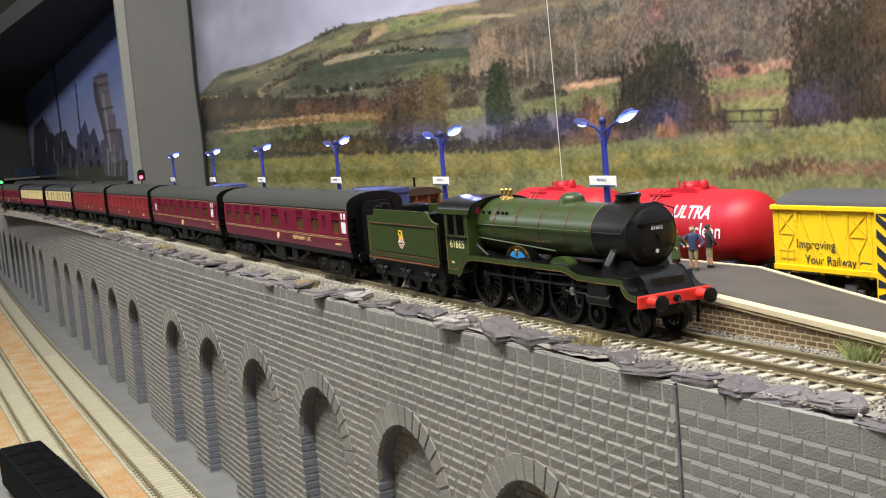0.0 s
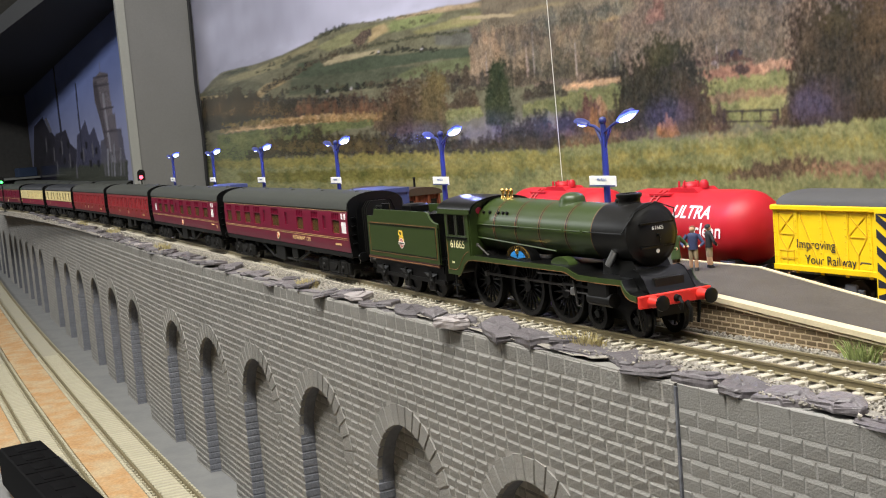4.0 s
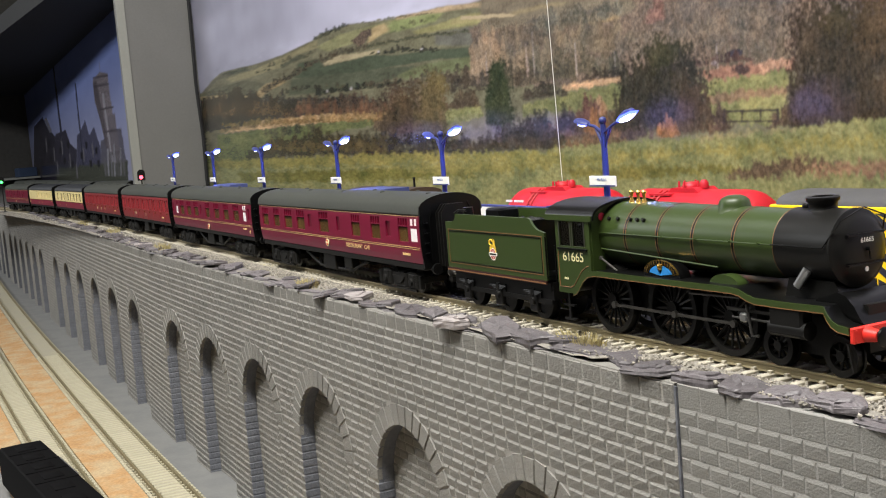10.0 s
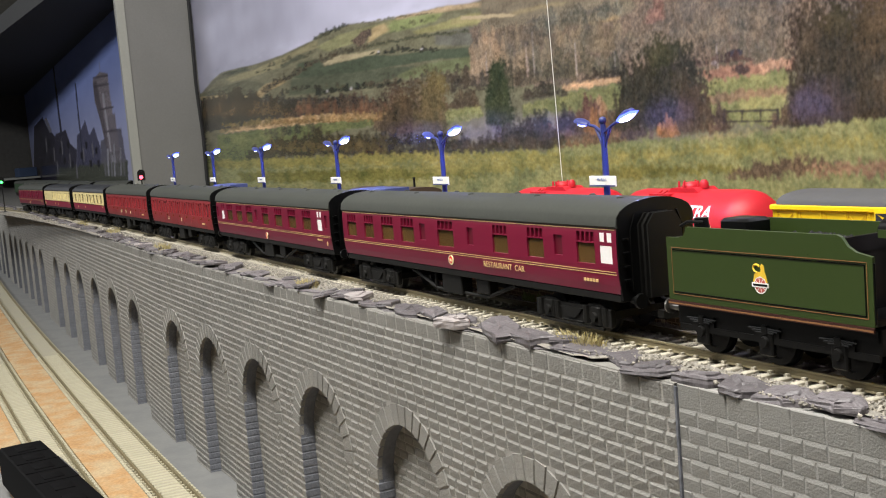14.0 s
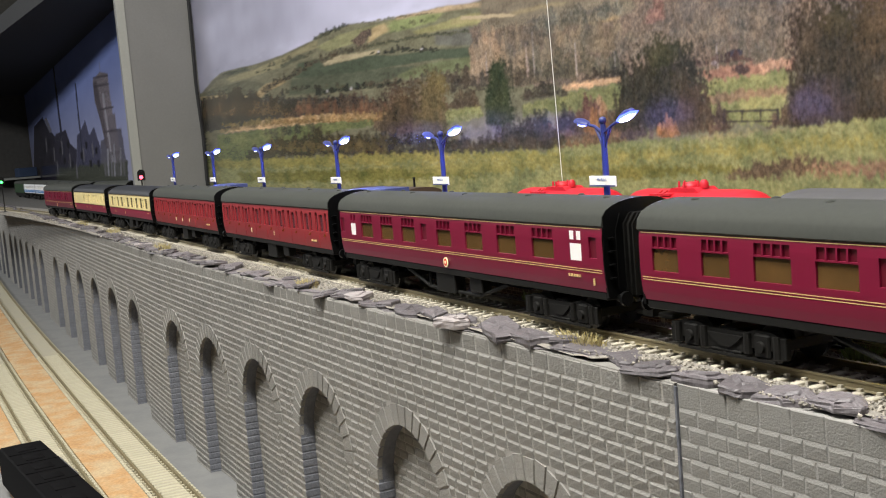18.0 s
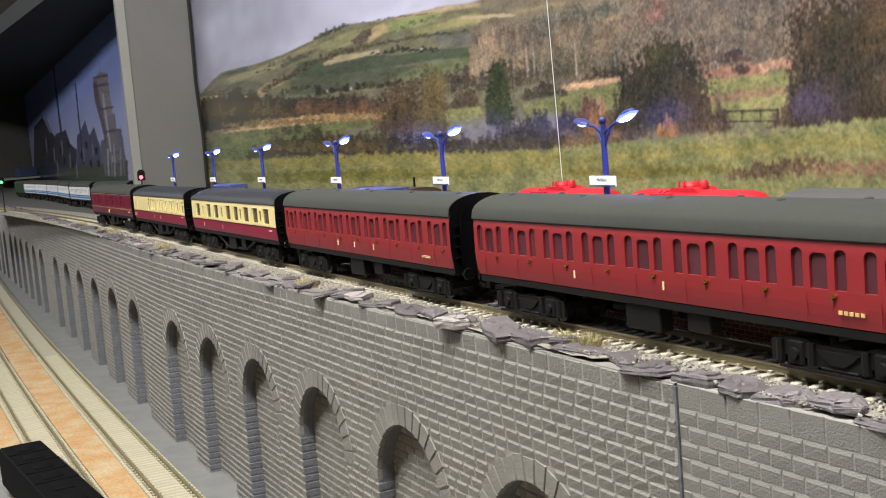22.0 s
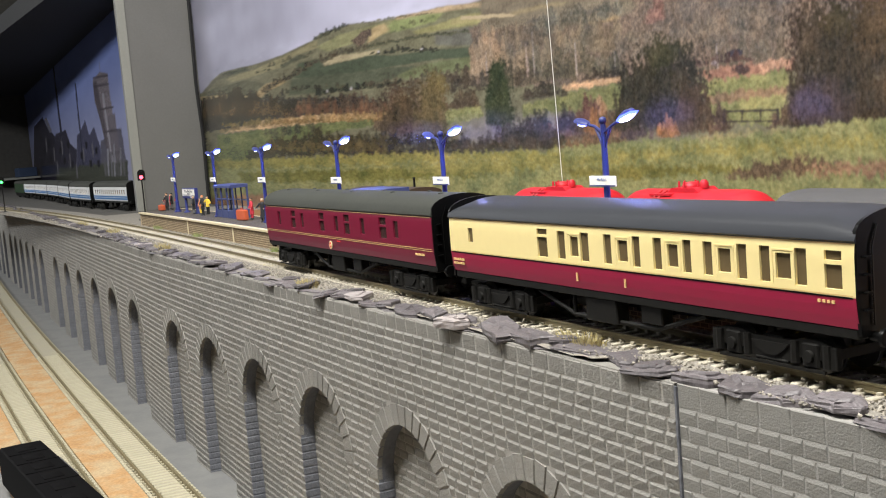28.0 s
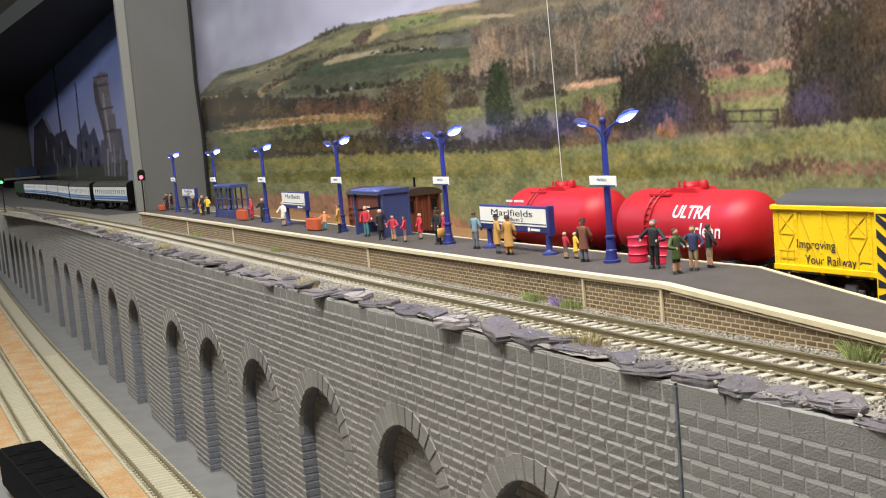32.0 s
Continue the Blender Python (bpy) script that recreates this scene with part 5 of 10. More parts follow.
for s in (-1, 1):
    for x in (-30.5, -1.2, 28.0):
        for k in range(3):
            mb.tube([(x - 7 + k * 1.6, s * 14.5, 12.2 - k * 0.6), (x, s * 14.6, 12.5 - k * 0.6), (x + 7 - k * 1.6, s * 14.5, 12.2 - k * 0.6)], 0.3, 5)
        mb.cyl((x, s * 14.0, 8.2), (x, s * 15.6, 8.2), 2.0, 1.6, 10)
        mb.box(x - 3, x + 3, s * 13.6 - 1, s * 13.6 + 1.2, 3.6, 11.5, c=0.5)
        mb.box(x - 1.4, x + 1.4, s * 14.4 - 0.6, s * 14.4 + 0.6, 10.4, 13.4, c=0.3)
    mb.box(-42, 42, s * 13.5 - 0.5, s * 13.5 + 0.5, 13.2, 16.4)
    mb.box(-42, 42, s * 13.5 - 0.5, s * 13.5 + 0.5, 7.6, 9.6)
    for x in (-30.5, -1.2, 28.0):
        mb.box(x - 5.5, x + 5.5, s * 13.5 - 0.5, s * 13.5 + 0.5, 9.6, 13.2)
part("tender_frame", mb, M["matblack"], tender)
for x in (-30.5, -1.2, 28.0):
    for s in (-1, 1):
        part("wheel", wheel_mesh(8.2, 0, M["matblack"]), None, tender, m=pose(x * 0.001, s * 0.0084, 0.0082, 0, 0, 0 if s > 0 else 180))
for x, s in ((-44, -1),):
    for y in (-11.5, 11.5):
        mb = MB()
        mb.cyl((x, y, 14.5), (x - 5, y, 14.5), 1.4, 1.3, 10)
        mb.cyl((x - 5, y, 14.5), (x - 6, y, 14.5), 2.8, 2.7, 14)
        part("buffer", mb, M["rodsteel"], tender, "steel buffer")
# heraldic badge as plain shapes
mb = MB()
mb.cyl((0, -16.25, 26.4), (0, -16.42, 26.4), 2.75, 2.75, 24)
badge = part("badge", mb, M["white"], tender, "painted badge: yellow beast over a red and white wheel")
mb = MB()
mb.cyl((0, -16.3, 26.4), (0, -16.47, 26.4), 2.35, 2.35, 24)
part("badge_wheel", mb, M["badge_red"], badge)
mb = MB()
for i in range(8):
    a = math.pi * i / 4 + 0.2
    mb.tube([(0, -16.47, 26.4), (2.3 * math.cos(a), -16.47, 26.4 + 2.3 * math.sin(a))], 0.1, 4)
part("badge_spokes", mb, M["white"], badge)
mb = MB()
mb.box(-3.5, 3.5, -16.56, -16.3, 25.7, 27.1)
part("badge_band", mb, M["white"], badge, smooth=0)
mb = MB()
mb.box(-3.1, 3.1, -16.6, -16.3, 26.05, 26.75)
part("badge_lettering", mb, M["black"], badge, smooth=0)
mb = MB()
mb.prism([(-3.0, 27.3), (-2.5, 27.2), (-1.9, 28.4), (0.0, 29.2), (1.9, 28.4), (2.5, 27.2), (3.0, 27.4), (2.5, 29.4), (1.9, 30.6), (1.9, 31.6), (1.6, 32.6), (0.7, 33.0), (0.2, 32.2), (0.5, 31.2), (0.1, 30.5), (-1.5, 30.4), (-2.5, 29.6)], -16.3, -16.45, "y")
mb.tube([(-2.2 + 1.35 * math.cos(a) + 0.8, -16.4, 31.6 + 1.2 * math.sin(a)) for a in [0.5 + 4.4 * i / 10 for i in range(11)]], 0.33, 5)
part("badge_beast", mb, mat("badge_yellow", (0.8, 0.52, 0.04), 0.5, var=0.05), badge, smooth=0)

# ---- platform furniture ----
def on_platform(s, w, turn=0.0):
    return on_line(s, w, (plat_z(s) + 0.02) * 0.001, turn)


def station_lamp():
    t = thing("platform_lamp", Matrix(), "blue twin-armed station lamp with lit blue-white heads", "lamp", "lamps along the platform")
    mb = MB()
    mb.lathe([(0, 4.2), (1.2, 4.2), (1.6, 3.2), (5.0, 2.6), (6.0, 2.7), (6.6, 2.2)], n=16)
    part("base", mb, M["blue"], t, smooth=40)
    mb = MB()
    mb.lathe([(6.0, 2.3), (11.5, 2.1), (12.0, 2.6), (12.8, 2.6), (13.4, 1.75), (40, 1.55), (64, 1.35), (66, 1.3)], n=14)
    part("post", mb, M["blue"], t, smooth=40)
    mb = MB()
    mb.lathe([(63, 1.3), (66, 1.1), (66.6, 1.7), (67.6, 1.9), (68.8, 1.5), (69.4, 0.3)], n=12)
    part("finial", mb, M["blue"], t, smooth=50)
    for s, reach, tilt in ((-1, 11.5, 0.2), (1, 13.5, 0.32)):
        mb = MB()
        mb.tube([(0, 0, 61.5), (s * reach * 0.55, 0, 65.0), (s * (reach + 1), 0, 66.2 + (1.2 if s > 0 else 0))], 0.75, 7)
        mb.tube([(0, 0, 53.0), (s * 2.4, 0, 58.5), (s * 6.0, 0, 64.6)], 0.7, 7)
        part("arm", mb, M["blue"], t)
        mb = MB()
        x0, z0 = s * reach, 66.0 + (1.4 if s > 0 else 0)
        rows = []
        for k, (u, r) in enumerate(((0, 1.2), (2.5, 2.6), (6.0, 3.1), (9.5, 2.4), (11.0, 0.8))):
            rows.append([(x0 + s * u, r * math.cos(a), z0 + u * tilt + 0.75 * r * max(math.sin(a), -0.15)) for a in [2 * math.pi * i / 12 for i in range(12)]])
        mb.rings(rows, True, True)
        hd = part("lamp_head", mb, M["blue"], t, smooth=50)
        mb = MB()
        rows = []
        for u, r in ((1.2, 1.7), (5.5, 3.1), (10.2, 2.0)) if s > 0 else ((3.6, 0.9), (5.5, 1.6), (8.2, 1.1)):
            rows.append([(x0 + s * u, r * math.cos(a), z0 + u * tilt - 0.5 + 0.7 * r * min(math.sin(a), 0.0) - (0.0 if s > 0 else 0.1)) for a in [2 * math.pi * i / 12 for i in range(12)]])
        mb.rings(rows, True, True)
        # added emissive shell: the blue halo given a shape, no part of the lamp
        halo = MB()
        rows = []
        for u, r in ((-0.2, 1.9), (5.5, 3.9), (11.6, 2.3)) if s > 0 else ((2.6, 1.2), (5.5, 2.2), (9.4, 1.5)):
            rows.append([(x0 + s * u, r * math.cos(a), z0 + u * tilt - 0.25 + 0.5 * r * min(math.sin(a), 0.0)) for a in [2 * math.pi * i / 12 for i in range(12)]])
        halo.rings(rows, True, True)
        part("lens_rim", halo, M["lamp_halo"], hd, "added glowing shell for the blue halo round the lamp glass", smooth=50)
        part("lens", mb, M["lamp_glow"] if s > 0 else M["lamp_glow_small"], hd, "glowing blue-white lamp glass", smooth=50)
    mb = MB()
    mb.box(-10.6, 10.6, -2.6, -1.7, 36.6, 41.6, c=0.2)
    sg = part("sign_board", mb, M["white"], t, "small white station name board", smooth=0)
    lettering("sign_name", "Marlfields", 2.0, M["navy_pale"], sg, side_m(0, -2.72, 39.8), "dark station name")
    mb = MB()
    mb.box(-10.6, 10.6, -2.72, -2.6, 36.6, 37.3)
    part("sign_band", mb, M["blue"], sg, smooth=0)
    return t


lamp = station_lamp()
LAMPS = (-0.4225, -0.595, -0.777, -0.972, -1.1495, -1.337)
lamp.matrix_basis = on_platform(LAMPS[0], -0.0545)
for s in LAMPS[1:]:
    copy_thing(lamp, on_platform(s, -0.0545))


def name_board(s, length, name, z0, z1, sub):
    t = thing("station_name_board", on_platform(s, -0.056), "white station name board in a blue frame on two posts", "sign", "station name boards")
    h = length / 2
    for x in (-h + 7, h - 4):
        mb = MB()
        mb.lathe([(0, 4.2), (1.0, 4.0), (2.0, 2.2), (3.0, 1.7), (12, 1.6), (z1, 1.6)], (x, 1.0, 0), n=14)
        part("post", mb, M["blue"], t, smooth=40)
    mb = MB()
    mb.box(-h, h, -1.0, 1.6, z0, z1, c=0.3)
    part("frame", mb, M["blue"], t)
    mb = MB()
    mb.box(-h + 1.0, h - 2.0, -1.25, -0.9, z0 + (z1 - z0) * 0.24, z1 - 1.2)
    pn = part("panel", mb, M["white"], t, smooth=0)
    mb = MB()
    mb.box(-h + 1.0, h - 2.0, -1.34, -1.2, z0 + (z1 - z0) * 0.31, z0 + (z1 - z0) * 0.35)
    part("panel_line", mb, M["blue"], pn, smooth=0)
    lettering("station_name", name, (z1 - z0) * 0.36, M["navy"], pn, side_m(-0.5, -1.32, z0 + (z1 - z0) * 0.70), "dark blue station name", width=length * 0.60)
    if sub:
        lettering("platform_name", "Platform 2", (z1 - z0) * 0.24, M["navy"], pn, side_m(2, -1.32, z0 + (z1 - z0) * 0.46), "dark platform number", width=length * 0.26)
    mb = MB()
    mb.cyl((h - 20, -1.0, z0 + 1.6), (h - 20, -1.3, z0 + 1.6), 1.1, 1.1, 10)
    mb.box(h - 18, h - 9, -1.3, -0.9, z0 + 1.0, z0 + 2.2)
    part("small_mark", mb, M["white"], pn, smooth=0)
    mb = MB()
    mb.box(h - 1.2, h + 1.0, -1.4, 2.4, z0 - 1.2, z1 + 0.6, c=0.3)
    part("end_cap", mb, M["blue"], t)
    return t


name_board(-0.5155, 75.0, "Marlfields", 11.2, 25.3, True)
name_board(-0.893, 64.0, "Marlfields", 14.5, 29.0, False)
name_board(-1.277, 62.0, "Marlfields", 17.0, 29.0, True)


M["shelter_blue"] = mat("faded_shelter_blue", (0.046, 0.062, 0.18), 0.5, var=0.25, fine=400, coarse=40)


def shelter(s, w, length, depth, height, label, solid_end=True):
    """An open-fronted blue shelter; x along the platform, back panel away from the line."""
    t = thing("platform_shelter", on_platform(s, w), label, "shelter", "platform shelters")
    h = length / 2
    mb = MB()
    mb.prism([(-2.5, height), (depth + 1, height), (depth + 1, height + 3.2), (-1.0, height + 3.2), (-2.5, height + 2.0)], -h - 1.5, h + 1.5, "x")
    part("roof", mb, M["shelter_blue"], t)
    for x in (-h, h):
        for y in (0, depth):
            mb = MB()
            mb.box(x - 0.9, x + 0.9, y - 0.9, y + 0.9, 0, height, c=0.2)
            part("post", mb, M["shelter_blue"], t)
    mb = MB()
    mb.box(h - 0.5, h + 0.5, 0.9, depth - 0.9, 0.4, height if solid_end else 9.0)
    part("end_panel", mb, M["shelter_blue"], t, "solid blue end panel" if solid_end else "low blue end panel")
    for z0, z1 in ((0.6, 8), (17, 18.4)):
        mb = MB()
        mb.box(-h, h, depth - 0.4, depth + 0.4, z0, z1)
        part("back_panel", mb, M["shelter_blue"], t)
        mb = MB()
        mb.box(-h - 0.4, -h + 0.4, 0, depth, z0, z1)
        part("side_panel", mb, M["shelter_blue"], t)
    for x in (-h * 0.33, h * 0.33):
        mb = MB()
        mb.box(x - 0.6, x + 0.6, depth - 0.6, depth + 0.6, 0, height)
        part("mullion", mb, M["shelter_blue"], t)
    mb = MB()
    mb.box(-h + 3, h - 3, depth - 7, depth - 2, 5.4, 6.4)
    for x in (-h + 6, h - 6):
        mb.box(x - 0.6, x + 0.6, depth - 6, depth - 3, 0, 5.4)
    part("bench", mb, M["shelter_blue"], t)
    return t


shelter(-0.7100, -0.0500, 52.0, 19.0, 30.0, "open blue station shelter with a flat roof")
s1 = shelter(-1.108, -0.052, 64.0, 15.0, 31.0, "glazed blue station shelter with a flat roof", False)
mb = MB()
mb.box(-30, 30, -0.2, 0.2, 8, 30)
part("glazing", mb, M["pane"], s1, smooth=0).visible_shadow = False
for x in (-32, -11, 11, 32):
    mb = MB()
    mb.box(x - 0.8, x + 0.8, -0.9, 0.9, 0, 31)
    part("front_post", mb, M["shelter_blue"], s1)
for z0, z1 in ((0.4, 8), (19, 20.2)):
    mb = MB()
    mb.box(-32, 32, -0.5, 0.5, z0, z1)
    part("front_panel", mb, M["shelter_blue"], s1)

# ---- small painted dolls on the platform, one plain mesh each ----
SKIN = mat("doll_skin_paint", (0.62, 0.36, 0.22), 0.7, var=0.08)


def cloth(c):
    return mat("doll_paint", c, 0.7, var=0.15, fine=900, coarse=300)


PAINT = {k: cloth(c) for k, c in dict(brown=(0.17, 0.065, 0.035), grey=(0.16, 0.17, 0.19), black=(0.015, 0.015, 0.018), red=(0.52, 0.03, 0.05), yellow=(0.80, 0.55, 0.05),
         tan=(0.52, 0.28, 0.07), navy=(0.03, 0.04, 0.10), khaki=(0.33, 0.25, 0.15), green=(0.06, 0.10, 0.03), pale=(0.20, 0.30, 0.38), teal=(0.07, 0.22, 0.24),
         white=(0.75, 0.72, 0.66), maroon=(0.20, 0.04, 0.06), hair=(0.06, 0.03, 0.015), orange=(0.66, 0.22, 0.08), fair=(0.5, 0.42, 0.30)).items()}


def doll(s, w, height, top, legs, hair, turn, label, coat=0.0, arms=0.12, hat=False, bag=None, lean=0.0, bare=False):
    """A small standing doll: legs, coat, arms, head. coat: how far the coat hangs down the legs."""
    k = height / 21.0
    mb = MB()
    ell = lambda z, a, b, cx=0.0, cy=0.0: [(k * (cx + a * math.cos(2 * math.pi * i / 10)), k * (cy + b * math.sin(2 * math.pi * i / 10)), k * z) for i in range(10)]
    hip = 10.0
    for sx in (-1, 1):
        mb.rings([ell(0.0, 1.0, 1.6, sx * 1.35, -0.5), ell(0.9, 0.95, 1.4, sx * 1.35, -0.4), ell(1.5, 0.85, 0.95, sx * 1.3)], True, True, 5)
        mb.rings([ell(1.4, 0.72, 0.78, sx * 1.3), ell(3.4, 0.95, 1.0, sx * 1.25), ell(5.6, 0.85, 0.9, sx * 1.2)], True, True, 2 if bare else 1)
        mb.rings([ell(5.4, 1.05, 1.15, sx * 1.2), ell(hip, 1.3, 1.4, sx * 1.0)], True, True, 1)
    low = hip - coat * 6.5
    mb.rings([ell(low, 2.7 + coat * 0.5, 1.9 + coat * 0.3), ell(hip, 2.4, 1.7), ell(13.0, 2.15, 1.5), ell(16.0, 2.7, 1.6), ell(17.4, 2.2, 1.3), ell(17.9, 0.9, 0.9)], True, True, 0)
    for sx in (-1, 1):
        e = (sx * (3.4 + arms * 6), -0.4 - arms * 2, 13.0)
        hnd = (sx * (3.0 + arms * 2), -1.3 - arms * 6, 10.4 + arms * 4)
        mb.cyl([k * c for c in (sx * 2.5, 0, 16.8)], [k * c for c in e], 0.95 * k, 0.8 * k, 8, 0)
        mb.cyl([k * c for c in e], [k * c for c in hnd], 0.8 * k, 0.6 * k, 8, 0)
        mb.lathe([(-0.7 * k, 0.2 * k), (0, 0.65 * k), (0.7 * k, 0.2 * k)], [k * c for c in hnd], n=7, mi=2)
    mb.rings([ell(17.8, 0.7, 0.7), ell(18.2, 0.8, 0.8), ell(18.6, 1.25, 1.3), ell(19.6, 1.45, 1.5, 0, -0.05), ell(20.5, 1.2, 1.25), ell(20.9, 0.4, 0.5)], True, True, 2)
    if hat:
        mb.rings([ell(20.0, 2.1, 2.1), ell(20.2, 2.1, 2.1), ell(20.3, 1.5, 1.5), ell(21.4, 1.3, 1.3), ell(21.6, 0.4, 0.4)], True, True, 3)
    else:
        mb.rings([ell(19.2, 1.5, 1.3, 0, 0.4), ell(20.2, 1.55, 1.5, 0, 0.2), ell(21.0, 1.0, 1.1, 0, 0.1), ell(21.2, 0.2, 0.2)], True, True, 3)
    if bag:
        mb.box(k * 3.2, k * 5.0, -k * 3.2, k * 1.6, k * 4.2, k * 9.6, 4, c=0.3)
    q = new("platform_doll", mb.mesh([PAINT[top], PAINT[legs], SKIN, PAINT[hair], PAINT[bag or "brown"], PAINT["black"]], 50))
    q.matrix_basis = on_platform(s, w, turn) @ pose(0, 0, 0, lean, 0, 0)
    return tagged(q, label, "figurine", "small painted dolls on the platform")


doll(-0.4371, -0.0488, 21, "brown", "grey", "hair", 200, "small painted doll in a long brown coat on the platform", 0.55, hat=True)
doll(-0.4581, -0.0517, 13.4, "red", "grey", "fair", 180, "small child doll in a red top and grey shorts", bare=True)
doll(-0.4528, -0.0543, 13.2, "yellow", "hair", "fair", 170, "small child doll in a yellow coat", 0.6, bare=True)
doll(-0.3851, -0.0515, 22, "black", "black", "grey", 20, "small doll in black with elbows out on the platform", 0.0, 0.5)
doll(-0.3635, -0.0462, 19.5, "green", "hair", "hair", 100, "small doll in a green coat and dark stockings", 0.45, 0.45, bare=True)
doll(-0.3648, -0.0567, 19.4, "navy", "khaki", "brown", 40, "small doll in a navy jacket and khaki shorts", 0.0, 0.3, bare=True)
doll(-0.3654, -0.066, 19, "black", "khaki", "black", 160, "small doll in a black top and khaki shorts", 0.0, 0.2, bare=True)
doll(-0.5505, -0.0498, 21.5, "pale", "grey", "hair", 190, "small doll in a pale blue shirt and grey trousers")
doll(-0.5159, -0.045, 21.2, "tan", "grey", "black", 160, "small doll in a tan raincoat and black hat", 0.7, hat=True)
doll(-0.5021, -0.0442, 21.6, "tan", "tan", "hair", 200, "small doll in a long tan raincoat", 0.8)
doll(-0.6003, -0.0501, 22.4, "black", "black", "black", 10, "small doll in a dark suit and hat holding a brown case", 0.3, hat=True, bag="tan")
doll(-0.6100, -0.0590, 18.5, "red", "grey", "fair", 10, "small doll in a red jacket behind the dark-suited one")
doll(-0.6451, -0.0587, 17, "red", "grey", "fair", 0, "small child doll in a red dress", 0.6, bare=True)
doll(-0.656, -0.0443, 17.2, "red", "khaki", "hair", 30, "small child doll in a red jacket and shorts", 0.0, 0.35, bare=True)
doll(-0.6395, -0.0451, 16.9, "red", "khaki", "hair", 330, "small child doll in a red jacket", 0.0, 0.3, bare=True)
doll(-0.6742, -0.0431, 20.6, "black", "black", "fair", 80, "small doll in yellow and black stripes", 0.5)
doll(-0.7121, -0.0479, 21.4, "red", "teal", "fair", 30, "small doll in a red sweater and teal trousers")
doll(-0.7667, -0.048, 21.8, "tan", "black", "hair", 330, "small doll in a tan coat and dark trousers", 0.45)
doll(-0.8092, -0.0513, 15.2, "orange", "teal", "orange", 60, "small crouching doll in orange and teal", 0.2, 0.5, lean=-18)
doll(-0.9013, -0.0475, 21, "white", "maroon", "fair", 20, "small doll in a white blouse and maroon skirt", 0.5, 0.4, bare=True)
doll(-0.9804, -0.0532, 22, "black", "black", "fair", 40, "small doll in a long dark robe and yellow scarf", 0.95, 0.4)
doll(-1.0392, -0.0596, 21, "red", "red", "hair", 0, "small doll in red beside a suitcase", 0.7)
doll(-1.2005, -0.0511, 22, "black", "black", "orange", 10, "small doll in black near the far shelter", 0.5)
doll(-1.2300, -0.0560, 18, "orange", "yellow", "hair", 10, "small doll in orange and yellow", 0.4)
doll(-1.4000, -0.0560, 22, "black", "black", "hair", 10, "small doll in a black coat and white shirt", 0.8, 0.4)
doll(-1.4080, -0.0640, 21, "black", "grey", "black", 340, "small doll in dark clothes at the platform end", 0.5)
doll(-1.4130, -0.0720, 20, "red", "red", "hair", 10, "small doll in red at the platform end", 0.5)

doll(-1.4230, -0.0600, 18, "maroon", "brown", "hair", 20, "small seated-height doll in dark red at the platform end", 0.6)
doll(-1.4310, -0.0680, 19, "red", "brown", "black", 350, "small doll in a red coat among the group", 0.6)
doll(-1.2130, -0.0600, 20, "yellow", "black", "hair", 30, "small doll in a yellow jacket and dark trousers", 0.2, 0.4)
doll(-1.2450, -0.0520, 21, "black", "grey", "fair", 350, "small doll in a dark coat by the name board", 0.7)

# luggage and drums
for s, w, k in ((-1.040, -0.0500, 1.0), (-0.816, -0.0447, 0.95), (-1.405, -0.050, 0.7)):
    t = thing("suitcase", on_platform(s, w, 8), "orange-brown upright suitcase on the platform", "suitcase", "suitcases on the platform")
    mb = MB()
    mb.box(-10 * k, 10 * k, -2.4, 2.4, 0.3, 10.5 * k, c=0.8)
    part("shell", mb, M["suitcase"], t)
    mb = MB()
    mb.tube([(-2.5, 0, 10.5 * k), (-2.2, 0, 12 * k), (2.2, 0, 12 * k), (2.5, 0, 10.5 * k)], 0.4, 5)
    part("handle", mb, M["suitcase"], t)
for s, w in ((-0.4117, -0.0621), (-0.3965, -0.0655)):
    t = thing("oil_drum", on_platform(s, w), "ribbed pinkish-red oil drum on the platform", "drum", "oil drums")
    mb = MB()
    mb.lathe([(0, 4.4), (0.4, 4.7), (3.6, 4.5), (4.0, 4.9), (4.5, 4.5), (7.6, 4.5), (8.1, 4.9), (8.6, 4.5), (11.6, 4.5), (12.1, 4.75), (12.2, 4.4), (11.8, 4.2)], n=22)
    part("shell", mb, M["drum_red"], t, smooth=40)
    mb = MB()
    mb.cyl((1.8, 1.5, 11.8), (1.8, 1.5, 12.3), 0.7, 0.7, 8)
    part("bung", mb, M["drum_red"], t)
t = thing("luggage_case", on_platform(-0.3790, -0.0560, 20), "pale grey flat case leaning beside a doll", "case")
mb = MB()
mb.prism([(-2.8, 0), (2.8, 0), (1.6, 8.2), (-1.6, 8.2)], -0.9, 0.9, "y")
part("case_body", mb, M["pillar"], t)
mb = MB()
mb.tube([(-0.8, 0, 8.2), (-0.6, 0, 9.2), (0.6, 0, 9.2), (0.8, 0, 8.2)], 0.3, 5)
part("handle", mb, M["black"], t)


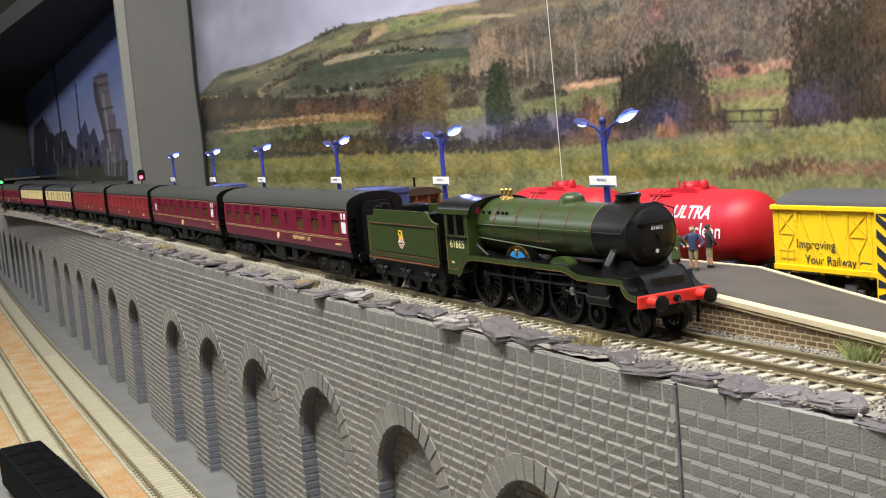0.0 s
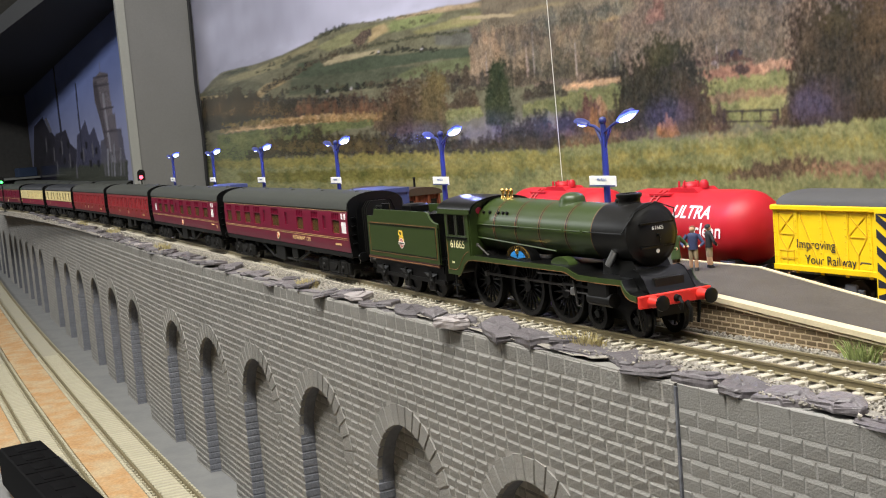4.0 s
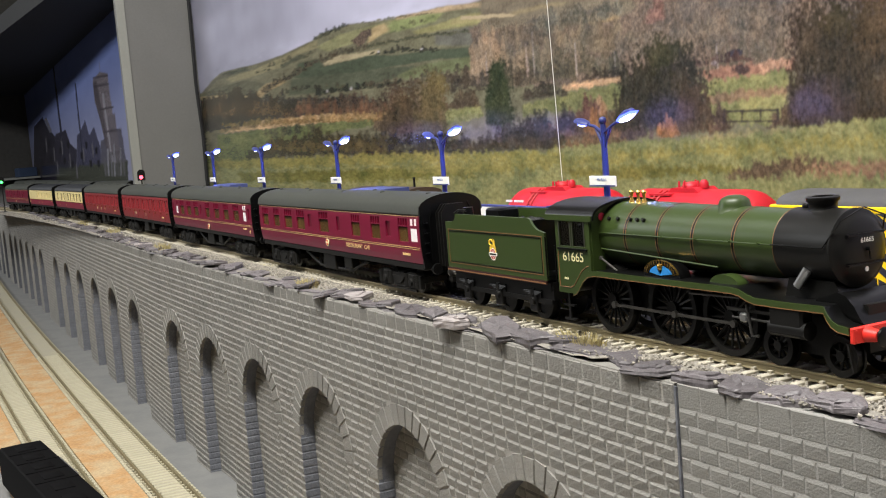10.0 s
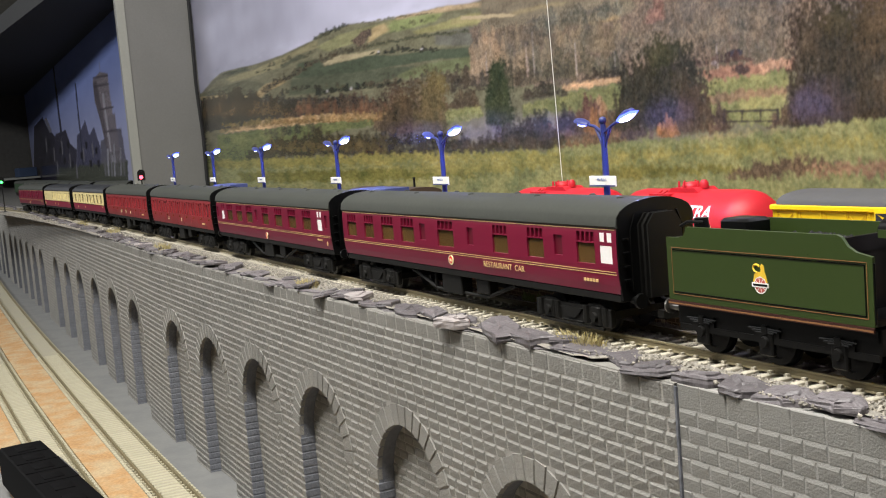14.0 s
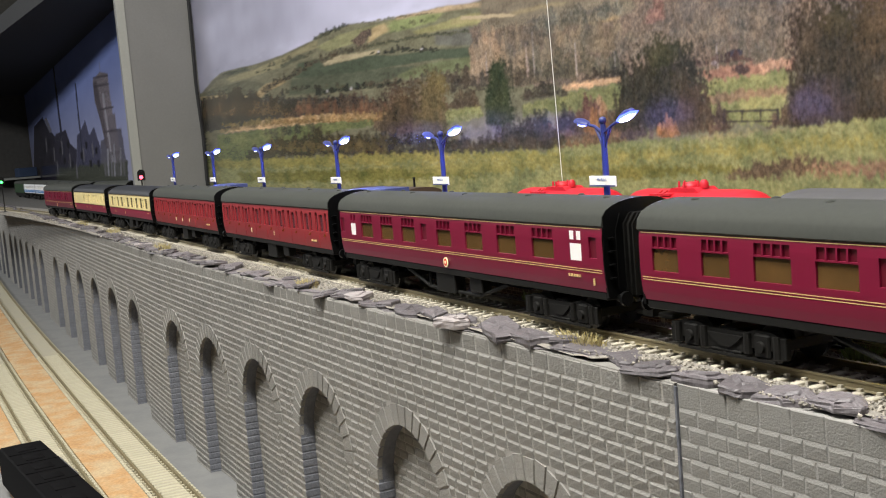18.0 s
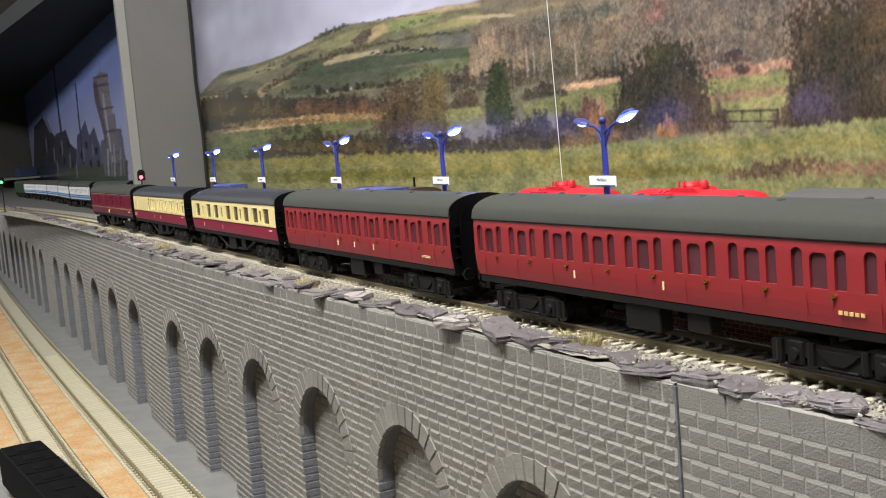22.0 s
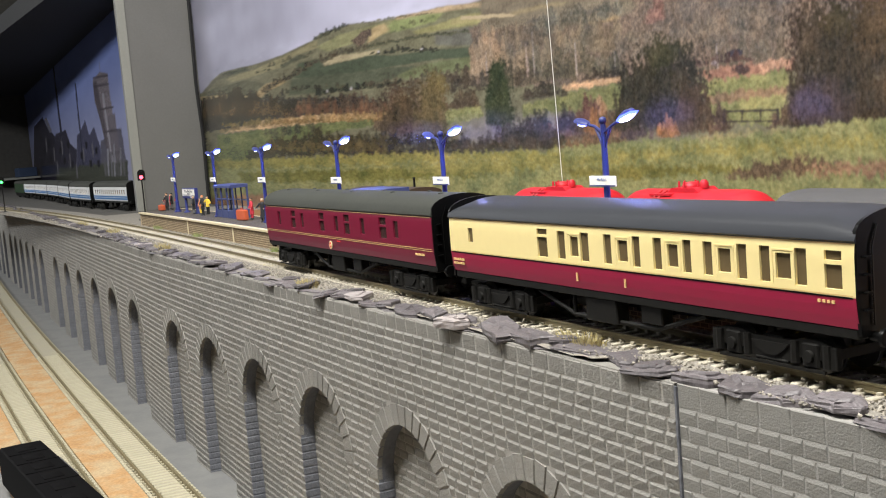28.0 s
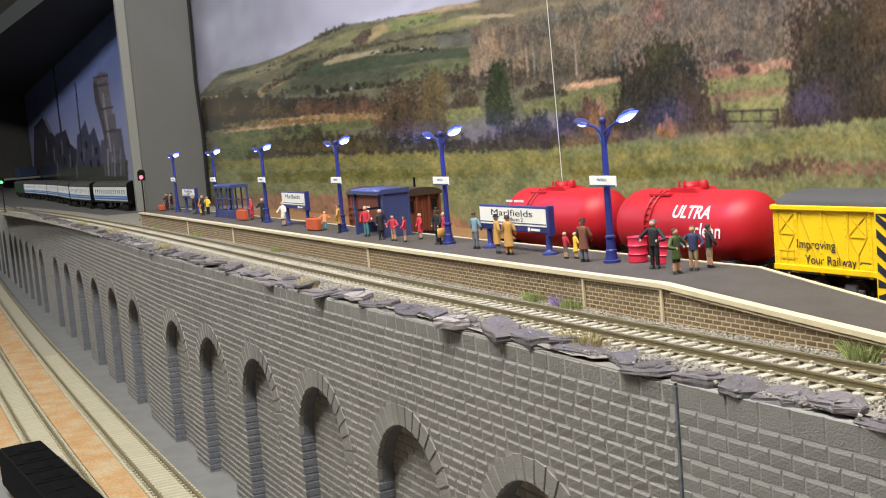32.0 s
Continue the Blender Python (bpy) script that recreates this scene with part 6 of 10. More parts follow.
# ---- colour light signal by the platform end ----
def signal(m, lit, lab, h=46.0):
    t = thing("colour_light_signal", m, lab, "signal")
    mb = MB()
    mb.lathe([(0, 3.4), (1.0, 3.2), (1.4, 1.6), (3.0, 1.1), (h - 6, 1.0)], n=12)
    part("post", mb, M["matblack"], t)
    mb = MB()
    mb.prism([(-5.2, h - 8), (5.2, h - 8), (5.2, h + 2)] + [(5.2 * math.cos(math.pi * i / 10), h + 2 + 5.2 * math.sin(math.pi * i / 10)) for i in range(1, 10)] + [(-5.2, h + 2)], -1.0, 1.0, "x")
    part("head", mb, M["matblack"], t)
    for z, on in ((h - 3.5, True), (h + 3, False)):
        mb = MB()
        mb.cyl((0.9, 0, z), (2.4, 0, z), 2.6, 2.4, 16)
        part("lens", mb, lit if on else M["matblack"], t, "lit signal lens" if on else "")
    mb = MB()
    mb.box(-4, 4, -9, 9, -0.2, 0.8)
    part("foot", mb, M["matblack"], t)
    return t


signal(on_line(-1.556, -0.060, -0.004, -28), M["red_glow"], "black colour-light signal showing red by the grey board", 62.5)
signal(on_line(-2.40, 0.020, -0.004, -25), M["green_glow"], "colour-light signal showing green at the far end", 64.0)


# ---- wagons on the siding ----
def wagon_wheels(t, xs, y=0.0):
    for x in xs:
        for s in (-1, 1):
            part("wheel", COACH_WHEEL, None, t, m=pose(x * 0.001, s * 0.0083, 0.0063, 0, 0, 0 if s > 0 else 180))


def tanker(s, full):
    t = thing("tank_wagon", on_line(s, -0.104, siding_z), "glossy red tank wagon with white lettering", "tank wagon", "tank wagons on the siding")
    mb = MB()
    prof = [(-51.5, 0.8), (-50.9, 5.5), (-49.6, 9.8), (-47.2, 13.4), (-44.0, 16.0), (-40.6, 17.5), (-37.0, 18.0), (37.0, 18.0), (40.6, 17.5), (44.0, 16.0), (47.2, 13.4), (49.6, 9.8), (50.9, 5.5), (51.5, 0.8)]
    mb.lathe(prof, (0, 0, 30.0), axis="x", n=48)
    part("barrel", mb, M["tank_red"], t, "glossy red cylindrical barrel", smooth=60)
    mb = MB()
    mb.prism([(-12.5, 46.6), (12.0, 46.6), (8.0, 49.0), (-9.0, 49.0)], -6.5, 6.5, "y")
    part("walkway", mb, M["tank_red"], t)
    mb = MB()
    mb.lathe([(48.5, 4.4), (49.8, 4.4), (50.4, 3.9), (51.4, 3.0), (51.7, 0.8)], (-2, 0, 0), n=20)
    for a in range(6):
        x, y = -2 + 5.6 * math.cos(a), 5.6 * math.sin(a)
        mb.lathe([(48.8, 0.6), (51.6, 0.6), (52.2, 0.3)], (x, y, 0), n=6)
    mb.lathe([(48.5, 2.2), (51.2, 2.2), (52.6, 1.2)], (8, 0, 0), n=12)
    part("manhole", mb, M["tank_red"], t)
    mb = MB()
    mb.box(-22, -6, -10.5, -5, 45.4, 46.4)
    part("ladder_platform", mb, M["tank_red"], t)
    lad = None
    for x in (-17.5, -13.5):
        mb = MB()
        mb.tube([(x, -18.6 * math.sin(a), 30 + 18.6 * math.cos(a)) for a in [0.3 + i * 0.2 for i in range(8)]], 0.45, 5)
        lad = part("ladder", mb, M["tank_red"], t)
    for i in range(8):
        a = 0.5 + i * 0.17
        mb = MB()
        mb.cyl((-17.5, -18.6 * math.sin(a), 30 + 18.6 * math.cos(a)), (-13.5, -18.6 * math.sin(a), 30 + 18.6 * math.cos(a)), 0.35, 0.35, 5)
        part("rung", mb, M["tank_red"], lad)
    mb = MB()
    mb.box(-56, 56, -9, 9, 10.0, 13.0, c=0.5)
    for x in (-40, 40):
        mb.box(x - 3, x + 3, -14, 14, 10, 17)
    part("underframe", mb, M["matblack"], t)
    mb = MB()
    mb.box(34.5, 44.5, -15.6, -14.8, 9.6, 16.6, c=0.2)
    pl = part("data_panel", mb, M["navy"], t, "black data panel with white marks")
    for x, z, w2, h2 in ((35.5, 14.9, 3, 0.8), (39.2, 14.9, 4, 0.8), (36, 11.6, 3, 2.0), (40.2, 12.0, 3, 1.4)):
        mb = MB()
        mb.box(x, x + w2, -15.8, -15.5, z, z + h2)
        part("mark_bar", mb, M["white"], pl, smooth=0)
    mb = MB()
    for s in (-1, 1):
        for x in (-34, 34):
            mb.box(x - 14, x + 14, s * 12.5 - 0.8, s * 12.5 + 0.8, 5, 9, c=0.4)
            mb.box(x - 3, x + 3, s * 13.2 - 0.8, s * 13.2 + 0.8, 3.4, 8.5, c=0.5)
    part("axle_guard", mb, M["under"], t)
    wagon_wheels(t, (-41, -27, 27, 41))
    for x, sg in ((-56, -1), (56, 1)):
        for y in (-11, 11):
            mb = MB()
            mb.lathe([(0, 1.4), (4 * sg, 1.4), (4 * sg, 2.8), (5 * sg, 2.6)], (x, y, 13.5), axis="x", n=12)
            part("buffer", mb, M["matblack"], t)

    def curved(name, text, size, x, z, shear, wid):
        ob = lettering(name, text, size, M["white"], t, Matrix(), "white words", shear, wid, bold=0.16 if text.isupper() else 0.10)
        cut = bmesh.new()
        cut.from_mesh(ob.data)
        for i in range(-7, 8):
            bmesh.ops.bisect_plane(cut, geom=cut.verts[:] + cut.edges[:] + cut.faces[:], plane_co=(0, i * 0.0008, 0), plane_no=(0, 1, 0))
        cut.to_mesh(ob.data)
        cut.free()
        for v in ob.data.vertices:
            # wrap the letters round the barrel
            a = (v.co.y + (z - 30.0) * 0.001) / 0.0181
            r = 0.01815 + max(v.co.z, 0)
            v.co = (v.co.x + x * 0.001, -r * math.cos(a), 0.030 + r * math.sin(a))
        return ob

    if not full:
        for i, x in enumerate((-44, -41.4, -38.8, -34, -31.2, -28.4, -25.6)):
            mb = MB()
            mb.box(x, x + 1.9, -15.1, -14.4, 40.3, 41.6)
            part("mark_bar", mb, M["white"], t, smooth=0)
        return t
    curved("lettering", "ULTRA", 9.2, 16.5, 38.8, 0.12, 27)
    curved("lettering", "clean", 9.6, 29.0, 30.2, 0.2, 19)
    return t


tanker(-0.4198, True)
tanker(-0.5370, False)

yw = thing("covered_wagon", on_line(-0.2665, -0.104, siding_z), "bright yellow covered wagon with grey roof and black lettering", "goods wagon")
HL = 81.0
mb = MB()
mb.box(-HL, HL, -16.0, 16.0, 17.4, 42.0, c=0.4)
part("body", mb, M["wagon_yellow"], yw)
mb = MB()
mb.rings([[(x, -17.0 * math.cos(math.pi * i / 14), 43.0 + 5.6 * math.sin(math.pi * i / 14) ** 0.75) for i in range(15)] + [(x, 16, 42.4), (x, -16, 42.4)] for x in (-HL + 3, HL - 3)], True, True)
part("roof", mb, mat("grey_wagon_roof", (0.062, 0.06, 0.06), 0.7, var=0.15), yw, "dark grey curved roof", smooth=40)
mb = MB()
mb.box(-HL - 0.8, HL + 0.8, -17.4, 17.4, 41.2, 43.4, c=0.4)
part("cant_rail", mb, M["wagon_yellow"], yw)
for i, x in enumerate((-80, -68, -54.5, -41.5, -29.5)):
    mb = MB()
    mb.box(x - 1.0, x + 1.0, -16.3, -15.9, 14.6 if i else 9.0, 41.5, c=0.15)
    part("rib", mb, M["wagon_yellow"], yw)
    rv = MB()
    for k in range(9):
        rv.lathe([(0, 0.35), (0.35, 0.25)], (x, 0, 0), axis="y", n=5)
        o = len(rv.v) - 10
        rv.v[o:] = [(a, -16.2 - b, c + 18.5 + k * 2.6) for a, b, c in rv.v[o:]]
    part("rivets", rv, M["yellow_dark"], yw)
for x0, x1 in ((-66, -55.5), (-52.5, -43)):
    mb = MB()
    mb.tube([(x0, -16.1, 40.5), (x1, -16.1, 18)], 0.4, 4)
    part("brace", mb, M["yellow_dark"], yw)
for x0, x1 in ((-78, -69), (-40, -31)):
    for a, b in (((x0, 40.5), (x1, 40.5)), ((x0, 40.5), (x0, 31)), ((x1, 40.5), (x1, 31)), ((x0, 31), (x1, 31)), ((x0, 40), (x1, 31.5)), ((x1, 40), (x0, 31.5)),
                 ((x0, 31), ((x0 + x1) / 2, 24)), ((x1, 31), ((x0 + x1) / 2, 24)), (((x0 + x1) / 2, 24), ((x0 + x1) / 2, 16))):
        mb = MB()
        mb.tube([(a[0], -16.1, a[1]), (b[0], -16.1, b[1])], 0.28, 4)
        part("strap", mb, M["yellow_dark"], yw)
mb = MB()
mb.box(-HL, -22, -17.0, -15.8, 15.6, 18.0, c=0.2)
part("sole_bar", mb, M["wagon_yellow"], yw)
for w, z, x, size, wid in (("Improving", 27.0, -57.5, 5.4, 20.5), ("Your Railway", 20.6, -50.0, 5.4, 27.0)):
    lettering("lettering", w, size, M["navy"], yw, side_m(x, -16.34, z), "black slogan", width=wid)
mb = MB()
mb.box(-25.6, -6, -17.6, -16.0, 6.0, 42.0)
dr = part("sliding_door", mb, M["wagon_yellow"], yw)
for k in range(8):
    mb = MB()
    z = 4.0 + k * 6.5
    mb.prism([(-25.0, min(z + 5, 41)), (-25.0, min(z + 1.6, 41)), (-15.5, max(min(z - 5.4, 41), 12)), (-15.5, max(min(z - 2, 41), 12))], -17.75, -17.5, "y")
    part("warning_stripe", mb, M["navy"], dr, "black diagonal stripe", smooth=0)
mb = MB()
mb.tube([(-33.5, -17.4, 20.5), (-32.0, -18.4, 21.5), (-27.5, -18.4, 21.3)], 0.35, 5)
part("door_hook", mb, M["navy"], yw)
mb = MB()
mb.box(-HL, HL, -8, 8, 9, 13)
part("underframe", mb, M["matblack"], yw)
for x in (-52, 52):
    mb = MB()
    for s in (-1, 1):
        mb.box(x - 16, x + 16, s * 12.8 - 0.8, s * 12.8 + 0.8, 6.5, 9.5, c=0.4)
        for e in (-10, 10):
            mb.box(x + e - 3, x + e + 3, s * 13.4 - 0.9, s * 13.4 + 0.9, 3.5, 11.5, c=0.5)
        mb.prism([(x - 8, 9.5), (x + 8, 9.5), (x + 4, 3.6), (x - 4, 3.6)], s * 13.6 - 0.4, s * 13.6 + 0.4, "y")
    part("bogie_frame", mb, M["grey_bogie"], yw, "blue-grey bogie side frame")
wagon_wheels(yw, (-62, -42, 42, 62))
for x0, z0 in ((-77.5, 17.5), (-77.5, 21.0)):
    mb = MB()
    mb.tube([(x0, -16.1, z0), (x0 + 8, -16.1, z0), (x0 + 8, -16.1, z0 + 3), (x0, -16.1, z0 + 3), (x0, -16.1, z0)], 0.25, 4)
    part("data_frame", mb, M["yellow_dark"], yw)

M["van_roof"] = mat("dark_brown_roof", (0.045, 0.027, 0.016), 0.7, var=0.3, fine=400, coarse=30)
van = thing("brake_van", on_line(-0.793, -0.104, siding_z), "weathered brown wooden brake van with rounded roof on the siding", "brake van")
mb = MB()
mb.box(-58, 55, -14.5, 14.5, 14, 41.5)
part("body", mb, M["van_brown"], van, smooth=0)
for i in range(13):
    mb = MB()
    y = -13.6 + i * 2.26
    mb.box(55, 55.6, y - 0.95, y + 0.95, 14.5, 41)
    part("plank", mb, M["van_brown"], van)
for y in (-14, -5, 5, 14):
    mb = MB()
    mb.box(55.4, 57.2, y - 0.8, y + 0.8, 12, 42.5)
    part("end_post", mb, M["van_brown"], van)
for y0, y1 in ((-12, -7), (7.5, 12)):
    mb = MB()
    mb.box(55.3, 56.2, y0, y1, 29, 37.5)
    part("end_window", mb, M["matblack"], van)
mb = MB()
mb.rings([[(x, -16.5 * math.cos(math.pi * i / 14), 41.5 + 5.4 * math.sin(math.pi * i / 14) ** 0.8) for i in range(15)] + [(x, 15.5, 41), (x, -15.5, 41)] for x in (-60, 58)], True, True)
part("roof", mb, M["van_roof"], van, "dark brown rounded roof", smooth=40)
mb = MB()
mb.lathe([(46, 0.9), (53.2, 0.8), (53.3, 1.3), (54.0, 1.2)], (38, 3, 0), n=10)
part("stove_pipe", mb, M["matblack"], van)
mb = MB()
mb.box(-58, 58, -12, 12, 9, 14)
part("underframe", mb, M["matblack"], van)
mb = MB()
for k, z in enumerate((20, 25, 30)):
    mb.box(-58.5, -40, -15.4, -14.6, z, z + 2.4)
for x in (-58, -49, -40):
    mb.box(x - 0.8, x + 0.8, -15.6, -14.6, 14, 41)
part("verandah_rail", mb, M["van_brown"], van)
for x, z, w2 in ((-20, 31, 7), (-20, 28, 5), (-18, 22, 8), (4, 31, 6)):
    bars(van, x, z, w2, 1.5, M["white"], "mark_bar", y=-14.55)
wagon_wheels(van, (-28, 28))

M["box_blue"] = mat("dull_blue_card", (0.03, 0.05, 0.10), 0.7, var=0.15)

# ---- parked white and blue coaches at the far end ----
PK = [(-2.0125, 0.4875, 0.0), (-2.2690, 0.4895, -3.0), (-2.5255, 0.5095, -6.0), (-2.7800, 0.5340, -5.0), (-3.0350, 0.5530, -3.5), (-3.2900, 0.5680, -3.0)]
BACK_Z = -0.0061
holes = [(-112 + i * 15.0, -102 + i * 15.0, 29, 36.5) for i in range(15)]
parked = coach("parked_coach", "white and blue parked coach with grey roof at the far end", 245.0, M["coach_white"], holes, M["roof_grey"],
               ((19.5, 25.8, -122, 122, M["coach_blue"]),), half=16.5, gang=False)
tagged(parked, group="parked coaches")
parked.matrix_basis = pose(PK[0][0], PK[0][1], BACK_Z, 0, 0, PK[0][2])
for x, y, turn in PK[1:]:
    copy_thing(parked, pose(x, y, BACK_Z, 0, 0, turn))
rc = thing("parked_railcar", pose(-3.555, 0.583, BACK_Z, 0, 0, -3.0), "dark green parked railcar beyond the coaches", "railcar")
mb = MB()
mb.box(-120, 120, -16, 16, 14, 42, c=1.0)
part("body", mb, M["diesel_green"], rc)
mb = MB()
mb.rings(roof_rows(-121, 121, 42, 8, 16.4), True, True)
part("roof", mb, M["roof_grey"], rc)
mb = MB()
mb.box(-110, 110, -14, 14, 5, 14)
part("underframe", mb, M["matblack"], rc)
wagon_wheels(rc, (-90, -60, 60, 90))
mb = MB()
mb.box(-5780, -5340, 790, 950, 33, 41)
solid("wall_shelf", mb, M["strip"], Matrix(), "pale shelf on the dim end wall", "shelf", kind="structure")
mb = MB()
mb.box(-35, 35, -42, 42, 0, 42, c=3)
solid("storage_box", mb, M["box_blue"], pose(-5.40, 0.900, 0.041, 0, 0, 5), "dull blue storage box on the far shelf", "box")

# ---- black engine on the lower level ----
M["soot"] = mat("sooty_black", (0.0032, 0.003, 0.0034), 0.75, var=0.4, fine=700, coarse=60, spec=0.06)
eng = thing("black_engine", pose(-0.770, 0.1315, -0.1745, 0, 0, 1.5), "matt black engine standing on the lower track", "locomotive")
mb = MB()
prof = [(-17.0, 6), (17.0, 6), (17.5, 28), (16.2, 34.0), (15.0, 35.0), (0, 35.3), (-15.0, 35.0), (-16.2, 34.0), (-17.5, 28)]
mb.prism(prof, -168, 170, "x")
part("body", mb, M["soot"], eng, smooth=25)
for x in (-150, -118, -86, -54, -20, 14):
    mb = MB()
    mb.box(x - 9, x + 9, -7, 7, 34.9, 35.9, c=0.3)
    part("roof_hatch", mb, M["soot"], eng)
for x in (-134, -102, -70, -38):
    mb = MB()
    mb.box(x - 0.6, x + 0.6, -15.2, 15.2, 34.8, 35.6)
    part("roof_rib", mb, M["soot"], eng)
mb = MB()
mb.tube([(-120, 19.0, 8), (-120, 19.5, 30), (-60, 19.5, 30), (-60, 19.0, 8)], 0.5, 6)
for x in (-110, -100, -90, -80, -70):
    mb.tube([(x, 19.3, 30), (x + 8, 19.3, 12)], 0.4, 5)
part("wire_rail", mb, M["steel"], eng, "thin wire handrail")
mb = MB()
mb.box(-160, 160, -13, 13, 0, 8)
part("underframe", mb, M["soot"], eng)

# hanging thread in front of the backdrop
p0, p1 = Vector((-0.6677, 0.4845, 0.010)), Vector((-0.6740, 0.4850, 0.230))
mb = MB()
mb.cyl(p0 * 1000, p1 * 1000, 0.22, 0.22, 6)
mb.lathe([(-0.6, 0.2), (0, 0.5), (0.6, 0.2)], (p0.lerp(p1, 0.66)) * 1000, n=8)
solid("hanging_cord", mb, M["white"], Matrix(), "thin pale cord hanging in front of the backdrop", "cord")

# ---- printed landscape backdrop: one flat sheet, its print laid down as point colours ----
def lattice(u, v, seed):
    """Smooth value noise, 0 to 1, over arrays."""
    iu, iv = np.floor(u).astype(np.int64), np.floor(v).astype(np.int64)
    fu, fv = u - iu, v - iv
    fu, fv = fu * fu * (3 - 2 * fu), fv * fv * (3 - 2 * fv)

    def h(a, b):
        k = (a * 374761393 + b * 668265263 + seed * 1442695041) & 0x7FFFFFFF
        k = ((k ^ (k >> 13)) * 1274126177) & 0x7FFFFFFF
        return ((k ^ (k >> 16)) & 0xFFFF) / 65535.0

    return (h(iu, iv) * (1 - fu) + h(iu + 1, iv) * fu) * (1 - fv) + (h(iu, iv + 1) * (1 - fu) + h(iu + 1, iv + 1) * fu) * fv


def fbm(u, v, seed, octaves=4):
    t, a, n = 0.0, 0.5, 0.0
    for i in range(octaves):
        t = t + a * lattice(u * 2**i, v * 2**i, seed + i)
        n += a
        a *= 0.55
    return t / n


def printed_sheet(name, us, vs, paint, material, label, category):
    U, V = np.meshgrid(us, vs, indexing="ij")
    colour, ink = paint(U, V)
    nu, nv = len(us), len(vs)
    ys = np.array([poster_y(u * 0.001) for u in us])
    co = np.stack([U * 0.001, np.repeat(ys[:, None], nv, 1), V * 0.001], -1).reshape(-1, 3)
    i = (np.arange(nu - 1)[:, None] * nv + np.arange(nv - 1)[None]).ravel()
    quads = np.stack([i, i + nv, i + nv + 1, i + 1], -1).astype(np.int32)
    me = bpy.data.meshes.new(name)
    me.vertices.add(len(co))
    me.vertices.foreach_set("co", co.ravel())
    me.loops.add(quads.size)
    me.loops.foreach_set("vertex_index", quads.ravel())
    me.polygons.add(len(quads))
    me.polygons.foreach_set("loop_start", np.arange(0, quads.size, 4, dtype=np.int32))
    me.update(calc_edges=True)
    at_ = me.color_attributes.new("print", "FLOAT_COLOR", "POINT")
    rgba = np.concatenate([np.clip(faded(colour), 0, 1).reshape(-1, 3), ink.reshape(-1, 1)], 1)
    at_.data.foreach_set("color", rgba.ravel())
    me.materials.append(material)
    ob = new(name, me)
    return tagged(ob, label, category, kind="structure")


def faded(c):
    """Printing ink: a little less colourful, slightly blue."""
    g = c.mean(-1, keepdims=True)
    return (c * 0.80 + g * 0.20) * np.array([0.785, 0.785, 0.975])


def print_material(name):
    m = bpy.data.materials.new(name)
    m.use_nodes = True
    nt = m.node_tree
    bs = nt.nodes["Principled BSDF"]
    bs.inputs["Roughness"].default_value = 0.2
    bs.inputs["Specular IOR Level"].default_value = 0.2
    a = nt.nodes.new("ShaderNodeAttribute")
    a.attribute_name = "print"
    tc = nt.nodes.new("ShaderNodeTexCoord")
    n = nt.nodes.new("ShaderNodeTexNoise")
    n.inputs["Scale"].default_value, n.inputs["Detail"].default_value = 480.0, 6.0
    n.inputs["Roughness"].default_value = 0.65
    nt.links.new(tc.outputs["Object"], n.inputs["Vector"])
    mr = nt.nodes.new("ShaderNodeMapRange")
    mr.inputs[1].default_value, mr.inputs[2].default_value = 0.3, 0.7
    mr.inputs[3].default_value, mr.inputs[4].default_value = 0.72, 1.28
    nt.links.new(n.outputs["Fac"], mr.inputs[0])
    vm = nt.nodes.new("ShaderNodeVectorMath")
    vm.operation = "SCALE"
    nt.links.new(a.outputs["Color"], vm.inputs[0])
    grain = nt.nodes.new("ShaderNodeMix")
    grain.inputs[2].default_value = 1.0
    nt.links.new(a.outputs["Alpha"], grain.inputs[0])
    nt.links.new(mr.outputs[0], grain.inputs[3])
    nt.links.new(grain.outputs[0], vm.inputs["Scale"])
    nt.links.new(vm.outputs[0], bs.inputs["Base Color"])
    w = nt.nodes.new("ShaderNodeTexNoise")
    w.inputs["Scale"].default_value = 5.0
    nt.links.new(tc.outputs["Object"], w.inputs["Vector"])
    b = nt.nodes.new("ShaderNodeBump")
    b.inputs["Strength"].default_value, b.inputs["Distance"].default_value = 0.25, 0.004
    nt.links.new(w.outputs["Fac"], b.inputs["Height"])
    nt.links.new(b.outputs[0], bs.inputs["Normal"])
    return m


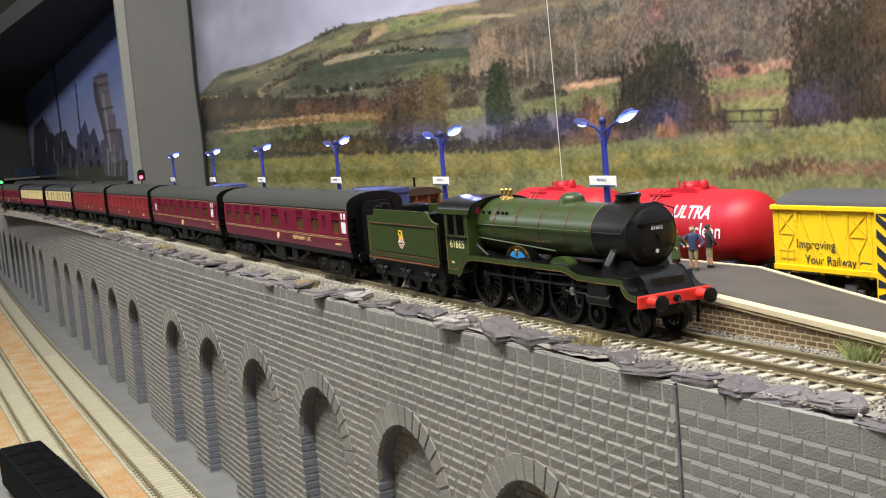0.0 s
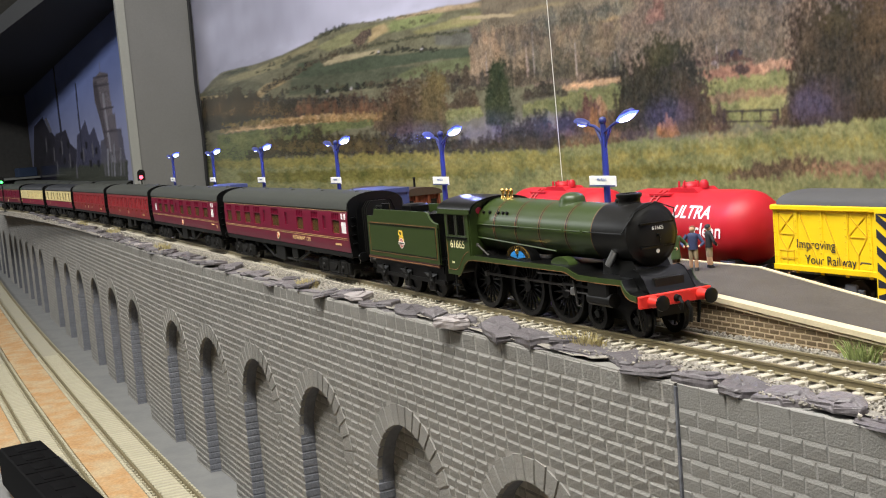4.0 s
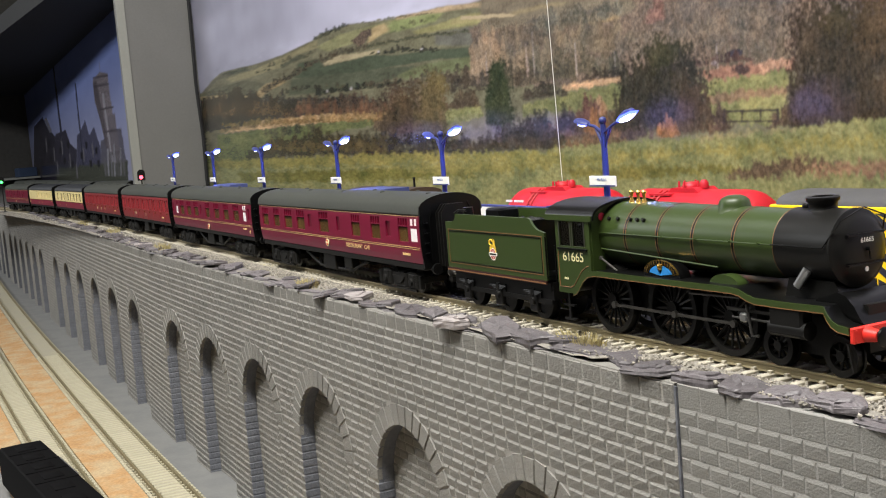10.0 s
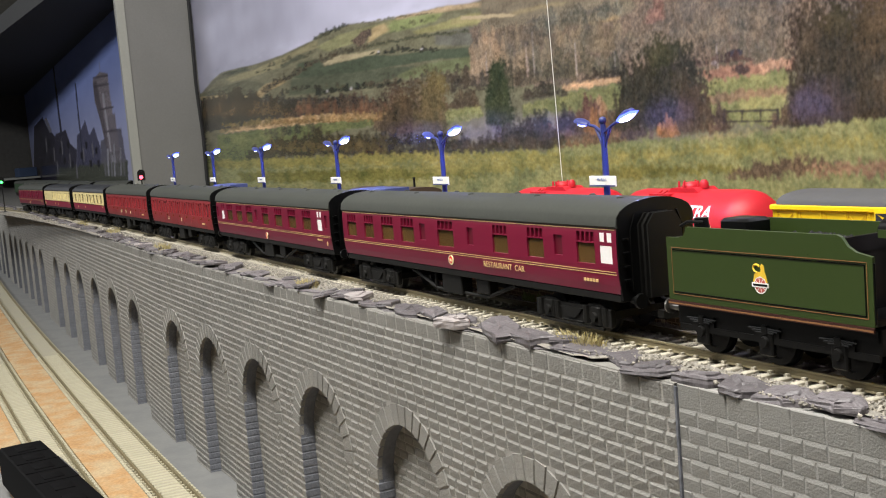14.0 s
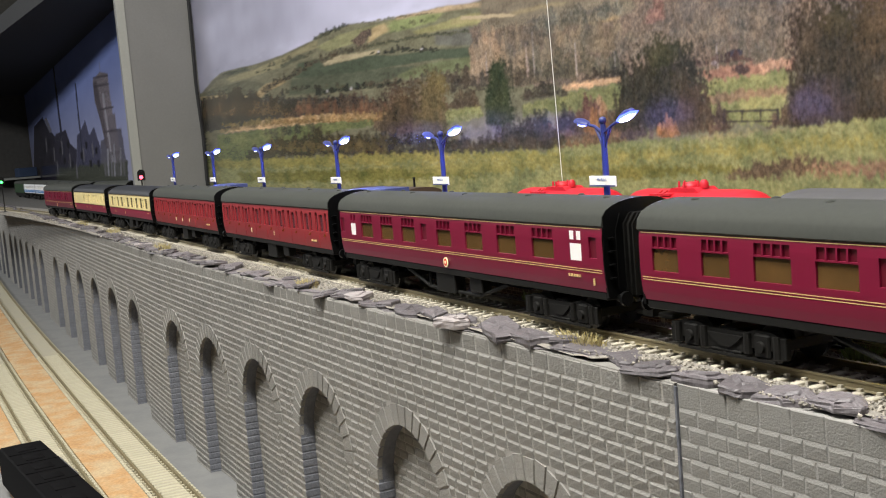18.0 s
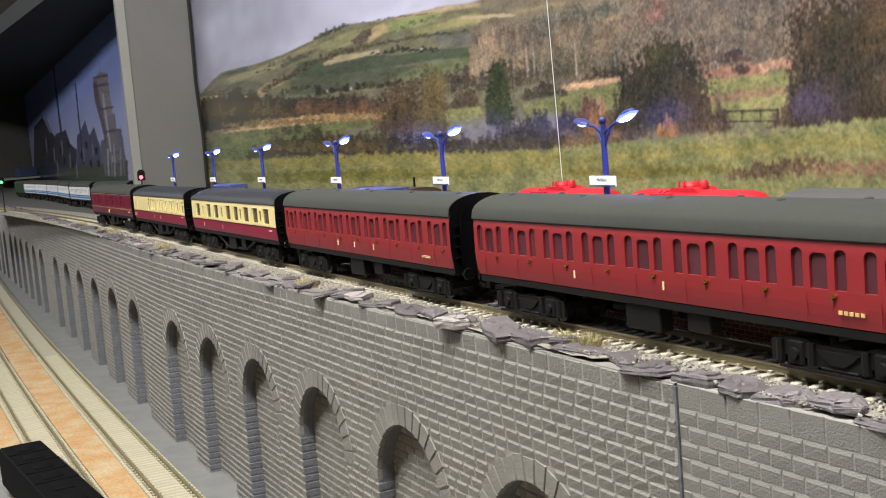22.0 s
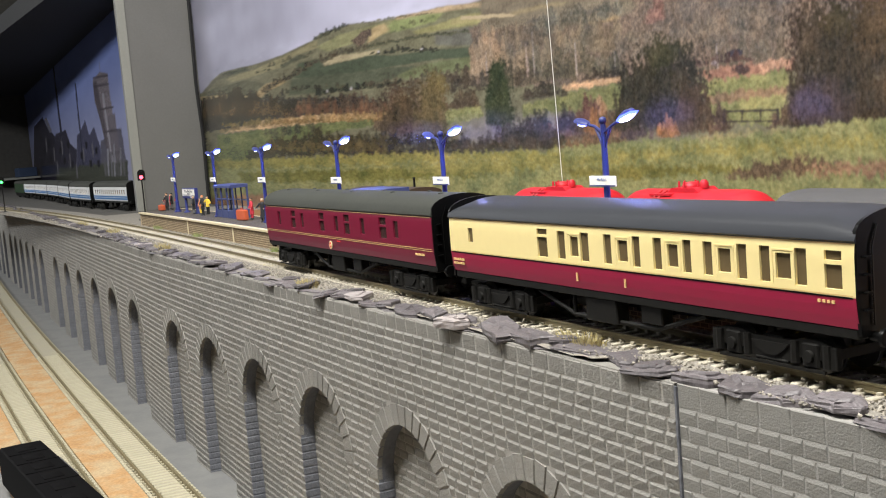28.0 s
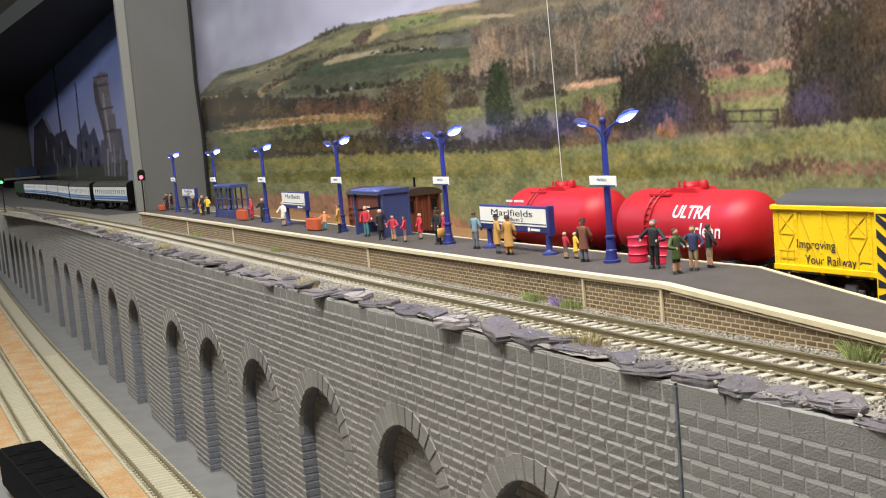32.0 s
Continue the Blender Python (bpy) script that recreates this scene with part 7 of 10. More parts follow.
class Print:
    """Lays areas, tufts and rows of trees in colour on a sheet, in millimetres."""

    def __init__(self, U, V, base):
        self.U, self.V = U, V
        self.us, self.vs = U[:, 0], V[0]
        self.c = base
        self.ink = np.zeros(U.shape)
        # far from the right end things are drawn larger, as in any view along a wall
        self.k = np.clip((150 - U) / 700.0, 0.5, 2.6)
        x = -700.0 * np.log(np.maximum(150 - U, 40.0))
        self.wu = (fbm(x / 5, V / 5, 11) - 0.5) * 2
        self.wv = (fbm(x / 4, V / 6, 23) - 0.5) * 2
        self.leaf = fbm(x / 2.0, V / 2.2, 31, 4)
        self.twig = fbm(x / 0.85, V / 1.7, 57, 3)
        self.grass = fbm(x / 3.2, V / 1.7, 41, 5)
        self.hill = fbm(x / 18, V / 5, 47, 5)
        self.patch = fbm(x / 16, V / 11, 71, 3) - 0.5

    def cut(self, u0, u1, v0, v1):
        a, b = np.searchsorted(self.us, (u0, u1))
        c, d = np.searchsorted(self.vs, (v0, v1))
        return slice(max(a - 1, 0), b + 1), slice(max(c - 1, 0), d + 1)

    def lay(self, q, mask, colour, tex):
        leaf, twig = self.leaf[q] - 0.5, self.twig[q] - 0.5
        if tex == "t":
            f = np.clip(0.98 + 1.15 * leaf + 0.75 * twig, 0.4, 1.9)
        elif tex == "g":
            f = np.clip(1.0 + 0.95 * (self.grass[q] - 0.5) + 0.5 * leaf, 0.4, 1.8)
        elif tex == "h":
            f = 1.0 + 0.8 * (self.hill[q] - 0.5) + 0.45 * leaf + 0.3 * twig
        elif tex == "c":
            f = 1.0 + 0.9 * twig
        elif tex == "f":
            f = 1.0 + 0.4 * leaf
        else:
            f = np.ones(mask.shape)
        col = np.array(colour)[None, None] * f[..., None]
        if tex == "t":
            col = col * np.array([0.95, 0.945, 0.94])
        if tex in "tg":
            col = col * (1 + twig[..., None] * np.array([0.25, 0.12, -0.15]) + self.patch[q][..., None] * np.array([1.0, 0.75, 0.45]))
        self.c[q] = self.c[q] * (1 - mask[..., None]) + col * mask[..., None]
        self.ink[q] = np.maximum(self.ink[q], mask * {"t": 1.0, "g": 0.6, "h": 0.35}.get(tex, 0.3))

    def area(self, pts, colour, rag, tex):
        pad = 14 * rag + 6
        q = self.cut(min(p[0] for p in pts) - pad, max(p[0] for p in pts) + pad, min(p[1] for p in pts) - pad, max(p[1] for p in pts) + pad)
        u, v = self.U[q] + self.wu[q] * 3.0 * rag * self.k[q] + (self.leaf[q] - 0.5) * 3.5 * rag, self.V[q] + self.wv[q] * 3.0 * rag + (self.twig[q] - 0.5) * 4 * rag
        inside = np.zeros(u.shape, bool)
        for (x0, y0), (x1, y1) in zip(pts, pts[1:] + pts[:1]):
            cross = ((y0 > v) != (y1 > v)) & (u < (x1 - x0) * (v - y0) / ((y1 - y0) or 1e-9) + x0)
            inside ^= cross
        m = inside * 1.0
        for _ in range(6 if tex == "h" else 1):
            m[1:-1] = (m[:-2] + 2 * m[1:-1] + m[2:]) / 4
            m[:, 1:-1] = (m[:, :-2] + 2 * m[:, 1:-1] + m[:, 2:]) / 4
        self.lay(q, m, colour, tex)

    def blob(self, u, v, ru, rv, colour, rag):
        q = self.cut(u - ru * 1.6, u + ru * 1.6, v - rv * 1.6, v + rv * 1.6)
        d = np.sqrt(((self.U[q] - u) / ru) ** 2 + ((self.V[q] - v) / rv) ** 2)
        leaf, twig = self.leaf[q], self.twig[q]
        d = d + (leaf - 0.5) * 0.9 * rag + self.wu[q] * 0.14 * rag + (twig - 0.5) * 0.5 * rag
        m = np.clip((1.05 - d) * 2.6, 0, 1)
        # shade under the crown's left, light on its right
        shade = 1.0 + 0.22 * np.clip((self.U[q] - u) / ru, -1, 1) + 0.18 * np.clip((self.V[q] - v) / rv, -1, 1)
        keep = self.leaf[q].copy()
        self.leaf[q] = keep + (shade - 1.0) * 0.5
        self.lay(q, m * 0.96, colour, "t")
        self.leaf[q] = keep

    def grove(self, a, b, n, colour, spread, seed):
        """Trees in a row from a to b, each (u, v of the foot, half width, height): tapered, ragged, streaked upright."""
        r = random.Random(seed)
        order = [(i + r.uniform(-0.6, 0.6)) / n for i in range(n)]
        r.shuffle(order)
        for f in order:
            e = 1 / ((1 - f) / (250 - a[0]) + f / (250 - b[0]))
            u = 250 - e
            foot, w, h = (a[i] + (b[i] - a[i]) * f for i in (1, 2, 3))
            foot += r.uniform(-spread, spread)
            w, h = w * r.uniform(0.6, 1.4), h * r.uniform(0.45, 1.15) * (0.62 + 0.42 * math.sin(math.pi * min(max(f, 0), 1)))
            q = self.cut(u - w * 2, u + w * 2, foot - h * 0.1, foot + h * 1.15)
            z = np.clip((self.V[q] - foot) / h, -0.1, 1.2)
            width = w * np.clip(np.minimum(0.55 + 2.2 * z, 1.0), 0, 1) * np.sqrt(np.clip(1.04 - z, 0, 1))
            d = np.abs(self.U[q] - u + self.wu[q] * w * 0.5) / np.maximum(width, 1e-3) + (self.twig[q] - 0.5) * 1.3 + (self.leaf[q] - 0.5) * 0.9
            m = np.clip((1.05 - d) * 2.2, 0, 1) * np.clip((z + (self.leaf[q] - 0.5) * 0.3) * 7 + 0.2, 0, 1) * (z < 1.05)
            g = r.uniform(0.8, 1.2)
            t = r.uniform(-0.06, 0.06)
            self.lay(q, m * 0.8, (colour[0] * (g + t), colour[1] * g, colour[2] * (g - t)), "t")


def landscape(U, V):
    cloud = fbm(U / 160, V / 40, 3, 5)
    dawn = np.clip((U + 1950) / 1000, 0, 1)[..., None]
    base = np.array([0.425, 0.42, 0.44])[None, None] * (0.55 + 0.85 * cloud[..., None]) * (1.0 + 0.4 * dawn)
    p = Print(U, V, base)
    area, blob, grove = p.area, p.blob, p.grove
    area([(-1975.0, 183.8), (-1843.0, 182.0), (-1764.0, 196.7), (-1693.0, 204.4), (-1559.0, 200.5), (-1481.0, 198.3), (-1355.0, 198.4), (-1221.0, 203.0), (-1205.0, 206.5), (-1150.0, 206.4), (-1094.0, 205.2), (-1027.0, 199.8), (-966.0, 196.0), (-905.0, 192.7), (-861.0, 191.9), (-804.0, 186.5), (-753.0, 187.7), (-358.0, 129.6), (-364.0, 33.3), (-2068.0, 5.9)], (0.218, 0.205, 0.092), 0.2, "h")
    area([(-1843.0, 182.0), (-1751.0, 196.7), (-1682.0, 202.6), (-1537.0, 199.4), (-1529.0, 193.9), (-1613.0, 194.3), (-1724.0, 194.6), (-1781.0, 185.2)], (0.168, 0.162, 0.083), 0.4, "h")
    area([(-1694.0, 201.9), (-1537.0, 199.4), (-1526.0, 192.8), (-1648.0, 195.5)], (0.105, 0.116, 0.057), 0.5, "h")
    area([(-1668.0, 191.9), (-1484.0, 191.5), (-1356.0, 195.6), (-1246.0, 199.8), (-1213.0, 200.8), (-1211.0, 192.8), (-1307.0, 191.6), (-1360.0, 183.7), (-1502.0, 182.9), (-1635.0, 184.2)], (0.331, 0.291, 0.111), 0.4, "h")
    area([(-1372.0, 186.3), (-1284.0, 190.7), (-1248.0, 186.6), (-1322.0, 184.6), (-1361.0, 181.6)], (0.12, 0.126, 0.063), 0.6, "h")
    area([(-1770.0, 183.5), (-1535.0, 179.9), (-1448.0, 168.5), (-1544.0, 157.8), (-1680.0, 164.9), (-1828.0, 176.3)], (0.156, 0.154, 0.071), 0.4, "h")
    area([(-1519.0, 154.7), (-1454.0, 167.4), (-1365.0, 168.2), (-1352.0, 162.8), (-1438.0, 157.1), (-1490.0, 150.4)], (0.479, 0.34, 0.111), 0.4, "h")
    area([(-1873.0, 177.2), (-1678.0, 168.3), (-1513.0, 155.8), (-1514.0, 151.9), (-1875.0, 171.6)], (0.418, 0.323, 0.117), 0.4, "h")
    area([(-1215.0, 193.2), (-1133.0, 198.3), (-1044.0, 196.2), (-967.0, 193.9), (-905.0, 191.3), (-871.0, 188.3), (-862.0, 183.2), (-940.0, 184.3), (-1064.0, 184.6), (-1176.0, 184.1)], (0.32, 0.312, 0.104), 0.3, "h")
    area([(-967.0, 194.5), (-886.0, 189.3), (-856.0, 186.3), (-875.0, 180.9), (-927.0, 181.1), (-984.0, 183.5), (-986.0, 190.8)], (0.298, 0.345, 0.091), 0.3, "h")
    area([(-1032.0, 193.6), (-997.0, 193.9), (-987.0, 186.0), (-1012.0, 183.9), (-1032.0, 181.0), (-1049.0, 179.9)], (0.566, 0.41, 0.137), 0.3, "h")
    area([(-928.0, 178.0), (-840.0, 177.9), (-806.0, 178.3), (-765.0, 175.1), (-766.0, 166.3), (-841.0, 170.8), (-916.0, 173.5)], (0.361, 0.335, 0.093), 0.3, "h")
    area([(-966.0, 196.6), (-905.0, 193.2), (-849.0, 190.7), (-773.0, 183.9), (-725.0, 181.9), (-726.0, 175.2), (-805.0, 183.3), (-862.0, 187.1), (-912.0, 191.1), (-967.0, 193.4)], (0.578, 0.407, 0.167), 0.2, "h")
    area([(-840.0, 178.3), (-736.0, 172.2), (-737.0, 167.0), (-841.0, 173.2)], (0.438, 0.376, 0.115), 0.3, "h")
    area([(-877.0, 170.1), (-766.0, 165.4), (-728.0, 161.6), (-731.0, 143.7), (-879.0, 160.3)], (0.179, 0.176, 0.113), 0.4, "h")
    area([(-1291.0, 181.8), (-1178.0, 177.8), (-1068.0, 169.7), (-975.0, 160.5), (-880.0, 156.3), (-769.0, 148.6), (-771.0, 138.8), (-870.0, 146.8), (-977.0, 150.3), (-1108.0, 152.8), (-1227.0, 155.9), (-1321.0, 166.1)], (0.094, 0.12, 0.057), 0.3, "h")
    area([(-994.0, 143.4), (-895.0, 145.6), (-780.0, 142.5), (-732.0, 138.1), (-734.0, 126.5), (-872.0, 134.4), (-952.0, 134.6)], (0.187, 0.213, 0.073), 0.3, "h")
    area([(-1328.0, 165.2), (-1145.0, 156.5), (-992.0, 150.5), (-921.0, 145.9), (-995.0, 137.9), (-1150.0, 137.4), (-1348.0, 145.1)], (0.122, 0.137, 0.066), 0.4, "h")
    area([(-1200.0, 174.7), (-1139.0, 176.6), (-1051.0, 171.4), (-1015.0, 170.7), (-1024.0, 167.0), (-1122.0, 168.8), (-1191.0, 169.4)], (0.545, 0.45, 0.19), 0.4, "h")
    area([(-1066.0, 178.8), (-971.0, 175.5), (-890.0, 171.5), (-767.0, 161.9), (-767.0, 160.1), (-890.0, 169.1), (-972.0, 172.8), (-1058.0, 175.1)], (0.096, 0.101, 0.047), 0.8, "t")
    area([(-1099.0, 186.0), (-1062.0, 193.7), (-1037.0, 194.2), (-1034.0, 186.9), (-1066.0, 178.8)], (0.153, 0.112, 0.066), 0.8, "t")
    grove((-1219.0, 201.5, 10.4, 8.2), (-1098.0, 204.5, 7.0, 5.8), 16, (0.078, 0.083, 0.043), 1.3, 101)
    grove((-1094.0, 203.5, 6.9, 2.9), (-874.0, 187.7, 4.8, 1.9), 22, (0.197, 0.178, 0.075), 0.6, 102)
    grove((-1501.0, 186.7, 14.8, 6.1), (-1217.0, 186.2, 10.4, 5.7), 14, (0.106, 0.105, 0.05), 3.1, 103)
    grove((-1467.0, 156.7, 17.1, 10.6), (-1254.0, 174.3, 13.1, 10.5), 20, (0.093, 0.078, 0.039), 3.0, 104)
    grove((-1254.0, 174.3, 13.1, 10.5), (-1041.0, 176.3, 8.0, 5.6), 26, (0.113, 0.095, 0.046), 2.6, 105)
    grove((-984.0, 182.4, 5.8, 4.3), (-874.0, 184.8, 3.6, 3.4), 14, (0.156, 0.161, 0.061), 1.6, 106)
    grove((-1372.0, 150.3, 15.2, 10.0), (-1077.0, 134.8, 10.2, 7.0), 18, (0.092, 0.087, 0.042), 2.9, 107)
    grove((-1077.0, 134.8, 10.2, 8.2), (-743.0, 127.3, 5.6, 7.0), 40, (0.112, 0.095, 0.05), 2.3, 108)
    grove((-998.0, 164.4, 7.5, 9.8), (-996.0, 164.3, 7.5, 9.8), 1, (0.024, 0.028, 0.024), 0.0, 109)
    grove((-983.0, 164.1, 6.0, 8.0), (-981.0, 163.9, 6.0, 8.1), 1, (0.024, 0.028, 0.024), 0.0, 110)
    grove((-969.0, 163.3, 5.5, 9.0), (-968.0, 163.1, 6.0, 9.1), 1, (0.024, 0.028, 0.024), 0.0, 111)
    grove((-955.0, 162.4, 7.0, 8.4), (-954.0, 162.2, 7.0, 8.4), 1, (0.024, 0.028, 0.024), 0.0, 112)
    grove((-942.0, 162.7, 8.5, 8.3), (-941.0, 162.6, 8.0, 8.3), 1, (0.024, 0.028, 0.024), 0.0, 113)
    grove((-929.0, 160.3, 5.0, 6.2), (-928.0, 160.1, 5.5, 6.2), 1, (0.024, 0.028, 0.024), 0.0, 114)
    grove((-908.0, 158.2, 8.0, 9.0), (-907.0, 158.0, 8.0, 9.1), 1, (0.024, 0.028, 0.024), 0.0, 115)
    grove((-890.0, 156.4, 7.5, 7.9), (-889.0, 156.2, 7.5, 8.0), 1, (0.024, 0.028, 0.024), 0.0, 116)
    grove((-878.0, 156.1, 6.0, 5.9), (-876.0, 156.0, 6.5, 5.9), 1, (0.024, 0.028, 0.024), 0.0, 117)
    grove((-1043.0, 168.4, 8.0, 4.5), (-868.0, 153.1, 6.0, 3.9), 14, (0.044, 0.051, 0.028), 1.1, 118)
    grove((-1222.0, 135.6, 13.0, 13.0), (-1220.0, 135.5, 12.5, 13.0), 1, (0.026, 0.031, 0.022), 0.0, 119)
    grove((-1174.0, 136.4, 14.0, 12.6), (-1172.0, 136.3, 14.0, 12.5), 1, (0.026, 0.031, 0.022), 0.0, 120)
    grove((-1124.0, 135.6, 13.0, 13.3), (-1122.0, 135.4, 13.0, 13.3), 1, (0.026, 0.031, 0.022), 0.0, 121)
    grove((-1091.0, 134.5, 12.0, 11.9), (-1089.0, 134.4, 12.5, 11.8), 1, (0.026, 0.031, 0.022), 0.0, 122)
    grove((-1069.0, 134.2, 10.0, 6.9), (-1067.0, 134.0, 10.0, 7.0), 1, (0.026, 0.031, 0.022), 0.0, 123)
    grove((-1372.0, 148.2, 13.0, 7.1), (-1370.0, 148.0, 12.5, 7.2), 1, (0.026, 0.031, 0.022), 0.0, 124)
    grove((-1243.0, 138.3, 15.0, 6.6), (-952.0, 131.4, 10.0, 5.3), 20, (0.047, 0.054, 0.031), 2.0, 125)
    area([(-913.0, 159.2), (-908.5, 159.2), (-908.5, 160.4), (-910.8, 161.1), (-913.0, 160.4)], (0.66, 0.60, 0.50), 0.1, "n")
    area([(-1022.0, 167.4), (-1016.6, 167.4), (-1016.6, 168.8), (-1019.3, 169.6), (-1022.0, 168.8)], (0.66, 0.60, 0.50), 0.1, "n")
    area([(-1112.0, 136.0), (-1107.0, 136.0), (-1107.0, 138.4), (-1109.5, 139.9), (-1112.0, 138.4)], (0.66, 0.60, 0.50), 0.1, "n")
    area([(-1193.0, 139.0), (-1187.6, 139.0), (-1187.6, 141.1), (-1190.3, 142.4), (-1193.0, 141.1)], (0.66, 0.60, 0.50), 0.1, "n")
    area([(-1907.0, 171.6), (-1609.0, 160.4), (-1374.0, 142.4), (-1232.0, 136.3), (-1079.0, 127.7), (-1034.0, 120.1), (-1038.0, 104.1), (-1241.0, 108.5), (-1529.0, 113.2), (-1935.0, 117.5)], (0.085, 0.079, 0.052), 1.6, "t")
    grove((-1897.0, 146.5, 36.0, 32.2), (-1238.0, 117.8, 17.0, 22.4), 60, (0.075, 0.072, 0.043), 7.7, 126)
    grove((-1905.0, 130.2, 41.5, 40.0), (-1466.0, 118.5, 26.0, 32.0), 30, (0.085, 0.078, 0.042), 4.8, 127)
    grove((-1239.0, 115.1, 15.0, 18.6), (-1032.0, 111.9, 11.5, 16.0), 22, (0.099, 0.061, 0.036), 3.4, 128)
    grove((-1331.0, 118.3, 14.5, 16.8), (-1176.0, 113.4, 11.5, 15.2), 10, (0.137, 0.061, 0.036), 2.8, 129)
    grove((-984.0, 121.5, 11.5, 14.2), (-805.0, 124.1, 8.5, 12.1), 24, (0.085, 0.069, 0.041), 2.8, 130)
    grove((-858.0, 115.8, 9.5, 16.7), (-785.0, 117.9, 8.5, 15.5), 14, (0.099, 0.081, 0.047), 2.5, 131)
    area([(-1722.0, 110.2), (-1592.0, 117.4), (-1466.0, 118.5), (-1239.0, 115.1), (-1049.0, 111.7), (-1038.0, 104.1), (-1242.0, 105.8), (-1470.0, 107.7)], (0.618, 0.394, 0.137), 1.0, "g")
    area([(-1763.0, 107.9), (-1470.0, 107.0), (-1242.0, 105.1), (-1032.0, 102.6), (-1033.0, 94.6), (-1162.0, 93.4), (-1451.0, 80.6), (-1778.0, 75.0)], (0.168, 0.196, 0.051), 1.0, "g")
    grove((-1722.0, 111.9, 23.0, 12.4), (-1469.0, 110.8, 17.0, 10.8), 10, (0.294, 0.21, 0.069), 1.8, 132)
    grove((-1928.0, 83.4, 42.5, 86.8), (-1878.0, 72.6, 40.5, 85.3), 6, (0.038, 0.038, 0.024), 2.9, 133)
    area([(-1950.0, 85.8), (-1571.0, 88.3), (-1448.0, 88.3), (-1461.0, 51.1), (-1967.0, 53.5)], (0.155, 0.181, 0.047), 1.0, "g")
    grove((-1578.0, 70.1, 29.5, 23.1), (-1026.0, 71.1, 14.5, 16.1), 50, (0.061, 0.057, 0.028), 6.6, 134)
    grove((-1563.0, 64.9, 26.0, 21.4), (-997.0, 63.6, 12.0, 14.7), 44, (0.077, 0.069, 0.033), 4.9, 135)
    grove((-1474.0, 95.3, 17.5, 18.6), (-1202.0, 94.9, 12.5, 15.6), 12, (0.099, 0.099, 0.044), 3.1, 136)
    blob(-986.0, 110.5, 50.5, 24.1, (0.12, 0.077, 0.041), 1.4)
    blob(-907.0, 111.4, 46.5, 26.5, (0.203, 0.143, 0.061), 1.4)
    blob(-931.0, 99.5, 54.0, 17.8, (0.099, 0.073, 0.038), 1.4)
    blob(-1004.0, 97.4, 46.0, 16.7, (0.073, 0.054, 0.031), 1.4)
    grove((-1041.0, 89.0, 14.5, 34.6), (-857.0, 89.3, 11.0, 29.6), 26, (0.155, 0.104, 0.051), 3.5, 137)
    grove((-1096.0, 60.4, 17.5, 20.7), (-794.0, 63.0, 10.5, 16.0), 44, (0.054, 0.051, 0.026), 4.3, 138)
    grove((-1059.0, 71.8, 15.0, 17.7), (-860.0, 73.4, 11.0, 15.0), 22, (0.044, 0.041, 0.024), 4.2, 139)
    area([(-873.0, 100.2), (-798.0, 101.9), (-793.0, 92.3), (-869.0, 87.8)], (0.267, 0.276, 0.069), 1.0, "g")
    area([(-806.0, 166.6), (-775.0, 170.2), (-733.0, 162.2), (-651.0, 164.0), (-579.0, 163.2), (-466.0, 163.5), (-315.0, 168.7), (-318.0, 93.4), (-486.0, 105.6), (-586.0, 106.9), (-659.0, 107.8), (-811.0, 119.9)], (0.218, 0.161, 0.095), 1.6, "t")
    area([(-782.0, 192.0), (-573.0, 161.2), (-561.0, 148.1), (-616.0, 146.9), (-685.0, 151.3), (-738.0, 157.6), (-788.0, 159.8)], (0.243, 0.195, 0.101), 0.6, "h")
    area([(-822.0, 178.5), (-725.0, 168.2), (-726.0, 166.1), (-823.0, 175.3)], (0.587, 0.453, 0.195), 0.4, "n")
    area([(-736.0, 170.5), (-683.0, 169.2), (-647.0, 166.2), (-643.0, 163.7), (-683.0, 166.3), (-727.0, 167.1)], (0.354, 0.275, 0.11), 0.5, "h")
    area([(-710.0, 160.2), (-652.0, 159.3), (-583.0, 154.7), (-584.0, 152.5), (-652.0, 156.2), (-706.0, 157.2)], (0.169, 0.145, 0.09), 1.0, "t")
    area([(-623.0, 149.3), (-584.0, 147.8), (-584.0, 146.0), (-619.0, 147.0)], (0.422, 0.285, 0.098), 0.5, "h")
    area([(-757.0, 161.6), (-653.0, 151.5), (-582.0, 142.0), (-583.0, 131.8), (-759.0, 148.4)], (0.199, 0.149, 0.082), 1.4, "t")
    grove((-807.0, 124.3, 10.0, 42.4), (-748.0, 124.2, 8.5, 40.0), 12, (0.407, 0.285, 0.137), 2.3, 140)
    grove((-754.0, 120.1, 8.0, 39.5), (-690.0, 120.1, 7.0, 36.9), 16, (0.283, 0.211, 0.104), 3.6, 141)
    grove((-686.0, 148.1, 12.0, 16.2), (-568.0, 148.9, 9.0, 14.2), 16, (0.220, 0.190, 0.104), 4.1, 142)
    grove((-715.0, 125.7, 10.5, 27.0), (-564.0, 125.5, 8.0, 22.6), 28, (0.251, 0.197, 0.099), 5.1, 143)
    grove((-584.0, 121.6, 11.0, 26.9), (-424.0, 118.0, 7.0, 21.6), 30, (0.220, 0.176, 0.104), 5.1, 144)
    grove((-569.0, 134.7, 11.5, 22.7), (-414.0, 134.3, 7.5, 18.3), 24, (0.206, 0.163, 0.104), 5.0, 145)
    grove((-486.0, 105.0, 6.0, 16.1), (-421.0, 104.6, 5.5, 14.6), 18, (0.199, 0.163, 0.090), 2.5, 146)
    grove((-745.0, 115.0, 10.5, 20.1), (-579.0, 110.1, 7.0, 16.7), 34, (0.172, 0.145, 0.073), 3.5, 147)
    grove((-806.0, 115.7, 10.5, 18.6), (-691.0, 112.7, 8.5, 16.5), 18, (0.115, 0.092, 0.051), 2.4, 148)
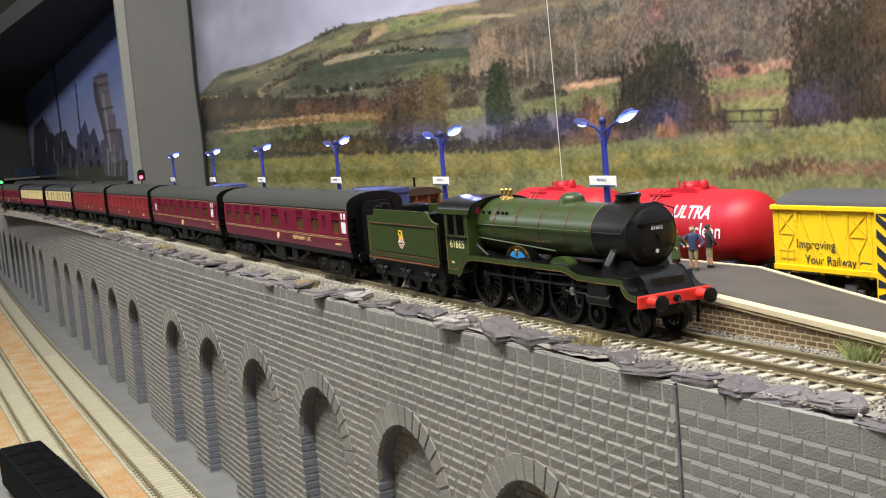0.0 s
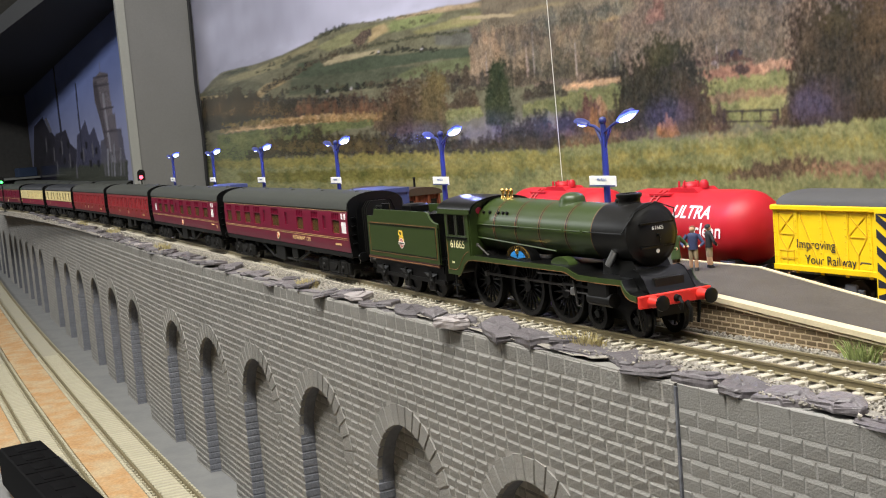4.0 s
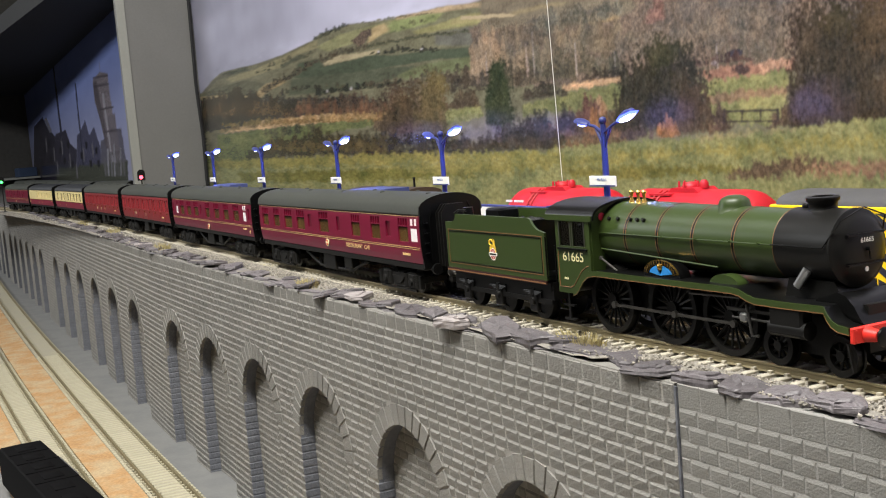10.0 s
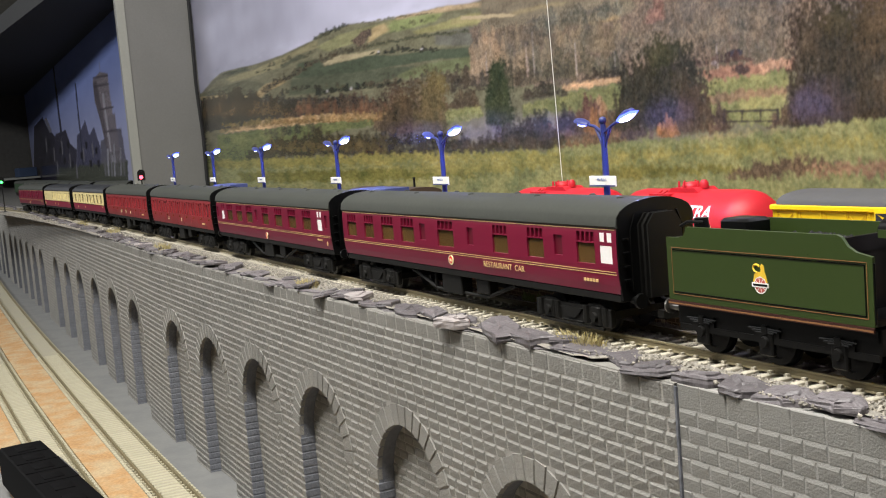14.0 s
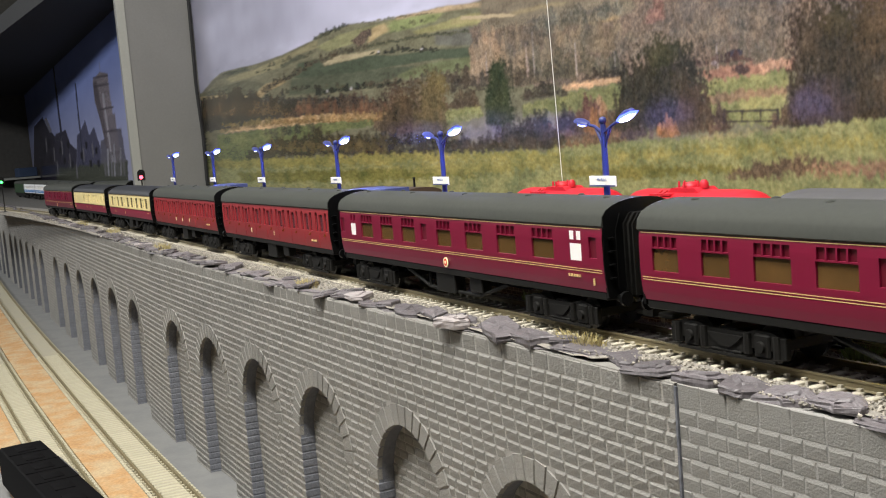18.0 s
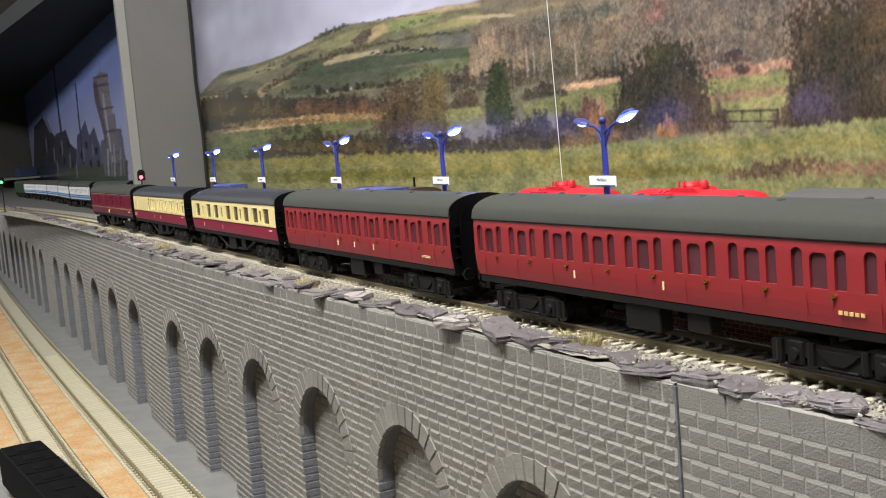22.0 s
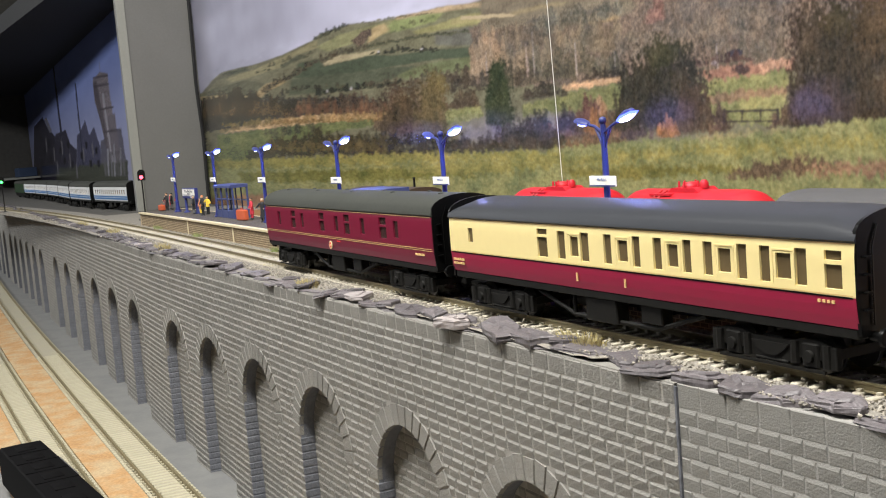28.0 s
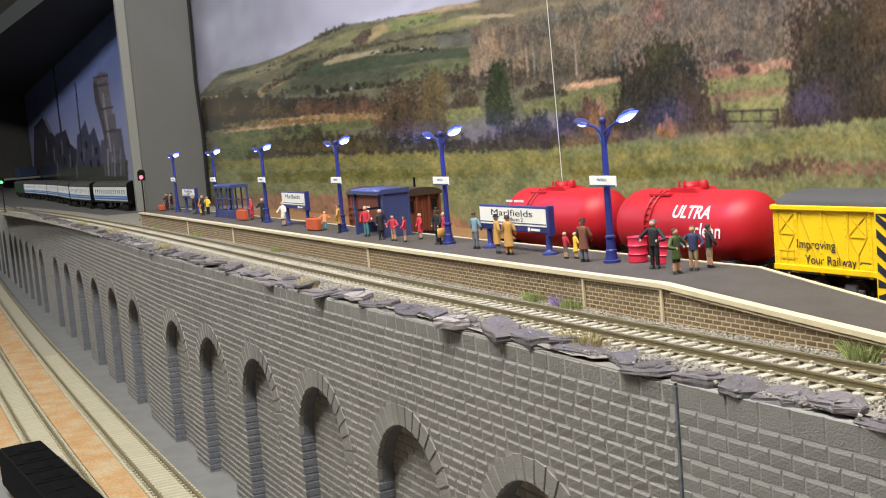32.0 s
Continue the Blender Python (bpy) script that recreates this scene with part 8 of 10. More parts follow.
    grove((-544.0, 138.8, 8.0, 20.6), (-532.0, 140.7, 8.0, 20.3), 3, (0.276, 0.143, 0.09), 2.1, 149)
    grove((-782.0, 123.2, 2.0, 31.6), (-779.0, 124.0, 2.0, 31.5), 1, (0.577, 0.462, 0.312), 0.9, 150)
    grove((-713.0, 117.8, 2.0, 29.5), (-711.0, 118.5, 2.0, 29.4), 1, (0.577, 0.462, 0.312), 0.8, 151)
    grove((-703.0, 117.0, 1.5, 29.2), (-701.0, 117.7, 1.5, 29.2), 1, (0.577, 0.462, 0.312), 0.9, 152)
    grove((-642.0, 112.2, 1.5, 27.3), (-641.0, 112.8, 1.5, 27.3), 1, (0.577, 0.462, 0.312), 0.8, 153)
    grove((-592.0, 108.2, 1.5, 25.8), (-591.0, 108.8, 1.5, 25.8), 1, (0.577, 0.462, 0.312), 0.7, 154)
    grove((-486.0, 99.8, 1.0, 22.6), (-485.0, 100.3, 1.0, 22.6), 1, (0.577, 0.462, 0.312), 0.6, 155)
    grove((-448.0, 96.7, 1.0, 21.4), (-447.0, 97.2, 1.0, 21.4), 1, (0.577, 0.462, 0.312), 0.6, 156)
    area([(-724.0, 97.7), (-668.0, 100.2), (-580.0, 102.0), (-581.0, 85.8), (-694.0, 90.9), (-726.0, 89.0)], (0.234, 0.242, 0.061), 1.0, "g")
    area([(-664.0, 108.2), (-585.0, 109.1), (-585.0, 104.6), (-661.0, 104.3)], (0.676, 0.405, 0.155), 0.8, "g")
    area([(-659.0, 102.9), (-586.0, 104.0), (-581.0, 88.0), (-661.0, 88.4)], (0.21, 0.218, 0.061), 1.0, "g")
    grove((-719.0, 100.9, 7.5, 12.9), (-660.0, 100.5, 6.5, 12.1), 12, (0.073, 0.061, 0.036), 1.7, 157)
    grove((-628.0, 109.4, 6.0, 10.1), (-579.0, 109.3, 5.0, 9.5), 12, (0.061, 0.051, 0.031), 1.6, 158)
    blob(-761.0, 111.6, 23.5, 25.9, (0.047, 0.061, 0.026), 1.0)
    blob(-763.0, 127.6, 15.0, 11.6, (0.044, 0.061, 0.024), 1.0)
    blob(-759.0, 91.1, 23.5, 11.6, (0.036, 0.041, 0.022), 1.2)
    grove((-784.0, 82.5, 9.5, 47.6), (-745.0, 82.8, 8.5, 45.8), 12, (0.057, 0.073, 0.026), 2.3, 159)
    grove((-739.0, 64.6, 10.0, 27.5), (-677.0, 66.2, 9.0, 25.7), 16, (0.038, 0.044, 0.031), 3.6, 160)
    grove((-816.0, 62.5, 11.0, 18.2), (-698.0, 63.7, 8.5, 16.2), 22, (0.099, 0.085, 0.041), 2.4, 161)
    grove((-693.0, 68.7, 8.5, 19.5), (-577.0, 69.2, 6.5, 17.0), 28, (0.131, 0.085, 0.041), 3.4, 162)
    grove((-671.0, 75.6, 7.5, 20.5), (-647.0, 76.3, 7.0, 20.0), 6, (0.051, 0.047, 0.026), 1.6, 163)
    grove((-622.0, 84.0, 5.0, 13.2), (-608.0, 84.1, 5.0, 12.9), 7, (0.383, 0.21, 0.085), 1.2, 164)
    grove((-639.0, 81.2, 6.0, 18.2), (-619.0, 81.5, 5.5, 17.8), 7, (0.181, 0.085, 0.051), 1.2, 165)
    grove((-637.0, 64.8, 6.0, 15.9), (-584.0, 66.4, 5.5, 14.9), 12, (0.25, 0.137, 0.061), 2.0, 166)
    area([(-510.0, 103.7), (-481.0, 105.8), (-449.0, 104.9), (-421.0, 104.6), (-421.0, 98.7), (-492.0, 98.9)], (0.342, 0.175, 0.09), 1.2, "g")
    area([(-452.0, 105.1), (-427.0, 105.8), (-425.0, 100.9), (-450.0, 100.0)], (0.618, 0.342, 0.155), 1, "g")
    area([(-505.0, 98.6), (-425.0, 99.1), (-416.0, 74.7), (-436.0, 70.1), (-507.0, 74.4)], (0.276, 0.285, 0.073), 1.0, "g")
    area([(-498.0, 91.4), (-424.0, 91.2), (-424.0, 85.2), (-493.0, 85.7)], (0.322, 0.203, 0.081), 1.0, "g")
    area([(-467.0, 86.1), (-426.0, 87.2), (-425.0, 80.5), (-468.0, 79.8)], (0.352, 0.342, 0.081), 1.0, "g")
    blob(-470.0, 112.2, 8.5, 2.5, (0.061, 0.061, 0.073), 0.6)
    blob(-489.0, 108.5, 3.0, 1.6, (0.647, 0.618, 0.563), 0.3)
    blob(-466.0, 102.6, 8.5, 3.2, (0.085, 0.057, 0.044), 1)
    grove((-504.0, 107.8, 4.5, 6.6), (-456.0, 106.8, 4.0, 6.1), 12, (0.131, 0.073, 0.051), 1.0, 167)
    blob(-535.0, 102.9, 42.0, 22.7, (0.054, 0.047, 0.033), 1.3)
    blob(-560.0, 101.3, 27.5, 17.8, (0.041, 0.038, 0.031), 1.3)
    blob(-534.0, 118.5, 24.5, 8.9, (0.073, 0.069, 0.033), 1.3)
    blob(-513.0, 97.8, 19.0, 18.2, (0.069, 0.061, 0.038), 1.3)
    blob(-549.0, 95.1, 22.0, 10.6, (0.038, 0.041, 0.047), 1.2)
    grove((-585.0, 82.6, 8.0, 40.5), (-504.0, 82.0, 6.5, 36.5), 26, (0.061, 0.054, 0.033), 3.7, 168)
    grove((-539.0, 68.0, 6.0, 24.6), (-479.0, 68.6, 5.0, 22.7), 24, (0.12, 0.077, 0.044), 2.4, 169)
    grove((-590.0, 65.9, 6.5, 16.5), (-528.0, 67.6, 5.5, 15.3), 14, (0.155, 0.104, 0.077), 2.2, 170)
    grove((-547.0, 66.4, 5.0, 15.7), (-527.0, 66.9, 4.5, 15.2), 9, (0.394, 0.21, 0.085), 1.1, 171)
    blob(-394.0, 106.1, 32.5, 33.4, (0.073, 0.054, 0.036), 1.3)
    blob(-366.0, 111.3, 25.0, 34.5, (0.077, 0.054, 0.036), 1.3)
    blob(-414.0, 116.8, 15.0, 21.9, (0.09, 0.065, 0.041), 1.3)
    blob(-390.0, 77.4, 37.0, 9.6, (0.061, 0.051, 0.031), 1.3)
    blob(-343.0, 85.3, 29.5, 15.5, (0.069, 0.051, 0.033), 1.3)
    grove((-425.0, 69.7, 7.0, 56.2), (-350.0, 72.5, 5.5, 49.8), 44, (0.095, 0.077, 0.044), 3.6, 172)
    grove((-427.0, 68.6, 6.0, 21.0), (-357.0, 71.2, 4.5, 18.8), 34, (0.061, 0.051, 0.031), 1.8, 173)
    grove((-443.0, 69.2, 4.0, 9.2), (-419.0, 70.0, 3.5, 8.9), 10, (0.131, 0.085, 0.047), 1.2, 174)
    grove((-1907.0, 144.1, 40.4, 41.8), (-1331.0, 118.3, 19.3, 28.0), 40, (0.085, 0.068, 0.031), 2.9, 201)
    grove((-1889.0, 143.3, 35.4, 24.6), (-1331.0, 118.3, 16.9, 18.3), 26, (0.149, 0.103, 0.039), 2.9, 202)
    grove((-1331.0, 120.4, 16.9, 23.8), (-971.0, 99.7, 10.0, 19.6), 46, (0.137, 0.088, 0.041), 2.8, 203)
    grove((-1307.0, 119.2, 14.1, 15.2), (-988.0, 101.7, 8.9, 13.2), 22, (0.198, 0.099, 0.039), 2.8, 204)
    grove((-1718.0, 120.8, 15.1, 9.7), (-1335.0, 106.9, 9.8, 9.2), 40, (0.283, 0.203, 0.048), 1.8, 205)
    grove((-1439.0, 112.7, 11.1, 9.8), (-980.0, 98.0, 5.8, 9.3), 80, (0.426, 0.263, 0.066), 1.5, 206)
    grove((-1468.0, 112.4, 11.5, 3.8), (-980.0, 96.9, 5.8, 3.3), 60, (0.277, 0.174, 0.039), 1.5, 207)
    blob(-964.0, 106.5, 38.7, 22.6, (0.121, 0.081, 0.03), 1.7)
    blob(-897.0, 110.7, 32.1, 24.3, (0.136, 0.107, 0.033), 1.7)
    blob(-884.0, 125.3, 24.3, 12.0, (0.187, 0.147, 0.037), 1.7)
    blob(-979.0, 90.1, 50.6, 12.1, (0.065, 0.049, 0.024), 1.5)
    blob(-910.0, 85.3, 30.5, 10.4, (0.057, 0.05, 0.024), 1.5)
    grove((-1026.0, 86.2, 9.4, 35.3), (-932.0, 82.9, 8.1, 44.1), 22, (0.115, 0.079, 0.031), 2.3, 208)
    grove((-940.0, 83.2, 8.2, 47.6), (-868.0, 80.7, 7.2, 49.6), 24, (0.148, 0.114, 0.035), 2.1, 209)
    grove((-1482.0, 76.6, 20.4, 26.5), (-1011.0, 68.5, 10.7, 20.5), 60, (0.09, 0.072, 0.026), 3.9, 210)
    grove((-1453.0, 76.0, 16.9, 15.4), (-1012.0, 67.3, 9.2, 12.5), 40, (0.148, 0.114, 0.032), 3.1, 211)
    grove((-854.0, 103.2, 9.3, 16.7), (-798.0, 100.1, 8.4, 16.7), 14, (0.125, 0.089, 0.042), 2.0, 212)
    grove((-758.0, 64.6, 8.8, 26.2), (-665.0, 63.0, 7.2, 21.3), 22, (0.064, 0.06, 0.028), 2.3, 213)
    grove((-861.0, 65.4, 8.3, 12.0), (-665.0, 62.1, 5.6, 9.9), 34, (0.099, 0.078, 0.032), 2.0, 214)
    grove((-665.0, 63.0, 4.8, 9.1), (-584.0, 62.7, 4.0, 8.2), 22, (0.204, 0.121, 0.041), 1.2, 215)
    blob(-554.0, 100.8, 27.3, 23.3, (0.05, 0.045, 0.026), 1.8)
    blob(-545.0, 117.1, 17.6, 11.8, (0.076, 0.071, 0.028), 1.8)
    blob(-515.0, 84.3, 18.4, 14.2, (0.099, 0.069, 0.033), 1.5)
    blob(-574.0, 89.5, 19.0, 16.1, (0.05, 0.041, 0.025), 1.4)
    grove((-596.0, 72.9, 4.8, 44.9), (-522.0, 70.2, 3.9, 44.3), 36, (0.057, 0.052, 0.027), 1.9, 216)
    grove((-530.0, 69.1, 3.5, 24.3), (-493.0, 67.8, 3.1, 20.5), 20, (0.12, 0.083, 0.037), 1.7, 217)
    grove((-633.0, 71.8, 3.7, 22.0), (-604.0, 70.8, 3.5, 21.3), 12, (0.318, 0.144, 0.034), 1.6, 218)
    grove((-548.0, 67.5, 3.0, 12.1), (-528.0, 66.9, 2.9, 12.5), 12, (0.434, 0.193, 0.029), 1.1, 219)
    blob(-389.0, 99.9, 26.3, 31.1, (0.064, 0.053, 0.029), 1.9)
    blob(-407.0, 113.2, 15.8, 21.1, (0.081, 0.062, 0.032), 1.9)
    blob(-369.0, 111.7, 17.3, 18.8, (0.115, 0.077, 0.031), 1.9)
    blob(-378.0, 93.3, 14.4, 13.7, (0.047, 0.041, 0.023), 1.9)
    blob(-405.0, 89.8, 13.4, 12.7, (0.05, 0.044, 0.024), 1.9)
    blob(-391.0, 119.8, 11.3, 9.4, (0.094, 0.074, 0.03), 1.9)
    blob(-365.0, 81.4, 9.1, 9.8, (0.095, 0.065, 0.031), 1.9)
    grove((-427.0, 69.7, 2.2, 44.7), (-362.0, 69.2, 1.7, 42.9), 60, (0.072, 0.057, 0.029), 1.8, 220)
    grove((-432.0, 69.3, 2.6, 15.1), (-362.0, 68.7, 2.1, 13.5), 50, (0.077, 0.057, 0.026), 1.2, 221)
    area([(-2204.0, 63.7), (-1581.0, 62.6), (-1256.0, 59.7), (-997.0, 61.4), (-862.0, 61.8), (-698.0, 62.0), (-591.0, 65.1), (-495.0, 65.5), (-427.0, 68.0), (-362.0, 71.4), (-319.0, 71.9), (-324.0, -59.5), (-2504.0, -462.6)], (0.275, 0.28, 0.07), 1.0, "g")
    area([(-700.0, 53.9), (-591.0, 59.0), (-475.0, 61.0), (-362.0, 65.5), (-319.0, 65.8), (-319.0, 55.2), (-475.0, 50.2), (-667.0, 44.7)], (0.254, 0.258, 0.061), 1.6, "g")
    area([(-511.0, 67.0), (-427.0, 68.6), (-423.0, 66.6), (-506.0, 64.2)], (0.342, 0.294, 0.09), 1.2, "g")
    area([(-1803.0, 66.9), (-997.0, 64.7), (-665.0, 60.5), (-666.0, 56.3), (-999.0, 54.5), (-1809.0, 52.8)], (0.308, 0.275, 0.037), 2.2, "g")
    area([(-1175.0, 49.7), (-755.0, 54.5), (-528.0, 59.9), (-362.0, 62.2), (-362.0, 58.9), (-529.0, 53.6), (-756.0, 45.4), (-1179.0, 35.3)], (0.289, 0.262, 0.039), 2.2, "g")
    area([(-1656.0, 47.7), (-1099.0, 49.3), (-777.0, 42.1), (-1103.0, 35.7), (-1627.0, 32.9)], (0.193, 0.19, 0.02), 1.8, "g")
    area([(-667.0, 47.2), (-530.0, 49.4), (-429.0, 46.1), (-530.0, 42.3), (-660.0, 41.0)], (0.201, 0.182, 0.02), 1.8, "g")
    area([(-476.0, 46.3), (-429.0, 51.6), (-388.0, 49.3), (-429.0, 42.4), (-486.0, 40.4)], (0.155, 0.109, 0.044), 2, "t")
    area([(-420.0, 47.2), (-352.0, 49.7), (-352.0, 43.0), (-412.0, 43.6)], (0.342, 0.196, 0.073), 2, "g")
    area([(-1995.0, -3.3), (-1567.0, 14.0), (-1183.0, 20.1), (-924.0, 8.1), (-805.0, -0.4), (-832.0, -153.4), (-2197.0, -405.8)], (0.383, 0.181, 0.057), 2, "g")
    area([(-483.0, 80.6), (-436.0, 79.0), (-436.0, 77.8), (-483.0, 79.3)], (0.061, 0.047, 0.036), 0, "n")
    area([(-483.0, 74.7), (-437.0, 72.9), (-437.0, 72.0), (-484.0, 73.7)], (0.061, 0.047, 0.036), 0, "n")
    area([(-483.0, 81.9), (-481.0, 81.8), (-482.0, 72.7), (-484.0, 72.8)], (0.061, 0.047, 0.036), 0, "n")
    area([(-467.0, 79.4), (-465.0, 80.3), (-467.0, 72.7), (-468.0, 72.7)], (0.061, 0.047, 0.036), 0, "n")
    area([(-452.0, 79.5), (-450.0, 79.8), (-451.0, 72.6), (-452.0, 72.7)], (0.061, 0.047, 0.036), 0, "n")
    area([(-438.0, 79.4), (-436.0, 79.3), (-436.0, 72.9), (-438.0, 73.0)], (0.061, 0.047, 0.036), 0, "n")
    # the print is soft at its finest scale
    c = p.c
    for _ in range(2):
        c[1:-1] = (c[:-2] + 2 * c[1:-1] + c[2:]) / 4
        c[:, 1:-1] = (c[:, :-2] + 2 * c[:, 1:-1] + c[:, 2:]) / 4
    return c, p.ink


def skyline(U, V):
    rise = np.clip((V - 40) / 330, 0, 1)[..., None]
    base = (np.array([0.42, 0.42, 0.46]) * (1 - rise) + np.array([0.19, 0.27, 0.54]) * rise) * (0.9 + 0.2 * fbm(U / 300, V / 60, 5)[..., None])
    p = Print(U, V, base)
    area, blob, grove = p.area, p.blob, p.grove
    r = random.Random(77)
    for i in range(70):
        u, tall = r.uniform(-5300, -2800), r.uniform(55, 175) * (0.6 if i % 3 else 1.0)
        w, g = r.uniform(25, 95), r.uniform(0.05, 0.20)
        area([(u, tall), (u + w, tall + r.uniform(-6, 8)), (u + w, 0.0), (u, 0.0)], (g, g * 0.97, g * 1.12), 0.2, "c")
        for k in range(r.randint(0, 5)):
            a, b = u + r.uniform(0.1, 0.7) * w, r.uniform(20, tall * 0.9)
            area([(a, b + 9), (a + w * 0.25, b + 9), (a + w * 0.25, b), (a, b)], (0.34, 0.33, 0.33) if k % 2 else (0.03, 0.03, 0.05), 0.1, "n")
    area([(-5414.0, 266.1), (-4918.0, 286.7), (-4723.0, 231.9), (-4422.0, 183.9), (-4511.0, -0.3), (-5849.0, -12.5)], (0.031, 0.028, 0.044), 1, "c")
    area([(-4852.0, 274.2), (-4739.0, 278.2), (-4567.0, 217.1), (-4673.0, 211.9)], (0.21, 0.21, 0.226), 0, "n")
    area([(-4448.0, 199.8), (-4066.0, 202.8), (-3974.0, 150.9), (-3790.0, 127.6), (-3916.0, 5.1), (-4700.0, -2.0)], (0.044, 0.041, 0.061), 1, "c")
    area([(-3743.0, 172.5), (-3642.0, 178.1), (-3488.0, 212.1), (-3422.0, 162.0), (-3297.0, 182.3), (-3202.0, 120.0), (-3272.0, 11.0), (-3916.0, 5.1)], (0.077, 0.077, 0.12), 1, "c")
    area([(-3186.0, 138.6), (-2973.0, 150.3), (-2877.0, 155.7), (-2786.0, 160.7), (-2752.0, 57.3), (-2782.0, 15.5), (-3272.0, 11.0)], (0.131, 0.125, 0.143), 1, "c")
    area([(-3207.0, 309.6), (-3052.0, 320.1), (-2912.0, 303.9), (-2914.0, 275.4), (-2896.0, 195.3), (-2856.0, 143.6), (-3045.0, 142.2), (-3140.0, 191.7), (-3210.0, 250.1)], (0.242, 0.203, 0.181), 0.3, "c")
    area([(-3140.0, 191.7), (-2861.0, 200.7), (-2844.0, 57.8), (-3026.0, 58.7)], (0.196, 0.168, 0.161), 0.3, "c")
    area([(-3215.0, 300.0), (-3140.0, 306.0), (-3075.0, 190.0), (-3030.0, 60.0), (-3050.0, 60.0), (-3140.0, 191.0), (-3212.0, 250.0)], (0.12, 0.10, 0.095), 0.2, "c")
    area([(-3060.0, 262.0), (-3022.0, 262.0), (-2985.0, 62.0), (-3010.0, 62.0)], (0.40, 0.37, 0.33), 0.1, "n")
    area([(-3050.0, 322.0), (-3035.0, 322.0), (-3035.0, 345.0), (-3050.0, 345.0)], (0.24, 0.21, 0.19), 0.1, "n")
    area([(-3200.0, 316.9), (-2904.0, 300.4), (-2907.0, 296.4), (-3204.0, 312.5)], (0.069, 0.057, 0.061), 0, "n")
    area([(-3196.0, 293.2), (-2901.0, 278.7), (-2904.0, 274.7), (-3200.0, 288.8)], (0.069, 0.057, 0.061), 0, "n")
    area([(-3135.0, 225.4), (-2868.0, 218.1), (-2871.0, 214.0), (-3139.0, 221.0)], (0.069, 0.057, 0.061), 0, "n")
    area([(-3096.0, 162.1), (-2834.0, 159.8), (-2837.0, 155.7), (-3099.0, 157.6)], (0.069, 0.057, 0.061), 0, "n")
    area([(-3056.0, 101.5), (-2828.0, 104.5), (-2831.0, 100.3), (-3060.0, 97.0)], (0.069, 0.057, 0.061), 0, "n")
    area([(-4258.0, 456.8), (-4219.0, 453.1), (-4184.0, 64.3), (-4264.0, 64.7)], (0.033, 0.036, 0.061), 0, "n")
    area([(-3641.0, 332.7), (-3611.0, 330.5), (-3634.0, 61.6), (-3680.0, 61.8)], (0.038, 0.041, 0.069), 0, "n")
    area([(-4562.0, 70.6), (-2737.0, 77.9), (-2792.0, 1.3), (-4680.0, -24.7)], (0.077, 0.085, 0.047), 2, "c")
    area([(-3158.0, 87.6), (-3122.0, 90.2), (-3140.0, 40.4), (-3175.0, 40.4)], (0.175, 0.168, 0.149), 0.6, "c")
    area([(-3079.0, 114.1), (-3044.0, 116.4), (-3084.0, 40.5), (-3117.0, 40.4)], (0.342, 0.332, 0.303), 0.6, "c")
    area([(-3024.0, 100.9), (-2990.0, 103.3), (-3019.0, 40.5), (-3051.0, 40.5)], (0.226, 0.218, 0.196), 0.6, "c")
    area([(-2953.0, 123.2), (-2921.0, 125.3), (-2966.0, 40.6), (-2998.0, 40.5)], (0.294, 0.285, 0.258), 0.6, "c")
    area([(-2915.0, 93.1), (-2884.0, 95.5), (-2906.0, 40.6), (-2936.0, 40.6)], (0.143, 0.137, 0.12), 0.6, "c")
    area([(-2851.0, 112.1), (-2821.0, 114.2), (-2857.0, 40.6), (-2886.0, 40.6)], (0.242, 0.234, 0.21), 0.6, "c")
    area([(-2818.0, 80.3), (-2788.0, 82.7), (-2800.0, 40.7), (-2828.0, 40.7)], (0.181, 0.175, 0.155), 0.6, "c")
    area([(-5163.0, 218.8), (-5046.0, 217.4), (-5058.0, 188.5), (-5176.0, 189.3)], (0.013, 0.013, 0.02), 0.3, "n")
    area([(-5066.0, 161.8), (-4953.0, 161.7), (-4964.0, 133.1), (-5078.0, 132.6)], (0.013, 0.013, 0.02), 0.3, "n")
    area([(-4813.0, 184.1), (-4710.0, 183.5), (-4721.0, 156.4), (-4824.0, 156.4)], (0.013, 0.013, 0.02), 0.3, "n")
    area([(-5260.0, 110.3), (-5138.0, 111.2), (-5150.0, 81.5), (-5273.0, 79.8)], (0.013, 0.013, 0.02), 0.3, "n")
    area([(-4790.0, 123.1), (-4688.0, 123.7), (-4698.0, 96.5), (-4801.0, 95.3)], (0.013, 0.013, 0.02), 0.3, "n")
    area([(-4379.0, 146.4), (-4293.0, 146.6), (-4301.0, 121.6), (-4388.0, 120.9)], (0.013, 0.013, 0.02), 0.3, "n")
    area([(-4257.0, 106.3), (-4175.0, 107.1), (-4183.0, 82.7), (-4265.0, 81.4)], (0.013, 0.013, 0.02), 0.3, "n")
    area([(-4076.0, 159.5), (-4001.0, 159.4), (-4008.0, 136.1), (-4084.0, 135.8)], (0.013, 0.013, 0.02), 0.3, "n")
    area([(-4002.0, 90.9), (-3929.0, 92.0), (-3936.0, 68.9), (-4010.0, 67.4)], (0.013, 0.013, 0.02), 0.3, "n")
    area([(-3703.0, 116.7), (-3640.0, 117.3), (-3646.0, 95.8), (-3709.0, 94.9)], (0.013, 0.013, 0.02), 0.3, "n")
    area([(-3553.0, 145.3), (-3494.0, 145.5), (-3500.0, 124.9), (-3558.0, 124.5)], (0.013, 0.013, 0.02), 0.3, "n")
    area([(-3491.0, 88.5), (-3435.0, 89.6), (-3440.0, 69.2), (-3497.0, 67.9)], (0.013, 0.013, 0.02), 0.3, "n")
